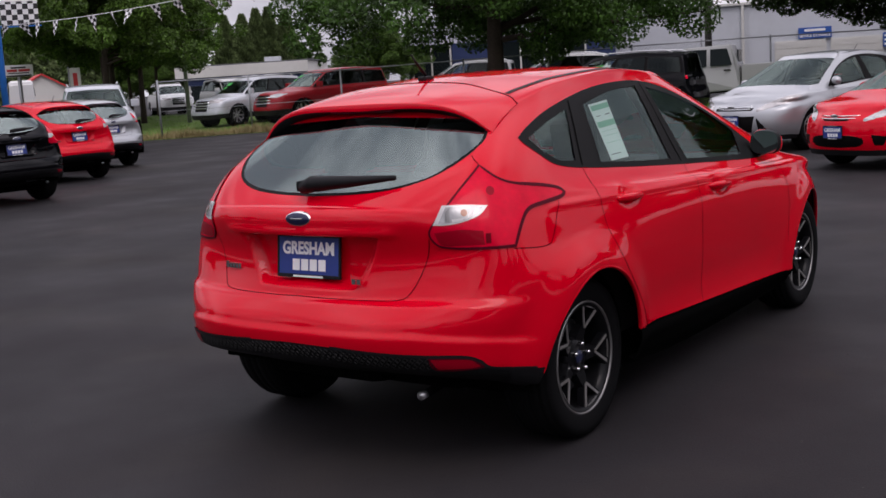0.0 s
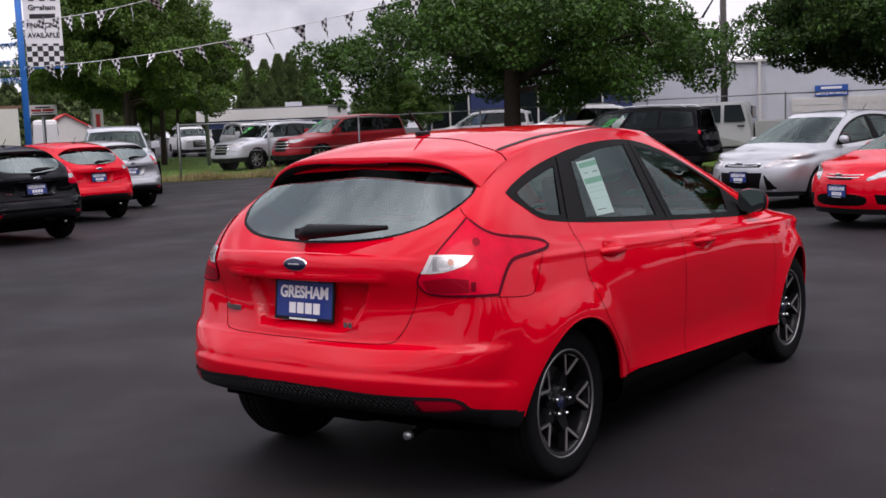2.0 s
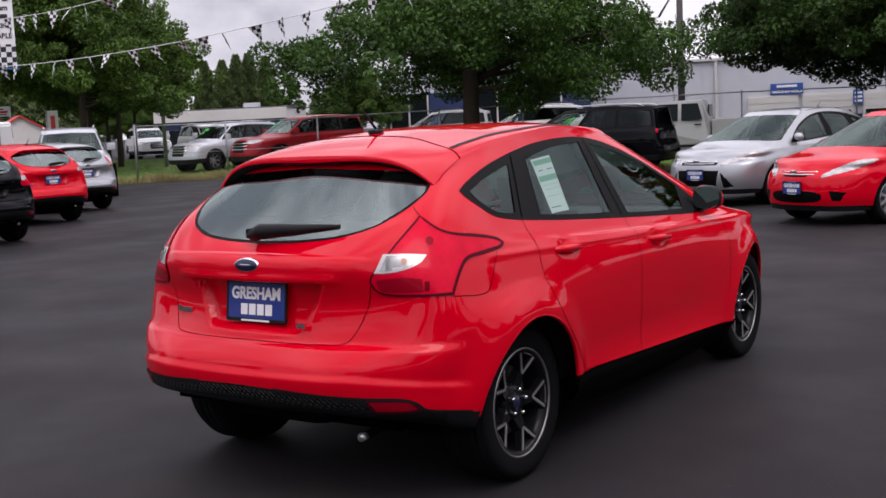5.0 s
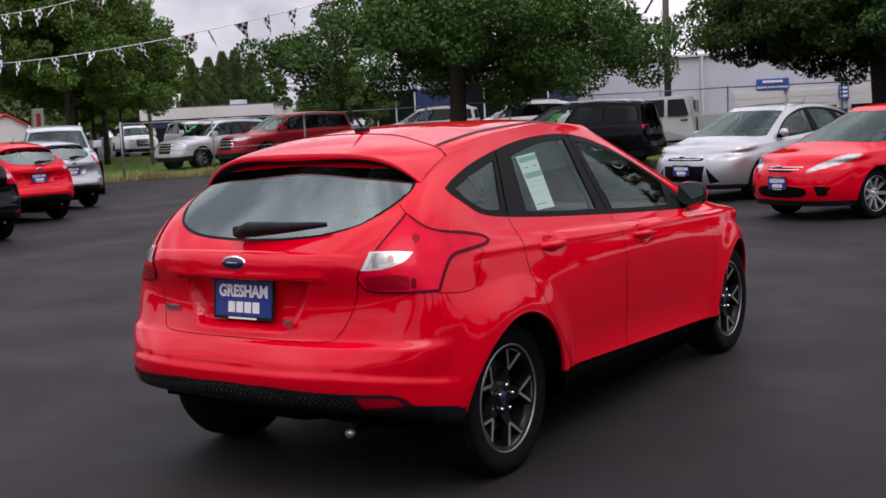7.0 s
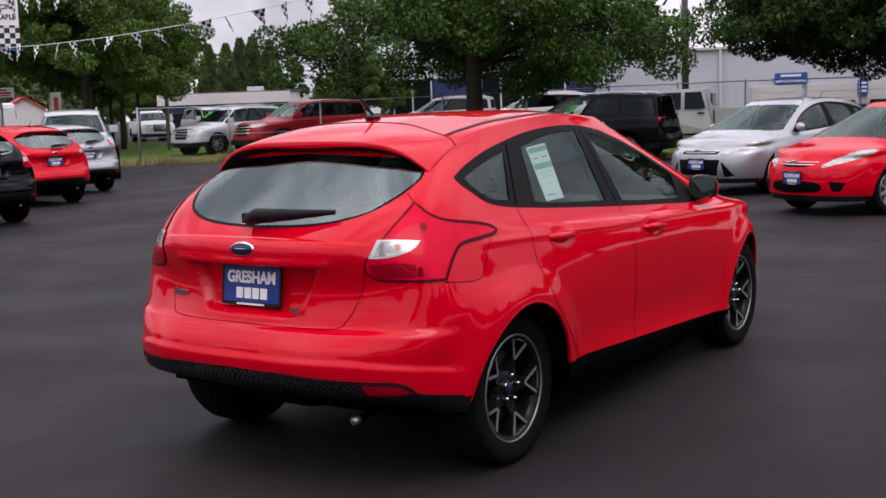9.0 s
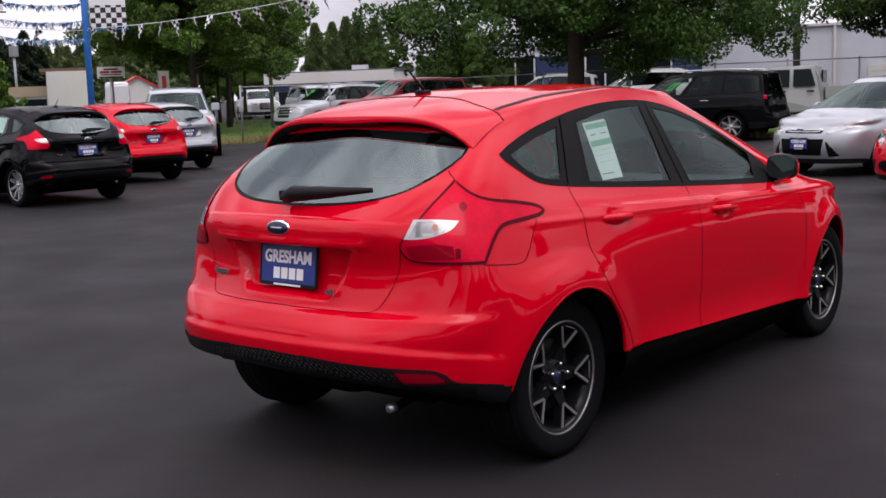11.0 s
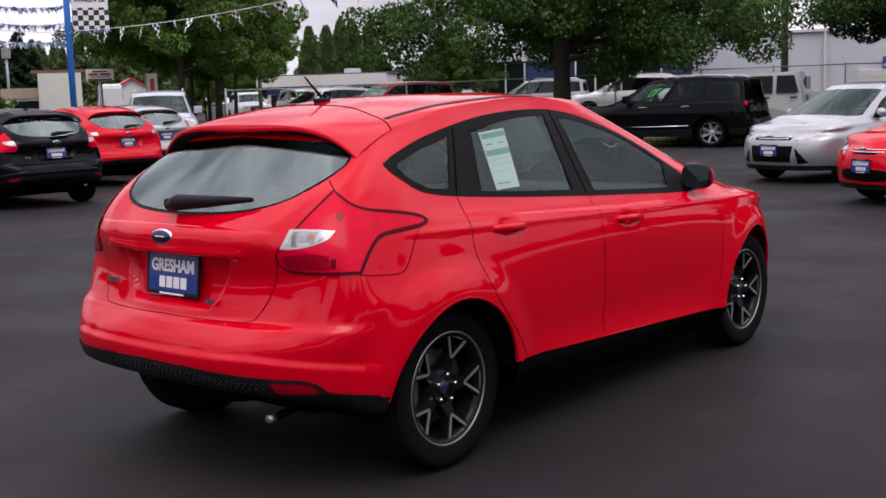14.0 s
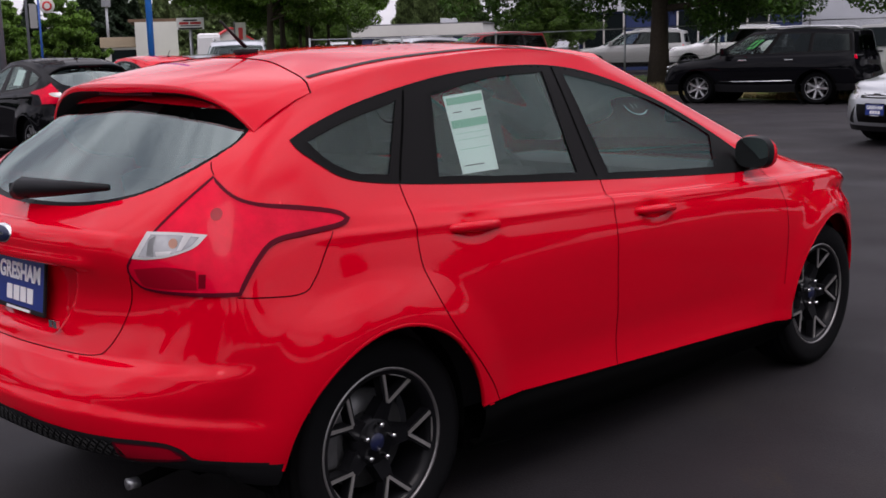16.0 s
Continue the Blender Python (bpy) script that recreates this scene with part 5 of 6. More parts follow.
    seat(car, .4, 1.5, SEAT_CLOTH, .75)
    seat(car, 0, .55, SEAT_CLOTH, .75, True, 1.3)
    wheels_on(car, wheels, .38, .265, .24, 1.66, 2.86, .38)
    return car


def profile_body(name, pts, half_w, mat, parent, taper=(9, 0), bevel=.03, label=""):
    """A body drawn as its side view (y, z), as wide as 2 half_w, drawn in above the height taper[0]."""
    bm = bmesh.new()
    sides = []
    for s in (-1, 1):
        vs = []
        for y, z in pts:
            x = half_w - max(0.0, z - taper[0]) * taper[1]
            vs.append(bm.verts.new((s * x, y, z)))
        sides.append(vs)
    n = len(pts)
    bm.faces.new(sides[0])
    bm.faces.new(sides[1][::-1])
    for i in range(n):
        j = (i + 1) % n
        bm.faces.new((sides[0][i], sides[1][i], sides[1][j], sides[0][j]))
    bmesh.ops.recalc_face_normals(bm, faces=bm.faces)
    if bevel:
        bmesh.ops.bevel(bm, geom=list(bm.edges), offset=bevel, segments=3, affect="EDGES", clamp_overlap=True)
    ob = part(name, bm, mat, parent, label)
    return ob


def pane(name, pts, x, mat, parent, taper=(9, 0), th=.012):
    """A side window: a thin slab just outside the body's side, on both sides."""
    for s in (1, -1):
        bm = bmesh.new()
        o = [bm.verts.new((s * (x - max(0, z - taper[0]) * taper[1] + th), y, z)) for y, z in pts]
        i = [bm.verts.new((s * (x - max(0, z - taper[0]) * taper[1] - th), y, z)) for y, z in pts]
        bm.faces.new(o)
        for k in range(len(pts)):
            j = (k + 1) % len(pts)
            bm.faces.new((o[k], o[j], i[j], i[k]))
        bmesh.ops.recalc_face_normals(bm, faces=bm.faces)
        part(name, bm, mat, parent)


def pickup(name, label, m, paint, wheels="seven"):
    """A four-door pickup truck: cab, bed, windows, bumper and wheels."""
    car = thing(name, label, "truck", m)
    body = [(3.0 + .75, .55), (3.0 + .9, .75), (3.85, 1.1), (2.75, 1.22), (2.05, 1.88), (.75, 1.92), (.52, 1.24), (.5, .5), (2.3, .45), (2.4, .9), (2.75, 1.0), (3.15, .95), (3.3, .5)]
    profile_body("cab", body, .98, paint, car, (1.2, .28), .03)
    tp = (1.2, .28)
    pane("rear_door_window", [(.72, 1.28), (1.32, 1.27), (1.32, 1.80), (.86, 1.80)], .98, DARK_WINDOW, car, tp)
    pane("front_door_window", [(1.42, 1.27), (2.42, 1.25), (2.02, 1.80), (1.42, 1.80)], .98, DARK_WINDOW, car, tp)
    part("windscreen", box(-.78, .78, -.012, .012, 0, .78, .004, pose(0, 2.73, 1.25, 47)), DARK_WINDOW, car)
    part("rear_cab_window", box(-.6, .6, .56, .60, 1.32, 1.75, .01), DARK_WINDOW, car)
    bed = bmesh.new()
    add_box(bed, -.98, -.92, -1.25, .46, .55, 1.27, .02)
    add_box(bed, .92, .98, -1.25, .46, .55, 1.27, .02)
    add_box(bed, -.93, .93, .40, .45, .6, 1.25, .01)
    add_box(bed, -.92, .92, -1.2, .42, .62, .68)
    part("bed", bed, paint, car)
    tg = part("tailgate", box(-.92, .92, -1.28, -1.22, .62, 1.26, .02), paint, car)
    part("rear_bumper", box(-.95, .95, -1.42, -1.28, .50, .68, .03), CHROME, car, "chrome rear bumper")
    part("front_bumper", box(-.98, .98, 3.85, 4.02, .50, .72, .04), CHROME, car, "chrome front bumper")
    part("grille", box(-.62, .62, 3.86, 3.92, .76, 1.05, .02), GLOSS_BLACK, car)
    for s in (1, -1):
        part("taillight", box(s * .93 - .06, s * .93 + .06, -1.30, -1.2, .85, 1.2, .015), RED_LENS, car)
        part("headlight", box(s * .78 - .14, s * .78 + .14, 3.84, 3.93, .80, 1.04, .02), CLEAR_LENS, car)
        part("wing_mirror", box(s * 1.08 - .11, s * 1.08 + .11, 2.40, 2.5, 1.25, 1.5, .03), PLASTIC, car)
        part("door_handle", box(s * .985 - .012, s * .985 + .012, .75, .95, 1.1, 1.15, .01), PLASTIC, car)
        part("door_handle", box(s * .985 - .012, s * .985 + .012, 1.5, 1.7, 1.1, 1.15, .01), PLASTIC, car)
        piece("arch_lip", mesh_of("arch_lip", *lathe([(.43, -.02), (.47, .01), (.45, .03), (.43, .02)], 28), PLASTIC), car, "", pose(s * .96, -.2, .40))
        piece("wheel_well", mesh_of("wheel_well", *lathe([(0, -.005), (.44, .01)], 28), UNDER), car, "", pose(s * .975, -.2, .40, 0, 0, 0 if s == 1 else 180))
    part("underbody", box(-.8, .8, -1.1, 3.5, .42, .6), UNDER, car)
    w = wheel(wheels, .40, .24, .26)
    w.name, w.parent = "wheel", car
    w.matrix_basis = pose(.87, -.2, .40)
    for s, y in ((1, 2.85), (-1, -.2), (-1, 2.85)):
        copy_thing(w, pose(s * .87, y, .40, 0, 0, 0 if s == 1 else 180)).parent = car
    return car


def van(name, label, m, paint):
    """A tall panel van."""
    car = thing(name, label, "van", m)
    profile_body("body", [(-1.2, .45), (-1.25, 2.35), (-1.1, 2.55), (2.2, 2.55), (2.75, 1.55), (3.5, 1.2), (3.6, .5)], 1.0, paint, car, (1.3, .12), .09)
    part("windscreen", box(-.8, .8, -.015, .015, 0, .95, .01, pose(0, 2.82, 1.56, 30)), DARK_WINDOW, car)
    pane("front_door_window", [(1.6, 1.45), (2.6, 1.45), (2.2, 2.1), (1.6, 2.1)], 1.0, DARK_WINDOW, car, (1.3, .12))
    pane("rear_window", [(-1.0, 1.5), (-.2, 1.5), (-.2, 2.1), (-1.0, 2.1)], 1.0, DARK_WINDOW, car, (1.3, .12))
    for s in (1, -1):
        part("headlight", box(s * .75 - .15, s * .75 + .15, 3.50, 3.60, .85, 1.05, .02), CLEAR_LENS, car)
    part("bumper", box(-.98, .98, 3.5, 3.68, .45, .68, .04), PLASTIC, car)
    w = wheel("seven", .36, .22, .22)
    w.name, w.parent, w.matrix_basis = "wheel", car, pose(.91, 0, .36)
    for s, y in ((1, 2.8), (-1, 0), (-1, 2.8)):
        copy_thing(w, pose(s * .91, y, .36, 0, 0, 0 if s == 1 else 180)).parent = car
    return car


black_car, black_skin = hatchback("hatchback_car", "black five-door hatchback with silver wheel covers parked on asphalt", heading(-12.15, 5.85, -1, .06), BLACK_PAINT, .5, False, None, "parked cars")
pv, pf = sheet_on(black_skin, [(.47, 1.30), (.76, 1.32), (.72, 1.09), (.43, 1.09)], 4, 8, 4.6, 6.7, -.008)
piece("price_sheet", mesh_of("price_sheet", np.array(pv) * (-1, 1, 1), pf, PAPER, False), black_car, "white printed price sheet on the window")
hatchback("hatchback_car", "small red five-door hatchback parked beside a black one", heading(-14.76, 8.94, -1, .10, .945, .94, 1.0), RED, .45, False, SMALL_TAIL, "parked cars")
hatchback("hatchback_car", "small silver five-door hatchback parked beside a red one", heading(-16.9, 11.38, -1, .12, .945, .94, 1.0), SILVER, .45, False, SMALL_TAIL, "parked cars")
hatchback("hatchback_car", "silver five-door hatchback with a dark grille parked facing the lane", heading(-2.6, 16.15, -.28, -.96), SILVER, .5, True, None, "parked cars", 1.11)
hatchback("hatchback_car", "small red hatchback with a wide dark lower grille", heading(.24, 13.09, -.45, -.89, .945, .94, .96), RED, .5, False, SMALL_TAIL, "parked cars", 1.12, True)
suv("suv", "black estate car with silver roof rails and a chrome side strip", heading(-9.36, 23.0, -.985, -.15, 1, 1, .955), BLACK_PAINT, chrome_line=True, group="parked cars", marks=((5.80, 5.92, 6.60, 6.66, -1), (5.86, 5.92, 6.34, 6.60, -1), (5.98, 6.12, 6.58, 6.64, -1), (6.06, 6.12, 6.44, 6.58, -1), (5.98, 6.10, 6.34, 6.40, -1)))
suv("suv", "pale silver estate car with a roof rack facing the lot", heading(-23.7, 16.6, .8, -.6, 1, 1, 1.02), PALE_PAINT, cladding=False, group="parked cars")
suv("suv", "silver estate car with green figures on its windscreen", heading(-28.9, 29.3, -.08, -1, .96, .95, .99), PALE_PAINT, dark_rear=True, group="cars behind the fence", marks=((8.2, 9.5, 6.62, 6.78, 1), (8.4, 9.3, 6.42, 6.54, 1)))
suv("suv", "dark red estate car with a chrome cross grille", heading(-25.5, 30.2, -.25, -.97, 1.04, 1.08, 1.04), MAROON, rails=False, group="cars behind the fence", marks=((8.3, 9.5, 6.66, 6.80, 1), (8.5, 9.2, 6.48, 6.58, 1)))
suv("suv", "pale beige estate car seen behind a tree", heading(-24.6, 38.8, -.9, -.4), GREY_PAINT, group="cars behind the fence")
suv("suv", "white estate car parked near the showroom", heading(-20.0, 38.9, -.9, -.4), WHITE_PAINT, group="cars behind the fence")
suv("suv", "white estate car on the street behind the lawn", heading(-40.5, 37.5, .9, -.4), WHITE_PAINT, group="cars on the street")
pickup("pickup_truck", "pale grey four-door pickup truck behind the fence", heading(-8.75, 28.3, -.95, -.28, 1, 1, .9), GREY_PAINT)
# this estate body stands in for a white pickup truck
suv("suv", "white estate car on the street behind the lawn", heading(-50.5, 42.4, .85, -.5), WHITE_PAINT, group="cars on the street")
van("van", "white panel van parked beyond the lot", heading(-75.3, 49.5, -.85, .53, 1, 1, 1.15), WHITE_PAINT)


# ---- trees ----
def leaves(rng, centres, radii, n, size, flat=.75, droop=0.0):
    """Many small folded leaves in uneven clumps, as vertices and faces."""
    pick = rng.choice(len(centres), n, p=radii ** 2 / (radii ** 2).sum())
    d = rng.normal(size=(n, 3))
    d /= np.linalg.norm(d, axis=1, keepdims=True)
    r = radii[pick] * rng.uniform(.25, 1.0, n) ** .45
    c = centres[pick] + d * r[:, None] * (1, 1, flat)
    a = rng.normal(size=(n, 3))
    a[:, 2] -= droop
    a /= np.linalg.norm(a, axis=1, keepdims=True)
    b = np.cross(a, rng.normal(size=(n, 3)) + (0, 0, 1.2))
    b /= np.maximum(np.linalg.norm(b, axis=1, keepdims=True), 1e-6)
    s = size * rng.uniform(.6, 1.35, n)[:, None]
    k = np.cross(a, b) * s * .25
    v = np.stack([c - a * s, c + b * s * .55 + k, c + a * s, c - b * s * .55 + k], 1).reshape(-1, 3)
    return v, np.arange(4 * n).reshape(n, 4)


def fast_mesh(name, v, f, mat):
    me = bpy.data.meshes.new(name)
    me.vertices.add(len(v))
    me.vertices.foreach_set("co", np.asarray(v, np.float32).ravel())
    me.loops.add(f.size)
    me.loops.foreach_set("vertex_index", f.astype(np.int32).ravel())
    me.polygons.add(len(f))
    me.polygons.foreach_set("loop_start", np.arange(0, f.size, f.shape[1], dtype=np.int32))
    me.update(calc_edges=True)
    me.materials.append(mat)
    return me


def tree(name, label, m, seed, height, spread, clear, trunk_r, n_leaves, leaf=.11, mat=LEAF, clumps=90, low=0.0, skirt=0, cone=0.0):
    """A broad-leaved tree: tapered trunk, forking limbs and a crown of clumps with gaps; clear: height of the bare trunk; cone: how much the crown narrows upwards."""
    rng = np.random.default_rng(seed)
    t = thing(name, label, "tree", m)
    v, f = [], []
    lean = rng.normal(0, .25, 2)
    top = (lean[0], lean[1], height * .72)
    trunk = [(0, 0, -.1), (lean[0] * .1, lean[1] * .1, clear * .5), (lean[0] * .3, lean[1] * .3, clear), (lean[0] * .7, lean[1] * .7, height * .5), top]
    add_tube(v, f, trunk, [trunk_r * 1.35, trunk_r, trunk_r * .88, trunk_r * .5, trunk_r * .14], 10)
    cs, rs = [], []
    n_l = 15
    for i in range(n_l):
        az_ = 2 * math.pi * i / n_l * 1.9 + rng.uniform(-.4, .4)
        z0 = clear + (height * .6 - clear) * (i / n_l) ** 1.1
        reach = spread * (1.02 - .66 * i / n_l) * rng.uniform(.8, 1.05)
        rise = rng.uniform(.12, .45) * reach + height * .05 + low * (i < 5)
        p0 = np.array((lean[0] * z0 / height, lean[1] * z0 / height, z0))
        p3 = p0 + (reach * math.cos(az_), reach * math.sin(az_), rise)
        p1 = p0 + (p3 - p0) * (.35, .35, .55) + rng.normal(0, .15, 3)
        p2 = p0 + (p3 - p0) * (.7, .7, .85) + rng.normal(0, .2, 3)
        k = trunk_r * .42 * (1 - .5 * i / n_l)
        add_tube(v, f, [p0, p1, p2, p3], [k, k * .7, k * .42, k * .12], 6)
        for q in (p1, p2, p3, (p1 + p2) / 2, (p2 + p3) / 2):
            for _ in range(2):
                cs.append(q + rng.normal(0, .13 * spread, 3) * (1, 1, .6))
                rs.append(rng.uniform(.07, .155) * spread)
            if rng.uniform() < .6:
                e = q + rng.normal(0, .16 * spread, 3)
                add_tube(v, f, [q, (q + e) / 2 + rng.normal(0, .1, 3), e], [k * .35, k * .22, k * .06], 5)
    for _ in range(clumps):
        d = rng.normal(size=3)
        d /= np.linalg.norm(d)
        d[2] = abs(d[2]) * 1.0 - .25
        rad = rng.uniform(.55, 1.0)
        cs.append(np.array((0, 0, clear + (height - clear) * .27)) + d * rad * (spread, spread, (height - clear) * .70))
        rs.append(rng.uniform(.08, .17) * spread)
    for _ in range(skirt):
        az_, q = rng.uniform(0, 2 * math.pi), spread * (.12 + .86 * rng.uniform() ** .6)
        cs.append(np.array((q * math.cos(az_), q * math.sin(az_), clear + .25 + rng.uniform(0, 1) ** .8 * (3.4 - .15 * q))))
        rs.append(rng.uniform(.07, .14) * spread)
    cs, rs = np.array(cs), np.array(rs)
    narrow = 1 - cone * np.clip((cs[:, 2] - clear - 1.6) / (height - clear), 0, .36)
    cs[:, :2] *= narrow[:, None]
    keep = cs[:, 2] - .6 * rs > clear * .72 + .4 * low
    piece("trunk", mesh_of("trunk", v, f, BARK), t)
    piece("crown", fast_mesh("crown", *leaves(rng, cs[keep], rs[keep], n_leaves, leaf), mat), t)
    return t


def conifer(name, label, m, seed, height, spread, n, mat=LEAF_CONIFER, columnar=False):
    """A conifer: straight trunk and whorls of hanging sprays that narrow to the tip."""
    rng = np.random.default_rng(seed)
    t = thing(name, label, "tree", m)
    v, f = [], []
    add_tube(v, f, [(0, 0, -.1), (0, 0, height * .5), (0, 0, height * .98)], [.2, .12, .02], 8)
    piece("trunk", mesh_of("trunk", v, f, BARK), t)
    h = rng.uniform(0, 1, n) ** (1.15 if columnar else 1.5)
    prof = (1 - h) ** .85 * (.65 + .35 * np.minimum(1, h * 5)) if columnar else (1 - h) ** .95 + .02
    az_ = rng.uniform(0, 2 * math.pi, n)
    lobe = 1 + (.18 if columnar else .34) * np.sin(az_ * 5 + h * 40) + (.12 if columnar else .25) * np.sin(az_ * 3 - h * 23)
    r = spread * prof * lobe * rng.uniform(.45, 1, n) ** .5
    c = np.stack([r * np.cos(az_), r * np.sin(az_), height * (.03 + .96 * h)], 1)
    a = np.stack([np.cos(az_), np.sin(az_), np.full(n, .9 if columnar else -.35)], 1) + rng.normal(0, .35, (n, 3))
    a /= np.linalg.norm(a, axis=1, keepdims=True)
    b = np.cross(a, rng.normal(size=(n, 3)))
    b /= np.linalg.norm(b, axis=1, keepdims=True)
    s = (.05 * spread + .12) * rng.uniform(.6, 1.4, n)[:, None]
    vv = np.stack([c - a * s, c + b * s * .42, c + a * s * 1.2, c - b * s * .42], 1).reshape(-1, 3)
    piece("crown", fast_mesh("crown", vv, np.arange(4 * n).reshape(n, 4), mat), t)
    return t


def on_ground(x, y, k=1.0, turn=0.0):
    return pose(x, y, ground_height(x, y), 0, 0, turn) @ Matrix.Diagonal((k, k, k, 1))


big = tree("oak_tree", "broad dark green tree on the grass behind the parked cars", on_ground(-18.1, 28.8), 3, 11.5, 7.2, 2.4, .30, 150000, .080, LEAF, 56, -1.2, 62, 2.6)
tree("oak_tree", "spreading green tree beside the service building", on_ground(-6.5, 39.0), 8, 11.0, 6.5, 2.3, .34, 170000, .088, LEAF_DARK, 80, -1.0, 60)
left = tree("oak_tree", "leafy green tree on the lawn", on_ground(-34.6, 25.6), 11, 11.5, 4.9, 2.7, .14, 115000, .072, LEAF_LAWN, 80, -.6, 50, .9)
left["group"] = "lawn trees"
left2 = tree("oak_tree", "leafy green tree on the lawn", on_ground(-38.0, 30.2), 12, 9.5, 3.9, 2.9, .11, 60000, .085, LEAF_BRIGHT, 90, 0.0, 30)
left2["group"] = "lawn trees"
for x, y, k, a in ((-42.5, 34.0, .85, 40), (-36.8, 27.4, 1.02, 120), (-45.5, 37.5, .85, 10), (-44.0, 34.5, .8, 200)):
    copy_thing(left2, on_ground(x, y, k, a))
for x, y, k, a in ((-41.5, 31.5, 1.0, 70), (-33.6, 41.0, .44, 150), (-31.2, 39.0, .46, 290), (-58.9, 46.0, .42, 110), (-58.0, 47.0, .55, 230), (-57.0, 48.0, .52, 330)):
    copy_thing(left, on_ground(x, y, k, a))
con = conifer("conifer_tree", "tall narrow dark green conifer in a row", on_ground(-65.3, 62.0), 21, 7.1, 1.75, 20000, LEAF_CONIFER, True)
con["group"] = "row of conifers"
for x, y, k, a in ((-64.0, 62.7, 1.0, 50), (-63.6, 63.9, 1.06, 90), (-62.9, 64.6, 1.07, 160), (-61.7, 65.3, 1.03, 220)):
    copy_thing(con, on_ground(x, y, k, a))
dark_fir = conifer("conifer_tree", "dark fir beyond the street", on_ground(-71.1, 37.1), 22, 6.6, 1.9, 15000, LEAF_FIR)
dark_fir["group"] = "dark firs beyond the street"
for x, y, k, a in ((-72.0, 38.2, .90, 40), (-72.8, 40.4, 1.0, 140), (-73.4, 39.6, .86, 240), (-75.6, 35.0, .86, 10), (-77.5, 34.4, .7, 60), (-72.2, 41.3, .8, 77)):
    copy_thing(dark_fir, on_ground(x, y, k, a))
fir = conifer("conifer_tree", "green fir in a distant row", on_ground(-104.2, 60.0), 23, 8.2, 2.3, 12000)
fir["group"] = "distant row of firs"
for i in range(1, 21):
    copy_thing(fir, on_ground(-104.2 + i * .405, 60.0 + i * .60, .86 + .16 * math.sin(i * 2.3), 40 * i))
wisp = tree("young_tree", "thin tree with sparse leaves against the sky", on_ground(-50.4, 55.5), 31, 8.6, 1.1, 2.0, .10, 2600, .12, LEAF_DARK, 30)
street = tree("young_tree", "bright green young tree by the street", on_ground(-51.3, 25.4), 32, 5.4, 1.7, .9, .07, 30000, .085, LEAF_BRIGHT, 70, 0.0, 25)
street["group"] = "street trees"
for x, y, k, a in ((-51.1, 21.2, 1.12, 10), (-52.3, 20.2, 1.2, 90), (-54.4, 23.6, .85, 60), (-53.0, 18.6, 1.2, 200), (-56.5, 24.5, .8, 300)):
    copy_thing(street, on_ground(x, y, k, a))
copy_thing(left, on_ground(4.0, 33.0, 1.3, 200))
copy_thing(left2, on_ground(11.0, 33.0, 1.08, 20))
# unseen trees, added to close the place and darken reflections outside the view
for x, y, k, a in ((29, -4, 1.1, 0), (31, 7, 1.2, 60), (30, 18, 1.0, 130), (31, 30, 1.1, 200), (24, 42, 1.1, 10), (28, -15, 1.2, 90), (23, -25, 1.1, 30), (13, -31, 1.2, 140), (1, -34, 1.15, 250), (-12, -33, 1.2, 80), (-25, -28, 1.1, 170), (-36, -20, 1.1, 200), (-44, -10, 1.0, 310)):
    copy_thing(big, on_ground(x, y, k, a))


# ---- buildings ----
def wall_run(name, x0, y0, x1, y1, z0, z1, th, mat, parent, label=""):
    """A straight wall between two points of the plan, th thick, away from the viewer."""
    d = Vector((x1 - x0, y1 - y0))
    a = math.degrees(math.atan2(d.y, d.x))
    return part(name, box(0, d.length, 0, th, z0, z1, .01, pose(x0, y0, 0, 0, 0, a)), mat, parent, label)


def on_wall(x0, y0, x1, y1, s, off=0.0):
    """A frame on such a wall, s metres along it and off metres in front of it: x along the wall, -y towards the viewer."""
    d = Vector((x1 - x0, y1 - y0)).normalized()
    a = math.degrees(math.atan2(d.y, d.x))
    return pose(x0 + d.x * s, y0 + d.y * s, 0, 0, 0, a) @ pose(0, -off, 0)


g = .24
low = thing("low_building", "long low white building with a blue band under its eaves", "building")
W = (-54.1, 47.4, -47.8, 51.55)
wall_run("wall", *W, g, 2.0, 8, WALL_WHITE, low)
wall_run("blue_band", *W, 1.85, 2.35, 8, WALL_BLUE, low).location.y -= .05
wall_run("fascia", -54.5, 46.8, -47.2, 51.55, 2.35, 3.05, 9, WALL_WHITE, low, "white roof fascia")
wall_run("roof", -54.5, 47.1, -47.2, 51.85, 3.05, 3.13, 9, ROOFING, low)
part("roof_unit", box(-.5, .5, -.4, .4, 0, .34, .03, on_wall(*W, 5.5, -1.5) @ pose(0, 0, 3.10)), WALL_GREY, low, "grey roof machine")
for s in (1.1, 3.2, 5.4):
    w_ = part("window", box(-.9, .9, -.06, .04, .55, 1.6, .01, on_wall(*W, s, .02) @ pose(0, 0, g)), DARK_WINDOW, low)
    for a in (-.9, 0, .9):
        part("window_frame", box(a - .03, a + .03, -.10, .02, .53, 1.62, 0, on_wall(*W, s, .02) @ pose(0, 0, g)), WALL_WHITE, w_)

shop = thing("service_building", "large pale grey metal building with roller doors", "building")
S = (-25.5, 50.8, 8.0, 63.0)
wall_run("wall", *S, g, 4.05, 14, WALL_GREY, shop)
wall_run("base_band", *S, g, 1.0, 14.06, WALL_BLUE, shop).location.y -= .06
wall_run("roof", *S, 4.05, 4.18, 14.1, WALL_WHITE, shop).location.y -= .2
for i in range(34):
    part("wall_seam", box(-.03, .03, -.03, .01, 1.0, 4.05, 0, on_wall(*S, .5 + i, .0) @ pose(0, 0, 0)), WALL_GREY, shop)
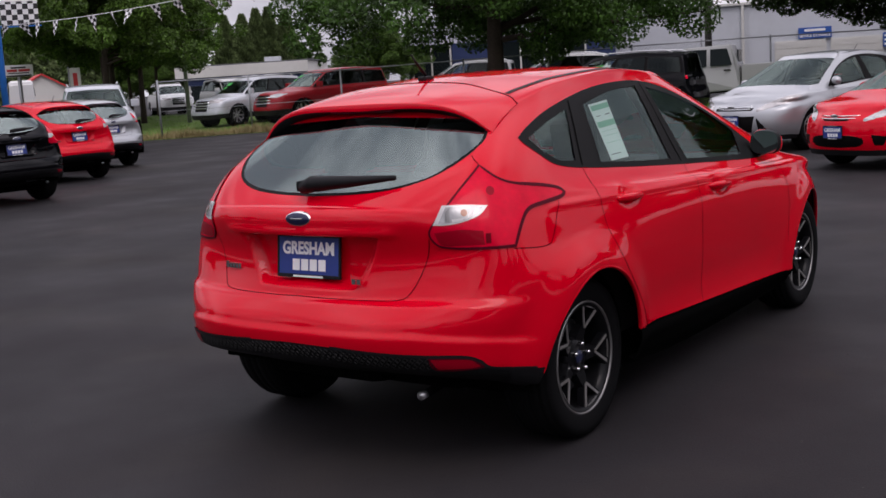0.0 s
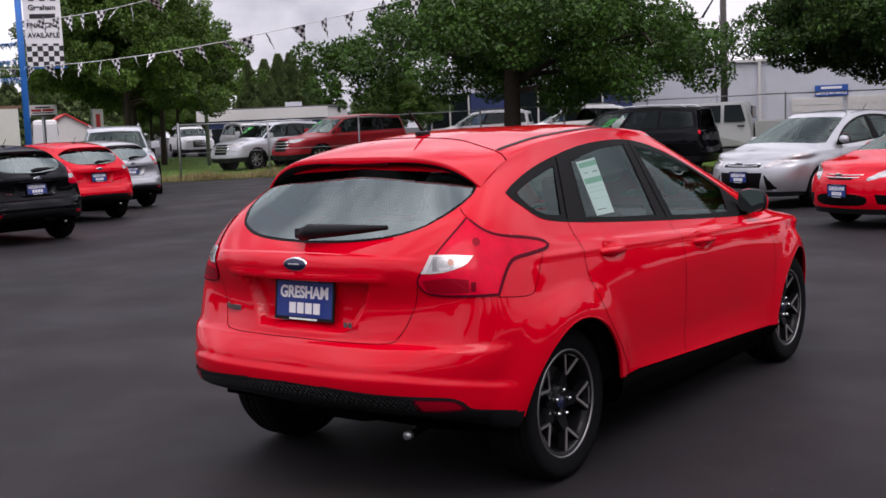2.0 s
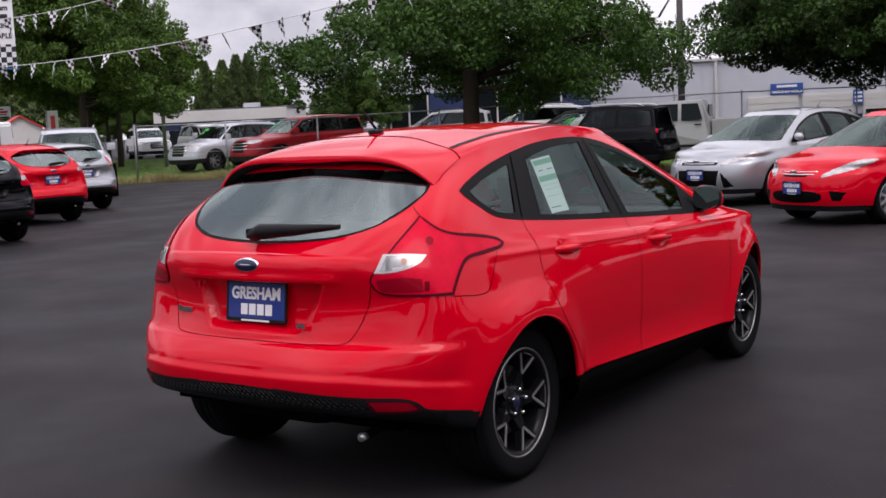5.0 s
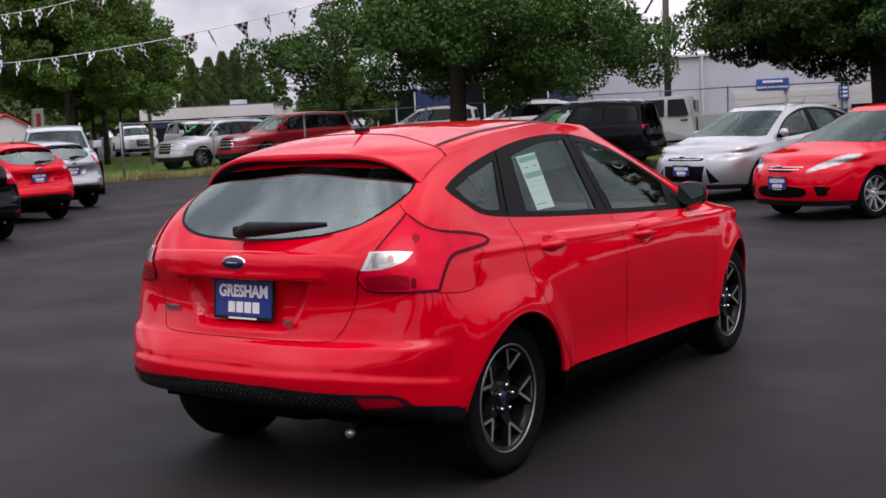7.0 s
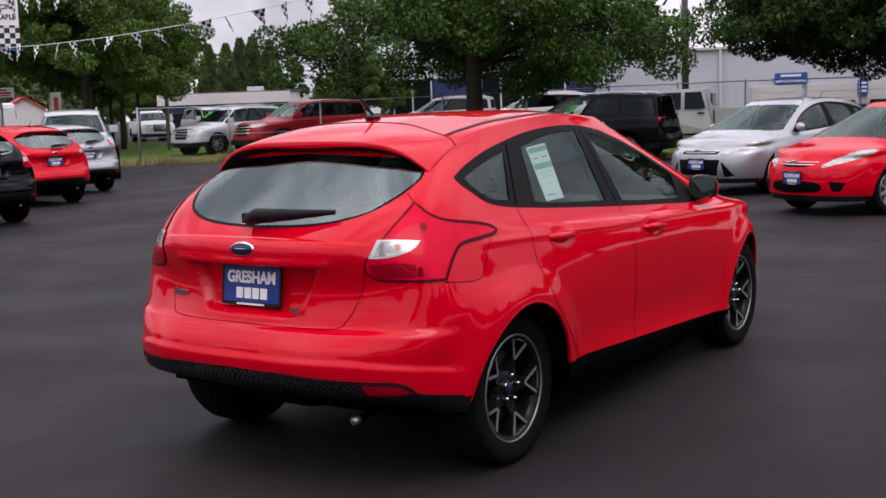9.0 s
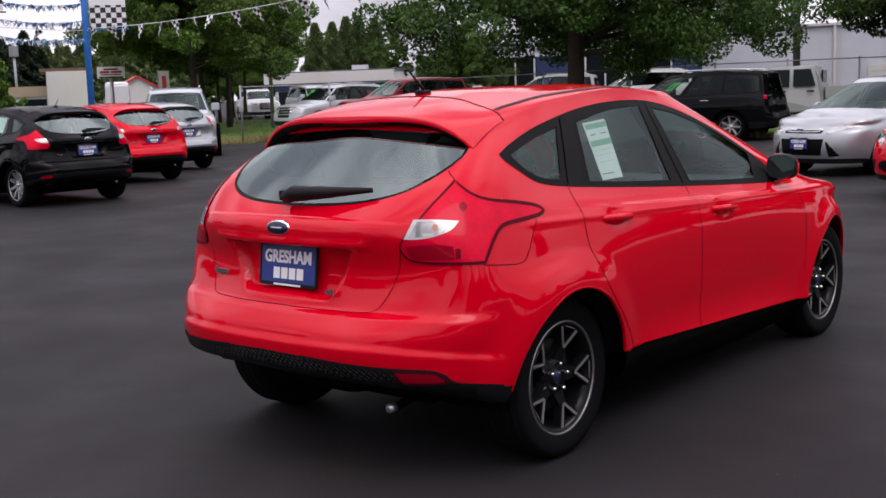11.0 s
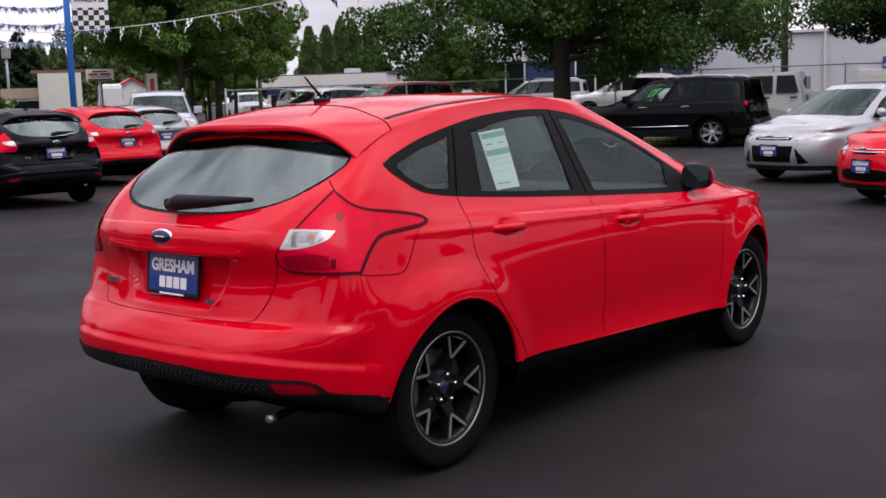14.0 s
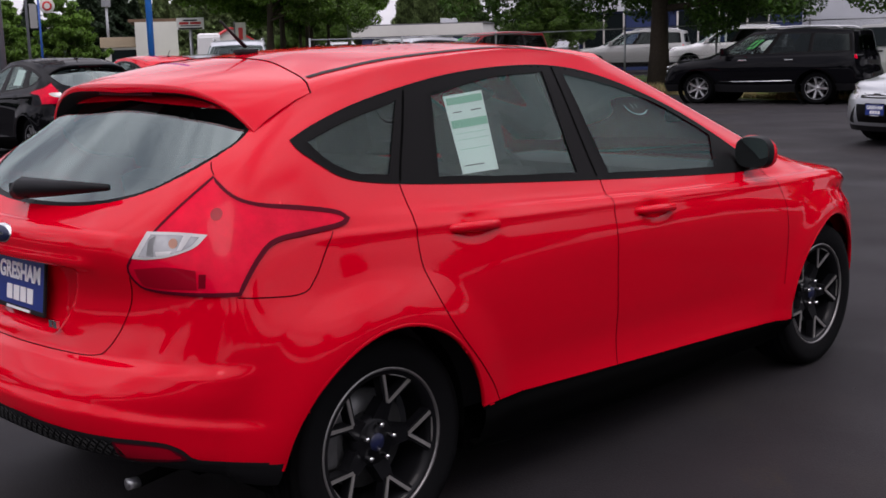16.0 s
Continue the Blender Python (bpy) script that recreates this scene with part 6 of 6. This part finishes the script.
part("downpipe", box(-.07, .07, -.14, 0, .3, 4.05, .02, on_wall(*S, 7.2, .03)), WALL_WHITE, shop)
for s in (10.0, 12.7, 15.6, 18.5):
    dr = part("roller_door", box(-1.25, 1.25, -.08, .02, g, 2.1, .01, on_wall(*S, s, .03)), WALL_WHITE, shop, "white roller door")
    for k in range(5):
        part("door_panel", box(-1.2, 1.2, -.11, -.08, g + .04 + k * .36, g + .37 + k * .36, .008, on_wall(*S, s, .03)), WALL_WHITE, dr)
    part("door_window", box(-1.1, 1.1, -.125, -.11, 1.02, 1.22, 0, on_wall(*S, s, .03)), DARK_WINDOW, dr)
sg = tagged(part("sign", box(-.80, .80, -.10, -.02, 2.14, 2.70, .01, on_wall(*S, 10.7, .06)), SIGN_BLUE), "blue sign with white words on the wall", "sign")
writing("lettering", "SERVICE ENTRANCE", .2, WHITE, sg, on_wall(*S, 10.7, .17) @ pose(0, 0, 2.29), "white lettering", 1.5)
part("small_print", box(-.5, .5, -.012, 0, 2.50, 2.62, 0, on_wall(*S, 10.7, .165)), WHITE, sg)
sg2 = tagged(part("sign", box(-.24, .24, -.10, -.02, 1.5, 2.2, .01, on_wall(*S, 14.15, .1)), SIGN_BLUE), "small blue notice on the wall", "sign")
for z in (1.6, 1.8, 2.0):
    part("print", box(-.18, .18, -.012, 0, z, z + .1, 0, on_wall(*S, 14.15, .205)), WHITE, sg2)

hall = thing("showroom", "dark blue showroom with white window frames and dark windows", "building")
H = (-31.5, 41.6, -22.5, 46.4)
wall_run("wall", *H, g, 3.4, 7, WALL_BLUE, hall)
wall_run("fascia", *H, 3.0, 3.8, 7.2, WALL_GREY, hall).location.y -= .2
wall_run("blue_tower", -29.4, 42.5, -27.6, 43.3, g, 3.0, 3, WALL_BLUE, hall, "blue entrance tower")
for s in (1.2, 5.6, 7.8):
    w_ = part("window", box(-.95, .95, -.06, .04, .5, 2.9, .01, on_wall(*H, s, .02) @ pose(0, 0, 0)), DARK_WINDOW, hall)
    for a in (-.95, 0, .95):
        part("window_frame", box(a - .04, a + .04, -.10, .02, .48, 2.92, 0, on_wall(*H, s, .02)), WALL_WHITE, w_)

box_b = thing("warehouse", "plain white box building beyond the street", "building")
B = (-58.4, 33.3, -57.1, 35.4)
wall_run("wall", *B, g, 3.5, 6, WALL_WHITE, box_b)
wall_run("roof", -58.6, 33.0, -57.0, 35.6, 3.5, 3.68, 6.4, BROWN_ROOF, box_b, "brown roof edge")
shed = thing("shop", "low tan shop with a flat canopy beyond the street", "building")
wall_run("wall", -64.6, 34.6, -63.4, 36.6, g, 2.1, 4, WALL_WHITE, shed)
wall_run("canopy", -64.6, 34.3, -63.2, 36.7, 2.1, 2.75, 5, TAN, shed, "tan canopy")
part("window", box(-.8, .8, -.05, .03, .5, 1.7, .01, on_wall(-64.6, 34.6, -63.4, 36.6, 1.2, .02) @ pose(0, 0, g)), DARK_WINDOW, shed)
house = thing("house", "small white house with a red-edged gable", "building")
profile_body("wall", [(-2.2, 0), (-2.2, 2.0), (0, 3.1), (2.2, 2.0), (2.2, 0)], 2.6, WALL_WHITE, house, (9, 0), .01)
for s in (1, -1):
    part("roof", box(-2.9, 2.9, 0, 2.75, -.05, .06, .01, pose(0, 0, 3.16, -26.6, 0, 0) if s == 1 else pose(0, 0, 3.16, -26.6, 0, 0) @ pose(0, 0, 0)), SIGN_RED, house) if s == 1 else part("roof", box(-2.9, 2.9, -2.75, 0, -.05, .06, .01, pose(0, 0, 3.16, 26.6)), SIGN_RED, house)
house.matrix_basis = pose(-86.8, 59.3, g, 0, 0, -30) @ Matrix.Diagonal((1.0, 1.0, 1.15, 1))


# ---- lawn, fence, poles ----
edge = [(-60, 35), (-47, 28), (-38.5, 22), (-31.5, 19.2), (-26.2, 20.6), (-24.0, 22.9), (-20, 24.3), (-15, 25.0), (-10, 23.3), (-4, 24.8), (3, 27), (20, 31), (40, 36)]
far = [(-61, 38), (-52, 37), (-44, 38.0), (-37, 36.5), (-32, 34), (-27.5, 33.5), (-22, 33.0), (-17, 31.5), (-11, 29.0), (-4, 28.0), (3, 30), (20, 34), (40, 39)]
ex = np.array(smooth_line(edge, 6))
fx = np.array(smooth_line(far, 6))
idx = np.linspace(0, len(fx) - 1, len(ex))
fx = np.stack([np.interp(idx, np.arange(len(fx)), fx[:, k]) for k in (0, 1)], 1)
lv, lf = [], []
N_ = 14
for i in range(len(ex)):
    for j in range(N_):
        p = ex[i] * (1 - j / (N_ - 1)) + fx[i] * (j / (N_ - 1))
        lift = .004 if j == 0 else .05 + .03 * noise.noise((p[0] * .3, p[1] * .3, 0))
        lv.append((p[0], p[1], ground_height(*p) + lift))
for i in range(len(ex) - 1):
    for j in range(N_ - 1):
        lf.append((i * N_ + j, (i + 1) * N_ + j, (i + 1) * N_ + j + 1, i * N_ + j + 1))
lawn = tagged(new("lawn", mesh_of("lawn", lv, lf, GRASS)), "mown green lawn with a dry edge along the asphalt", "grass", kind="structure")


def blades(name, label, n, t0, t1, h, mat, seed):
    """Uncountable blades of grass over a stretch of the lawn; t runs from its near edge to its far edge."""
    rng = np.random.default_rng(seed)
    i = rng.integers(6, len(ex) - 8, n)
    k = rng.uniform(0, 1, n)[:, None]
    t = (t0 + (t1 - t0) * rng.uniform(0, 1, n) ** 1.3)[:, None]
    e_, f_ = ex[i] * (1 - k) + ex[i + 1] * k, fx[i] * (1 - k) + fx[i + 1] * k
    p = e_ * (1 - t) + f_ * t
    z = np.array([ground_height(*q) + .02 for q in p])
    a = rng.uniform(0, 6.283, n)
    w = rng.uniform(.012, .03, n)
    hh = h * rng.uniform(.4, 1.3, n) * (1 + .5 * np.sin(p[:, 0] * 1.7) * np.cos(p[:, 1] * 2.1))
    dx, dy = np.cos(a) * w, np.sin(a) * w
    b = rng.normal(0, .35, (2, n)) * hh
    v = np.stack([np.stack([p[:, 0] - dx, p[:, 1] - dy, z], 1), np.stack([p[:, 0] + dx, p[:, 1] + dy, z], 1), np.stack([p[:, 0] + b[0], p[:, 1] + b[1], z + hh], 1)], 1).reshape(-1, 3)
    ob = new(name, fast_mesh(name, v, np.arange(3 * n).reshape(n, 3), mat))
    return tagged(ob, label, "grass", kind="stuff")


blades("grass_blades", "short green lawn grass", 50000, .06, 1.0, .09, BLADE, 5)
blades("weeds", "dry yellow weeds along the asphalt edge", 22000, .0, .12, .20, DRY_BLADE, 6)


def fence(pts, top=1.85):
    """A chain-link fence: posts, top and middle rails, and thin wire."""
    fe = thing("chain_link_fence", "grey chain-link fence with round posts on the grass", "fence")
    pts = [Vector((x, y, ground_height(x, y))) for x, y in pts]
    run = []
    for a, b in zip(pts, pts[1:]):
        n = max(1, round((b - a).length / 3.1))
        run += [a.lerp(b, i / n) for i in range(n)]
    run.append(pts[-1])
    for p in run:
        tube("post", [p, p + Vector((0, 0, top + .06))], .032, GALVANISED, fe, 8)
    up = Vector((0, 0, 1))
    tube("rail", [p + up * top for p in run], .022, GALVANISED, fe, 6)
    tube("rail", [p + up * .9 for p in run], .008, GALVANISED, fe, 4)
    v, f = [], []
    for a, b in zip(run, run[1:]):
        L = (b - a).length
        d = (b - a) / L
        for s in (1, -1):
            for i in range(int((L + top) / .12)):
                x0 = i * .12 - (top if s == 1 else 0)
                x0, z0, x1, z1 = x0, (0 if s == 1 else 0), x0 + top * 1.0, top
                if s == -1:
                    x0, x1 = x0 , x0 - top
                lo, hi = max(0.0, min(1.0, (0 - x0) / (x1 - x0))), max(0.0, min(1.0, (L - x0) / (x1 - x0)))
                lo, hi = min(lo, hi), max(lo, hi)
                if hi - lo < .02:
                    continue
                p, q = a + d * (x0 + (x1 - x0) * lo) + up * (z1 * lo), a + d * (x0 + (x1 - x0) * hi) + up * (z1 * hi)
                k = len(v)
                w = d * .0016
                v += [tuple(p - w), tuple(p + w), tuple(q + w), tuple(q - w)]
                f.append((k, k + 1, k + 2, k + 3))
    tagged(piece("wire_netting", mesh_of("wire_netting", v, f, NETTING, False), fe), kind="stuff")
    return fe


fence([(-26.0, 20.9), (-24.9, 23.9), (-22.6, 26.0), (-19.0, 28.2), (-14.5, 31.8), (-10.9, 35.2), (-7.7, 38.0), (0, 43.5), (8, 49)])

pole = thing("blue_pole", "tall blue pole with a chequered advertising banner", "pole", on_ground(-23.5, 13.7))
tube("shaft", [(0, 0, 0), (0, 0, 7.5)], .085, BLUE_POLE, pole, 14)


def chequer(name, scale):
    m = material(name, (.7, .7, .7), .6)
    n, l = m.node_tree.nodes, m.node_tree.links
    co, ck = n.new("ShaderNodeTexCoord"), n.new("ShaderNodeTexChecker")
    ck.inputs["Scale"].default_value = scale
    ck.inputs["Color1"].default_value, ck.inputs["Color2"].default_value = (.75, .75, .75, 1), (.015, .015, .016, 1)
    sh_ = n.new("ShaderNodeMapping")
    sh_.inputs["Location"].default_value = (.003, .5 / scale, .004)
    l.new(co.outputs["Object"], sh_.inputs["Vector"])
    l.new(sh_.outputs["Vector"], ck.inputs["Vector"])
    l.new(ck.outputs["Color"], n["Principled BSDF"].inputs["Base Color"])
    return m


CHEQUER = chequer("chequered_cloth", 7.4)
PENNANT = chequer("chequered_pennant", 13.0)


def hang_banner(post, turn, x0, x1, z0, arm_mat):
    """A tall white banner with chequered ends and dark words, held by two arms."""
    z1, w, mid = z0 + 2.3, x1 - x0, (x0 + x1) / 2
    bn = part("banner", box(x0, x1, -.01, .01, z0, z1, .004, turn), WHITE, post, "white banner with chequered ends")
    for a, b in ((z0, z0 + .60), (z1 - .60, z1)):
        piece("chequered_band", mesh_of("chequered_band", [(x0, -.016, 0), (x1, -.016, 0), (x1, -.016, b - a), (x0, -.016, b - a)], [(0, 1, 2, 3)], CHEQUER, False), bn, "black and white chequered band", pose(0, 0, a) @ turn)
    wm = turn @ pose(mid, -.018, z0)
    writing("lettering", "Gresham", .19, BLACK_INK, bn, wm @ pose(0, 0, 1.53), "dark lettering", w * .73)
    part("print_bar", box(-.32, .32, -.004, 0, 1.25, 1.37, 0, wm), BLACK_INK, bn, "plain dark bar")
    writing("lettering", "FINANCING", .18, BLACK_INK, bn, wm @ pose(0, 0, 1.07), "dark lettering", w * .86)
    writing("lettering", "AVAILABLE", .18, BLACK_INK, bn, wm @ pose(0, 0, .81), "dark lettering", w * .86)
    for z in (z0 - .03, z1 + .03):
        tube("banner_arm", [turn @ Vector((0, 0, z)), turn @ Vector((x1 + .05, 0, z))], .02, arm_mat, post, 6)


hang_banner(pole, pose(0, 0, 0, 0, 0, 52), .12, 1.05, 3.45, BLUE_POLE)


def string_of_flags(a, b, sag, n, size, seed):
    """A string with pennants hanging from it."""
    rng = np.random.default_rng(seed)
    st = thing("pennant_string", "string of black and white chequered pennants", "bunting", group="pennant strings")
    a, b = Vector(a), Vector(b)
    at_ = lambda t: a.lerp(b, t) - Vector((0, 0, sag * 4 * t * (1 - t)))
    tube("cord", [at_(i / 40) for i in range(41)], .008, WHITE, st, 4)
    me = mesh_of("pennant", [(-.5 * size, 0, 0), (-.16 * size, -.03 * size, 0), (.16 * size, .03 * size, 0), (.5 * size, 0, 0), (.17 * size, .05 * size, -.62 * size), (0, .0, -1.25 * size), (-.17 * size, -.05 * size, -.62 * size)], [(0, 1, 6), (1, 2, 4, 6), (2, 3, 4), (6, 4, 5)], PENNANT, False)
    d = (b - a).normalized()
    yaw = math.degrees(math.atan2(d.y, d.x))
    for i in range(n):
        t = (i + .5 + rng.uniform(-.15, .15)) / n
        piece("pennant", me, st, "", Matrix.Translation(at_(t)) @ pose(0, 0, 0, rng.normal(0, 22), rng.normal(-12, 14), yaw + rng.normal(0, 25)))


string_of_flags((-23.4, 13.7, 4.65), (-9.5, 10.8, 4.9), .35, 17, .34, 1)
string_of_flags((-23.4, 13.7, 3.45), (-5.5, 11.6, 4.1), .35, 22, .31, 2)
string_of_flags((-23.4, 13.7, 3.40), (-30.0, 8.5, 4.9), .3, 9, .26, 3)


def garland(a, b, sag, seed):
    """A sagging fringe of blue and white foil."""
    rng = np.random.default_rng(seed)
    gl = thing("foil_garland", "sagging blue and white foil garland", "bunting", group="foil garlands")
    a, b = Vector(a), Vector(b)
    at_ = lambda t: a.lerp(b, t) - Vector((0, 0, sag * 4 * t * (1 - t)))
    tube("cord", [at_(i / 24) for i in range(25)], .008, BLUE_POLE, gl, 4)
    for name_, mat, cnt in (("blue_fringe", FOIL, 190), ("white_fringe", WHITE, 130)):
        v, f = [], []
        for _ in range(cnt):
            p = at_(rng.uniform())
            q = p + Vector((*rng.normal(0, .08, 2), -rng.uniform(.03, .20)))
            w = Vector(rng.normal(0, .022, 3))
            k = len(v)
            v += [tuple(p - w), tuple(p + w), tuple(q)]
            f.append((k, k + 1, k + 2))
        tagged(piece(name_, mesh_of(name_, v, f, mat, False), gl), kind="stuff")


for i in range(3):
    a, b = Vector((-23.5, 13.7, 4.1 - .45 * i)), Vector((-30.5, 6.0, 5.6 - .45 * i))
    for k in range(3):
        garland(a.lerp(b, k / 3), a.lerp(b, (k + 1) / 3), .22, 40 + 3 * i + k)

up_ = thing("utility_pole", "tall weathered wooden utility pole", "pole", on_ground(-15.3, 40.4))
tube("shaft", [(0, 0, 0), (0, 0, 12)], [.15, .11], OLD_WOOD, up_, 10)
part("cross_arm", box(-1.1, 1.1, -.06, .06, 10.9, 11.05, .01), OLD_WOOD, up_)
lamp = thing("street_lamp", "grey street lamp with two flat heads", "lamp", on_ground(-34.1, 29.4))
tube("shaft", [(0, 0, 0), (0, 0, 8.2)], [.09, .06], GALVANISED, lamp, 10)
for s, z in ((1, 8.1), (-1, 7.4)):
    part("head", box(.1, .75, -.16, .16, z - .09, z + .09, .03, pose(0, 0, 0, 0, 0, 40)), ROOFING, lamp, "dark flat lamp head")
gp = thing("banner_pole", "tall grey pole with a chequered advertising banner", "pole", on_ground(-19.0, 7.72))
tube("shaft", [(0, 0, 0), (0, 0, 7.5)], [.075, .065], POLE_GREY, gp, 12)
hang_banner(gp, pose(0, 0, 0, 0, 0, 58), .12, 1.02, 3.40, POLE_GREY)
fl = thing("flag_pole", "thin grey pole with a striped flag", "flag", on_ground(-34.0, 15.3))
tube("shaft", [(0, 0, 0), (0, 0, 8)], [.05, .04], POLE_GREY, fl, 12)
for i in range(9):
    v = [(-.1 - .22 * k, .10 * math.sin(k * 1.1), 4.05 + i * .14 + dz - .03 * k) for k in range(11) for dz in (0, .14)]
    piece("stripe", mesh_of("stripe", v, [(2 * k, 2 * k + 2, 2 * k + 3, 2 * k + 1) for k in range(10)], SIGN_RED if i % 2 == 0 else WHITE), fl, "", pose(0, 0, 0, 0, 0, 40))
v = [(-.1 - .22 * k, .10 * math.sin(k * 1.1) - .012, 4.6 + j * .70 - .03 * k) for k in range(6) for j in (0, 1)]
piece("canton", mesh_of("canton", v, [(2 * k, 2 * k + 2, 2 * k + 3, 2 * k + 1) for k in range(5)], SIGN_BLUE), fl, "blue corner of the flag", pose(0, 0, 0, 0, 0, 40))
rs_ = thing("road_sign", "round white sign and banner on a dark blue pole", "sign", on_ground(-42.9, 20.0))
tube("shaft", [(0, 0, 0), (0, 0, 4.6)], .05, SIGN_BLUE, rs_, 8)
piece("disc", mesh_of("disc", *lathe([(0, .02), (.28, .02), (.31, 0), (.28, -.02), (0, -.02)], 28), WALL_WHITE), rs_, "round white sign plate", pose(.16, .30, 3.65, 0, 0, -28))
piece("disc_print", mesh_of("disc_print", *lathe([(.12, .024), (.20, .024), (.20, .02)], 24), SIGN_RED), rs_, "faded red ring of print", pose(.16, .30, 3.65, 0, 0, -28))
part("strip_banner", box(-.38, -.08, -.01, .01, 2.75, 3.75, .003, pose(0, 0, 0, 0, 0, 62)), GREY_PAINT, rs_)
ps = thing("roadside_sign", "white sign with red print on a pole", "sign", on_ground(-39.8, 25.3))
tube("shaft", [(0, 0, 0), (0, 0, 2.6)], .08, GALVANISED, ps, 8)
sb = part("board", box(-.58, .58, -.08, .08, 2.54, 3.04, .02, pose(0, 0, 0, 0, 0, 52)), WHITE, ps)
for x0, x1, z0, z1, mat in ((-.30, .30, 2.90, 2.96, BLACK_INK), (-.46, -.06, 2.76, 2.86, SIGN_RED), (0, .46, 2.76, 2.86, SIGN_RED), (-.42, .42, 2.68, 2.72, BLACK_INK), (-.5, .5, 2.55, 2.62, BLACK_INK)):
    part("print", box(x0, x1, -.09, -.08, z0, z1, 0, pose(0, 0, 0, 0, 0, 52)), mat, sb, "bar of print")
fb = thing("feather_banner", "tall white banner with red print", "banner", on_ground(-35.5, 24.6))
tube("shaft", [(0, 0, 0), (0, 0, 2.75)], .03, GALVANISED, fb, 6)
part("cloth", box(.03, .44, -.01, .01, .9, 2.7, .003, pose(0, 0, 0, 0, 0, 52)), WALL_WHITE, fb)
part("print", box(.15, .32, -.018, -.011, 1.3, 2.5, 0, pose(0, 0, 0, 0, 0, 52)), SIGN_RED, fb, "bar of red print")
tp = thing("telephone_pole", "grey pole far down the street", "pole", on_ground(-66.2, 35.8))
tube("shaft", [(0, 0, 0), (0, 0, 5.4)], .09, GALVANISED, tp, 8)
part("box", box(-.25, .25, -.2, .2, 4.5, 5.2, .03), GALVANISED, tp)


# ---- beyond the street ----
vv_ = [(-63.5, 22.0), (-60.0, 30.5), (-98.0, 51.0), (-106.0, 36.0)]
n_ = 12
ve, vf = [], []
for j in range(n_ + 1):
    for i in range(n_ + 1):
        a, b = i / n_, j / n_
        x = (vv_[0][0] * (1 - a) + vv_[1][0] * a) * (1 - b) + (vv_[3][0] * (1 - a) + vv_[2][0] * a) * b
        y = (vv_[0][1] * (1 - a) + vv_[1][1] * a) * (1 - b) + (vv_[3][1] * (1 - a) + vv_[2][1] * a) * b
        ve.append((x, y, ground_height(x, y) + .06))
for j in range(n_):
    for i in range(n_):
        k = j * (n_ + 1) + i
        vf.append((k, k + 1, k + n_ + 2, k + n_ + 1))
tagged(new("verge", mesh_of("verge", ve, vf, GRASS)), "green grass verge beyond the street", "grass", kind="structure")
rng = np.random.default_rng(77)
hc = np.stack([np.interp(np.linspace(0, 1, 60), [0, 1], [-67.0, -63.5]), np.interp(np.linspace(0, 1, 60), [0, 1], [22.0, 32.0]), np.full(60, .62)], 1) + rng.normal(0, .12, (60, 3))
hedge = thing("hedge", "low clipped green hedge beyond the street", "hedge")
piece("foliage", fast_mesh("foliage", *leaves(rng, hc, rng.uniform(.35, .55, 60), 9000, .09), LEAF), hedge)
kerb = thing("kerb", "pale concrete kerb along the street", "kerb", kind="structure")
kp = smooth_line([(-26.0, 7.6), (-28.0, 9.6), (-30.4, 11.6), (-31.8, 13.3), (-33.2, 15.4), (-36.0, 18.6)], 5)
for (x0, y0), (x1, y1) in zip(kp, kp[1:]):
    L = math.hypot(x1 - x0, y1 - y0)
    part("kerb_stone", box(0, L - .01, -.075, .075, -.05, .12, .012, pose(x0, y0, ground_height(x0, y0), 0, 0, math.degrees(math.atan2(y1 - y0, x1 - x0)))), CONCRETE, kerb)


# ---- marks on the asphalt ----
rng = np.random.default_rng(9)
gv, gf = [], []
for _ in range(260):
    x, y = rng.uniform(-7, 6), rng.uniform(-3, 9)
    if abs(x) < 1.1 and -1 < y < 3.7:
        continue
    r = rng.uniform(.003, .006)
    k = len(gv)
    gv += [(x - r, y, .001), (x, y - r * .7, .001), (x + r, y, .001), (x, y + r * .7, .001), (x, y, .001 + r * .7)]
    gf += [(k, k + 1, k + 4), (k + 1, k + 2, k + 4), (k + 2, k + 3, k + 4), (k + 3, k, k + 4)]
tagged(new("grit", mesh_of("grit", gv, gf, GRIT, False)), "scattered pale grit on the asphalt", "gravel", kind="stuff")
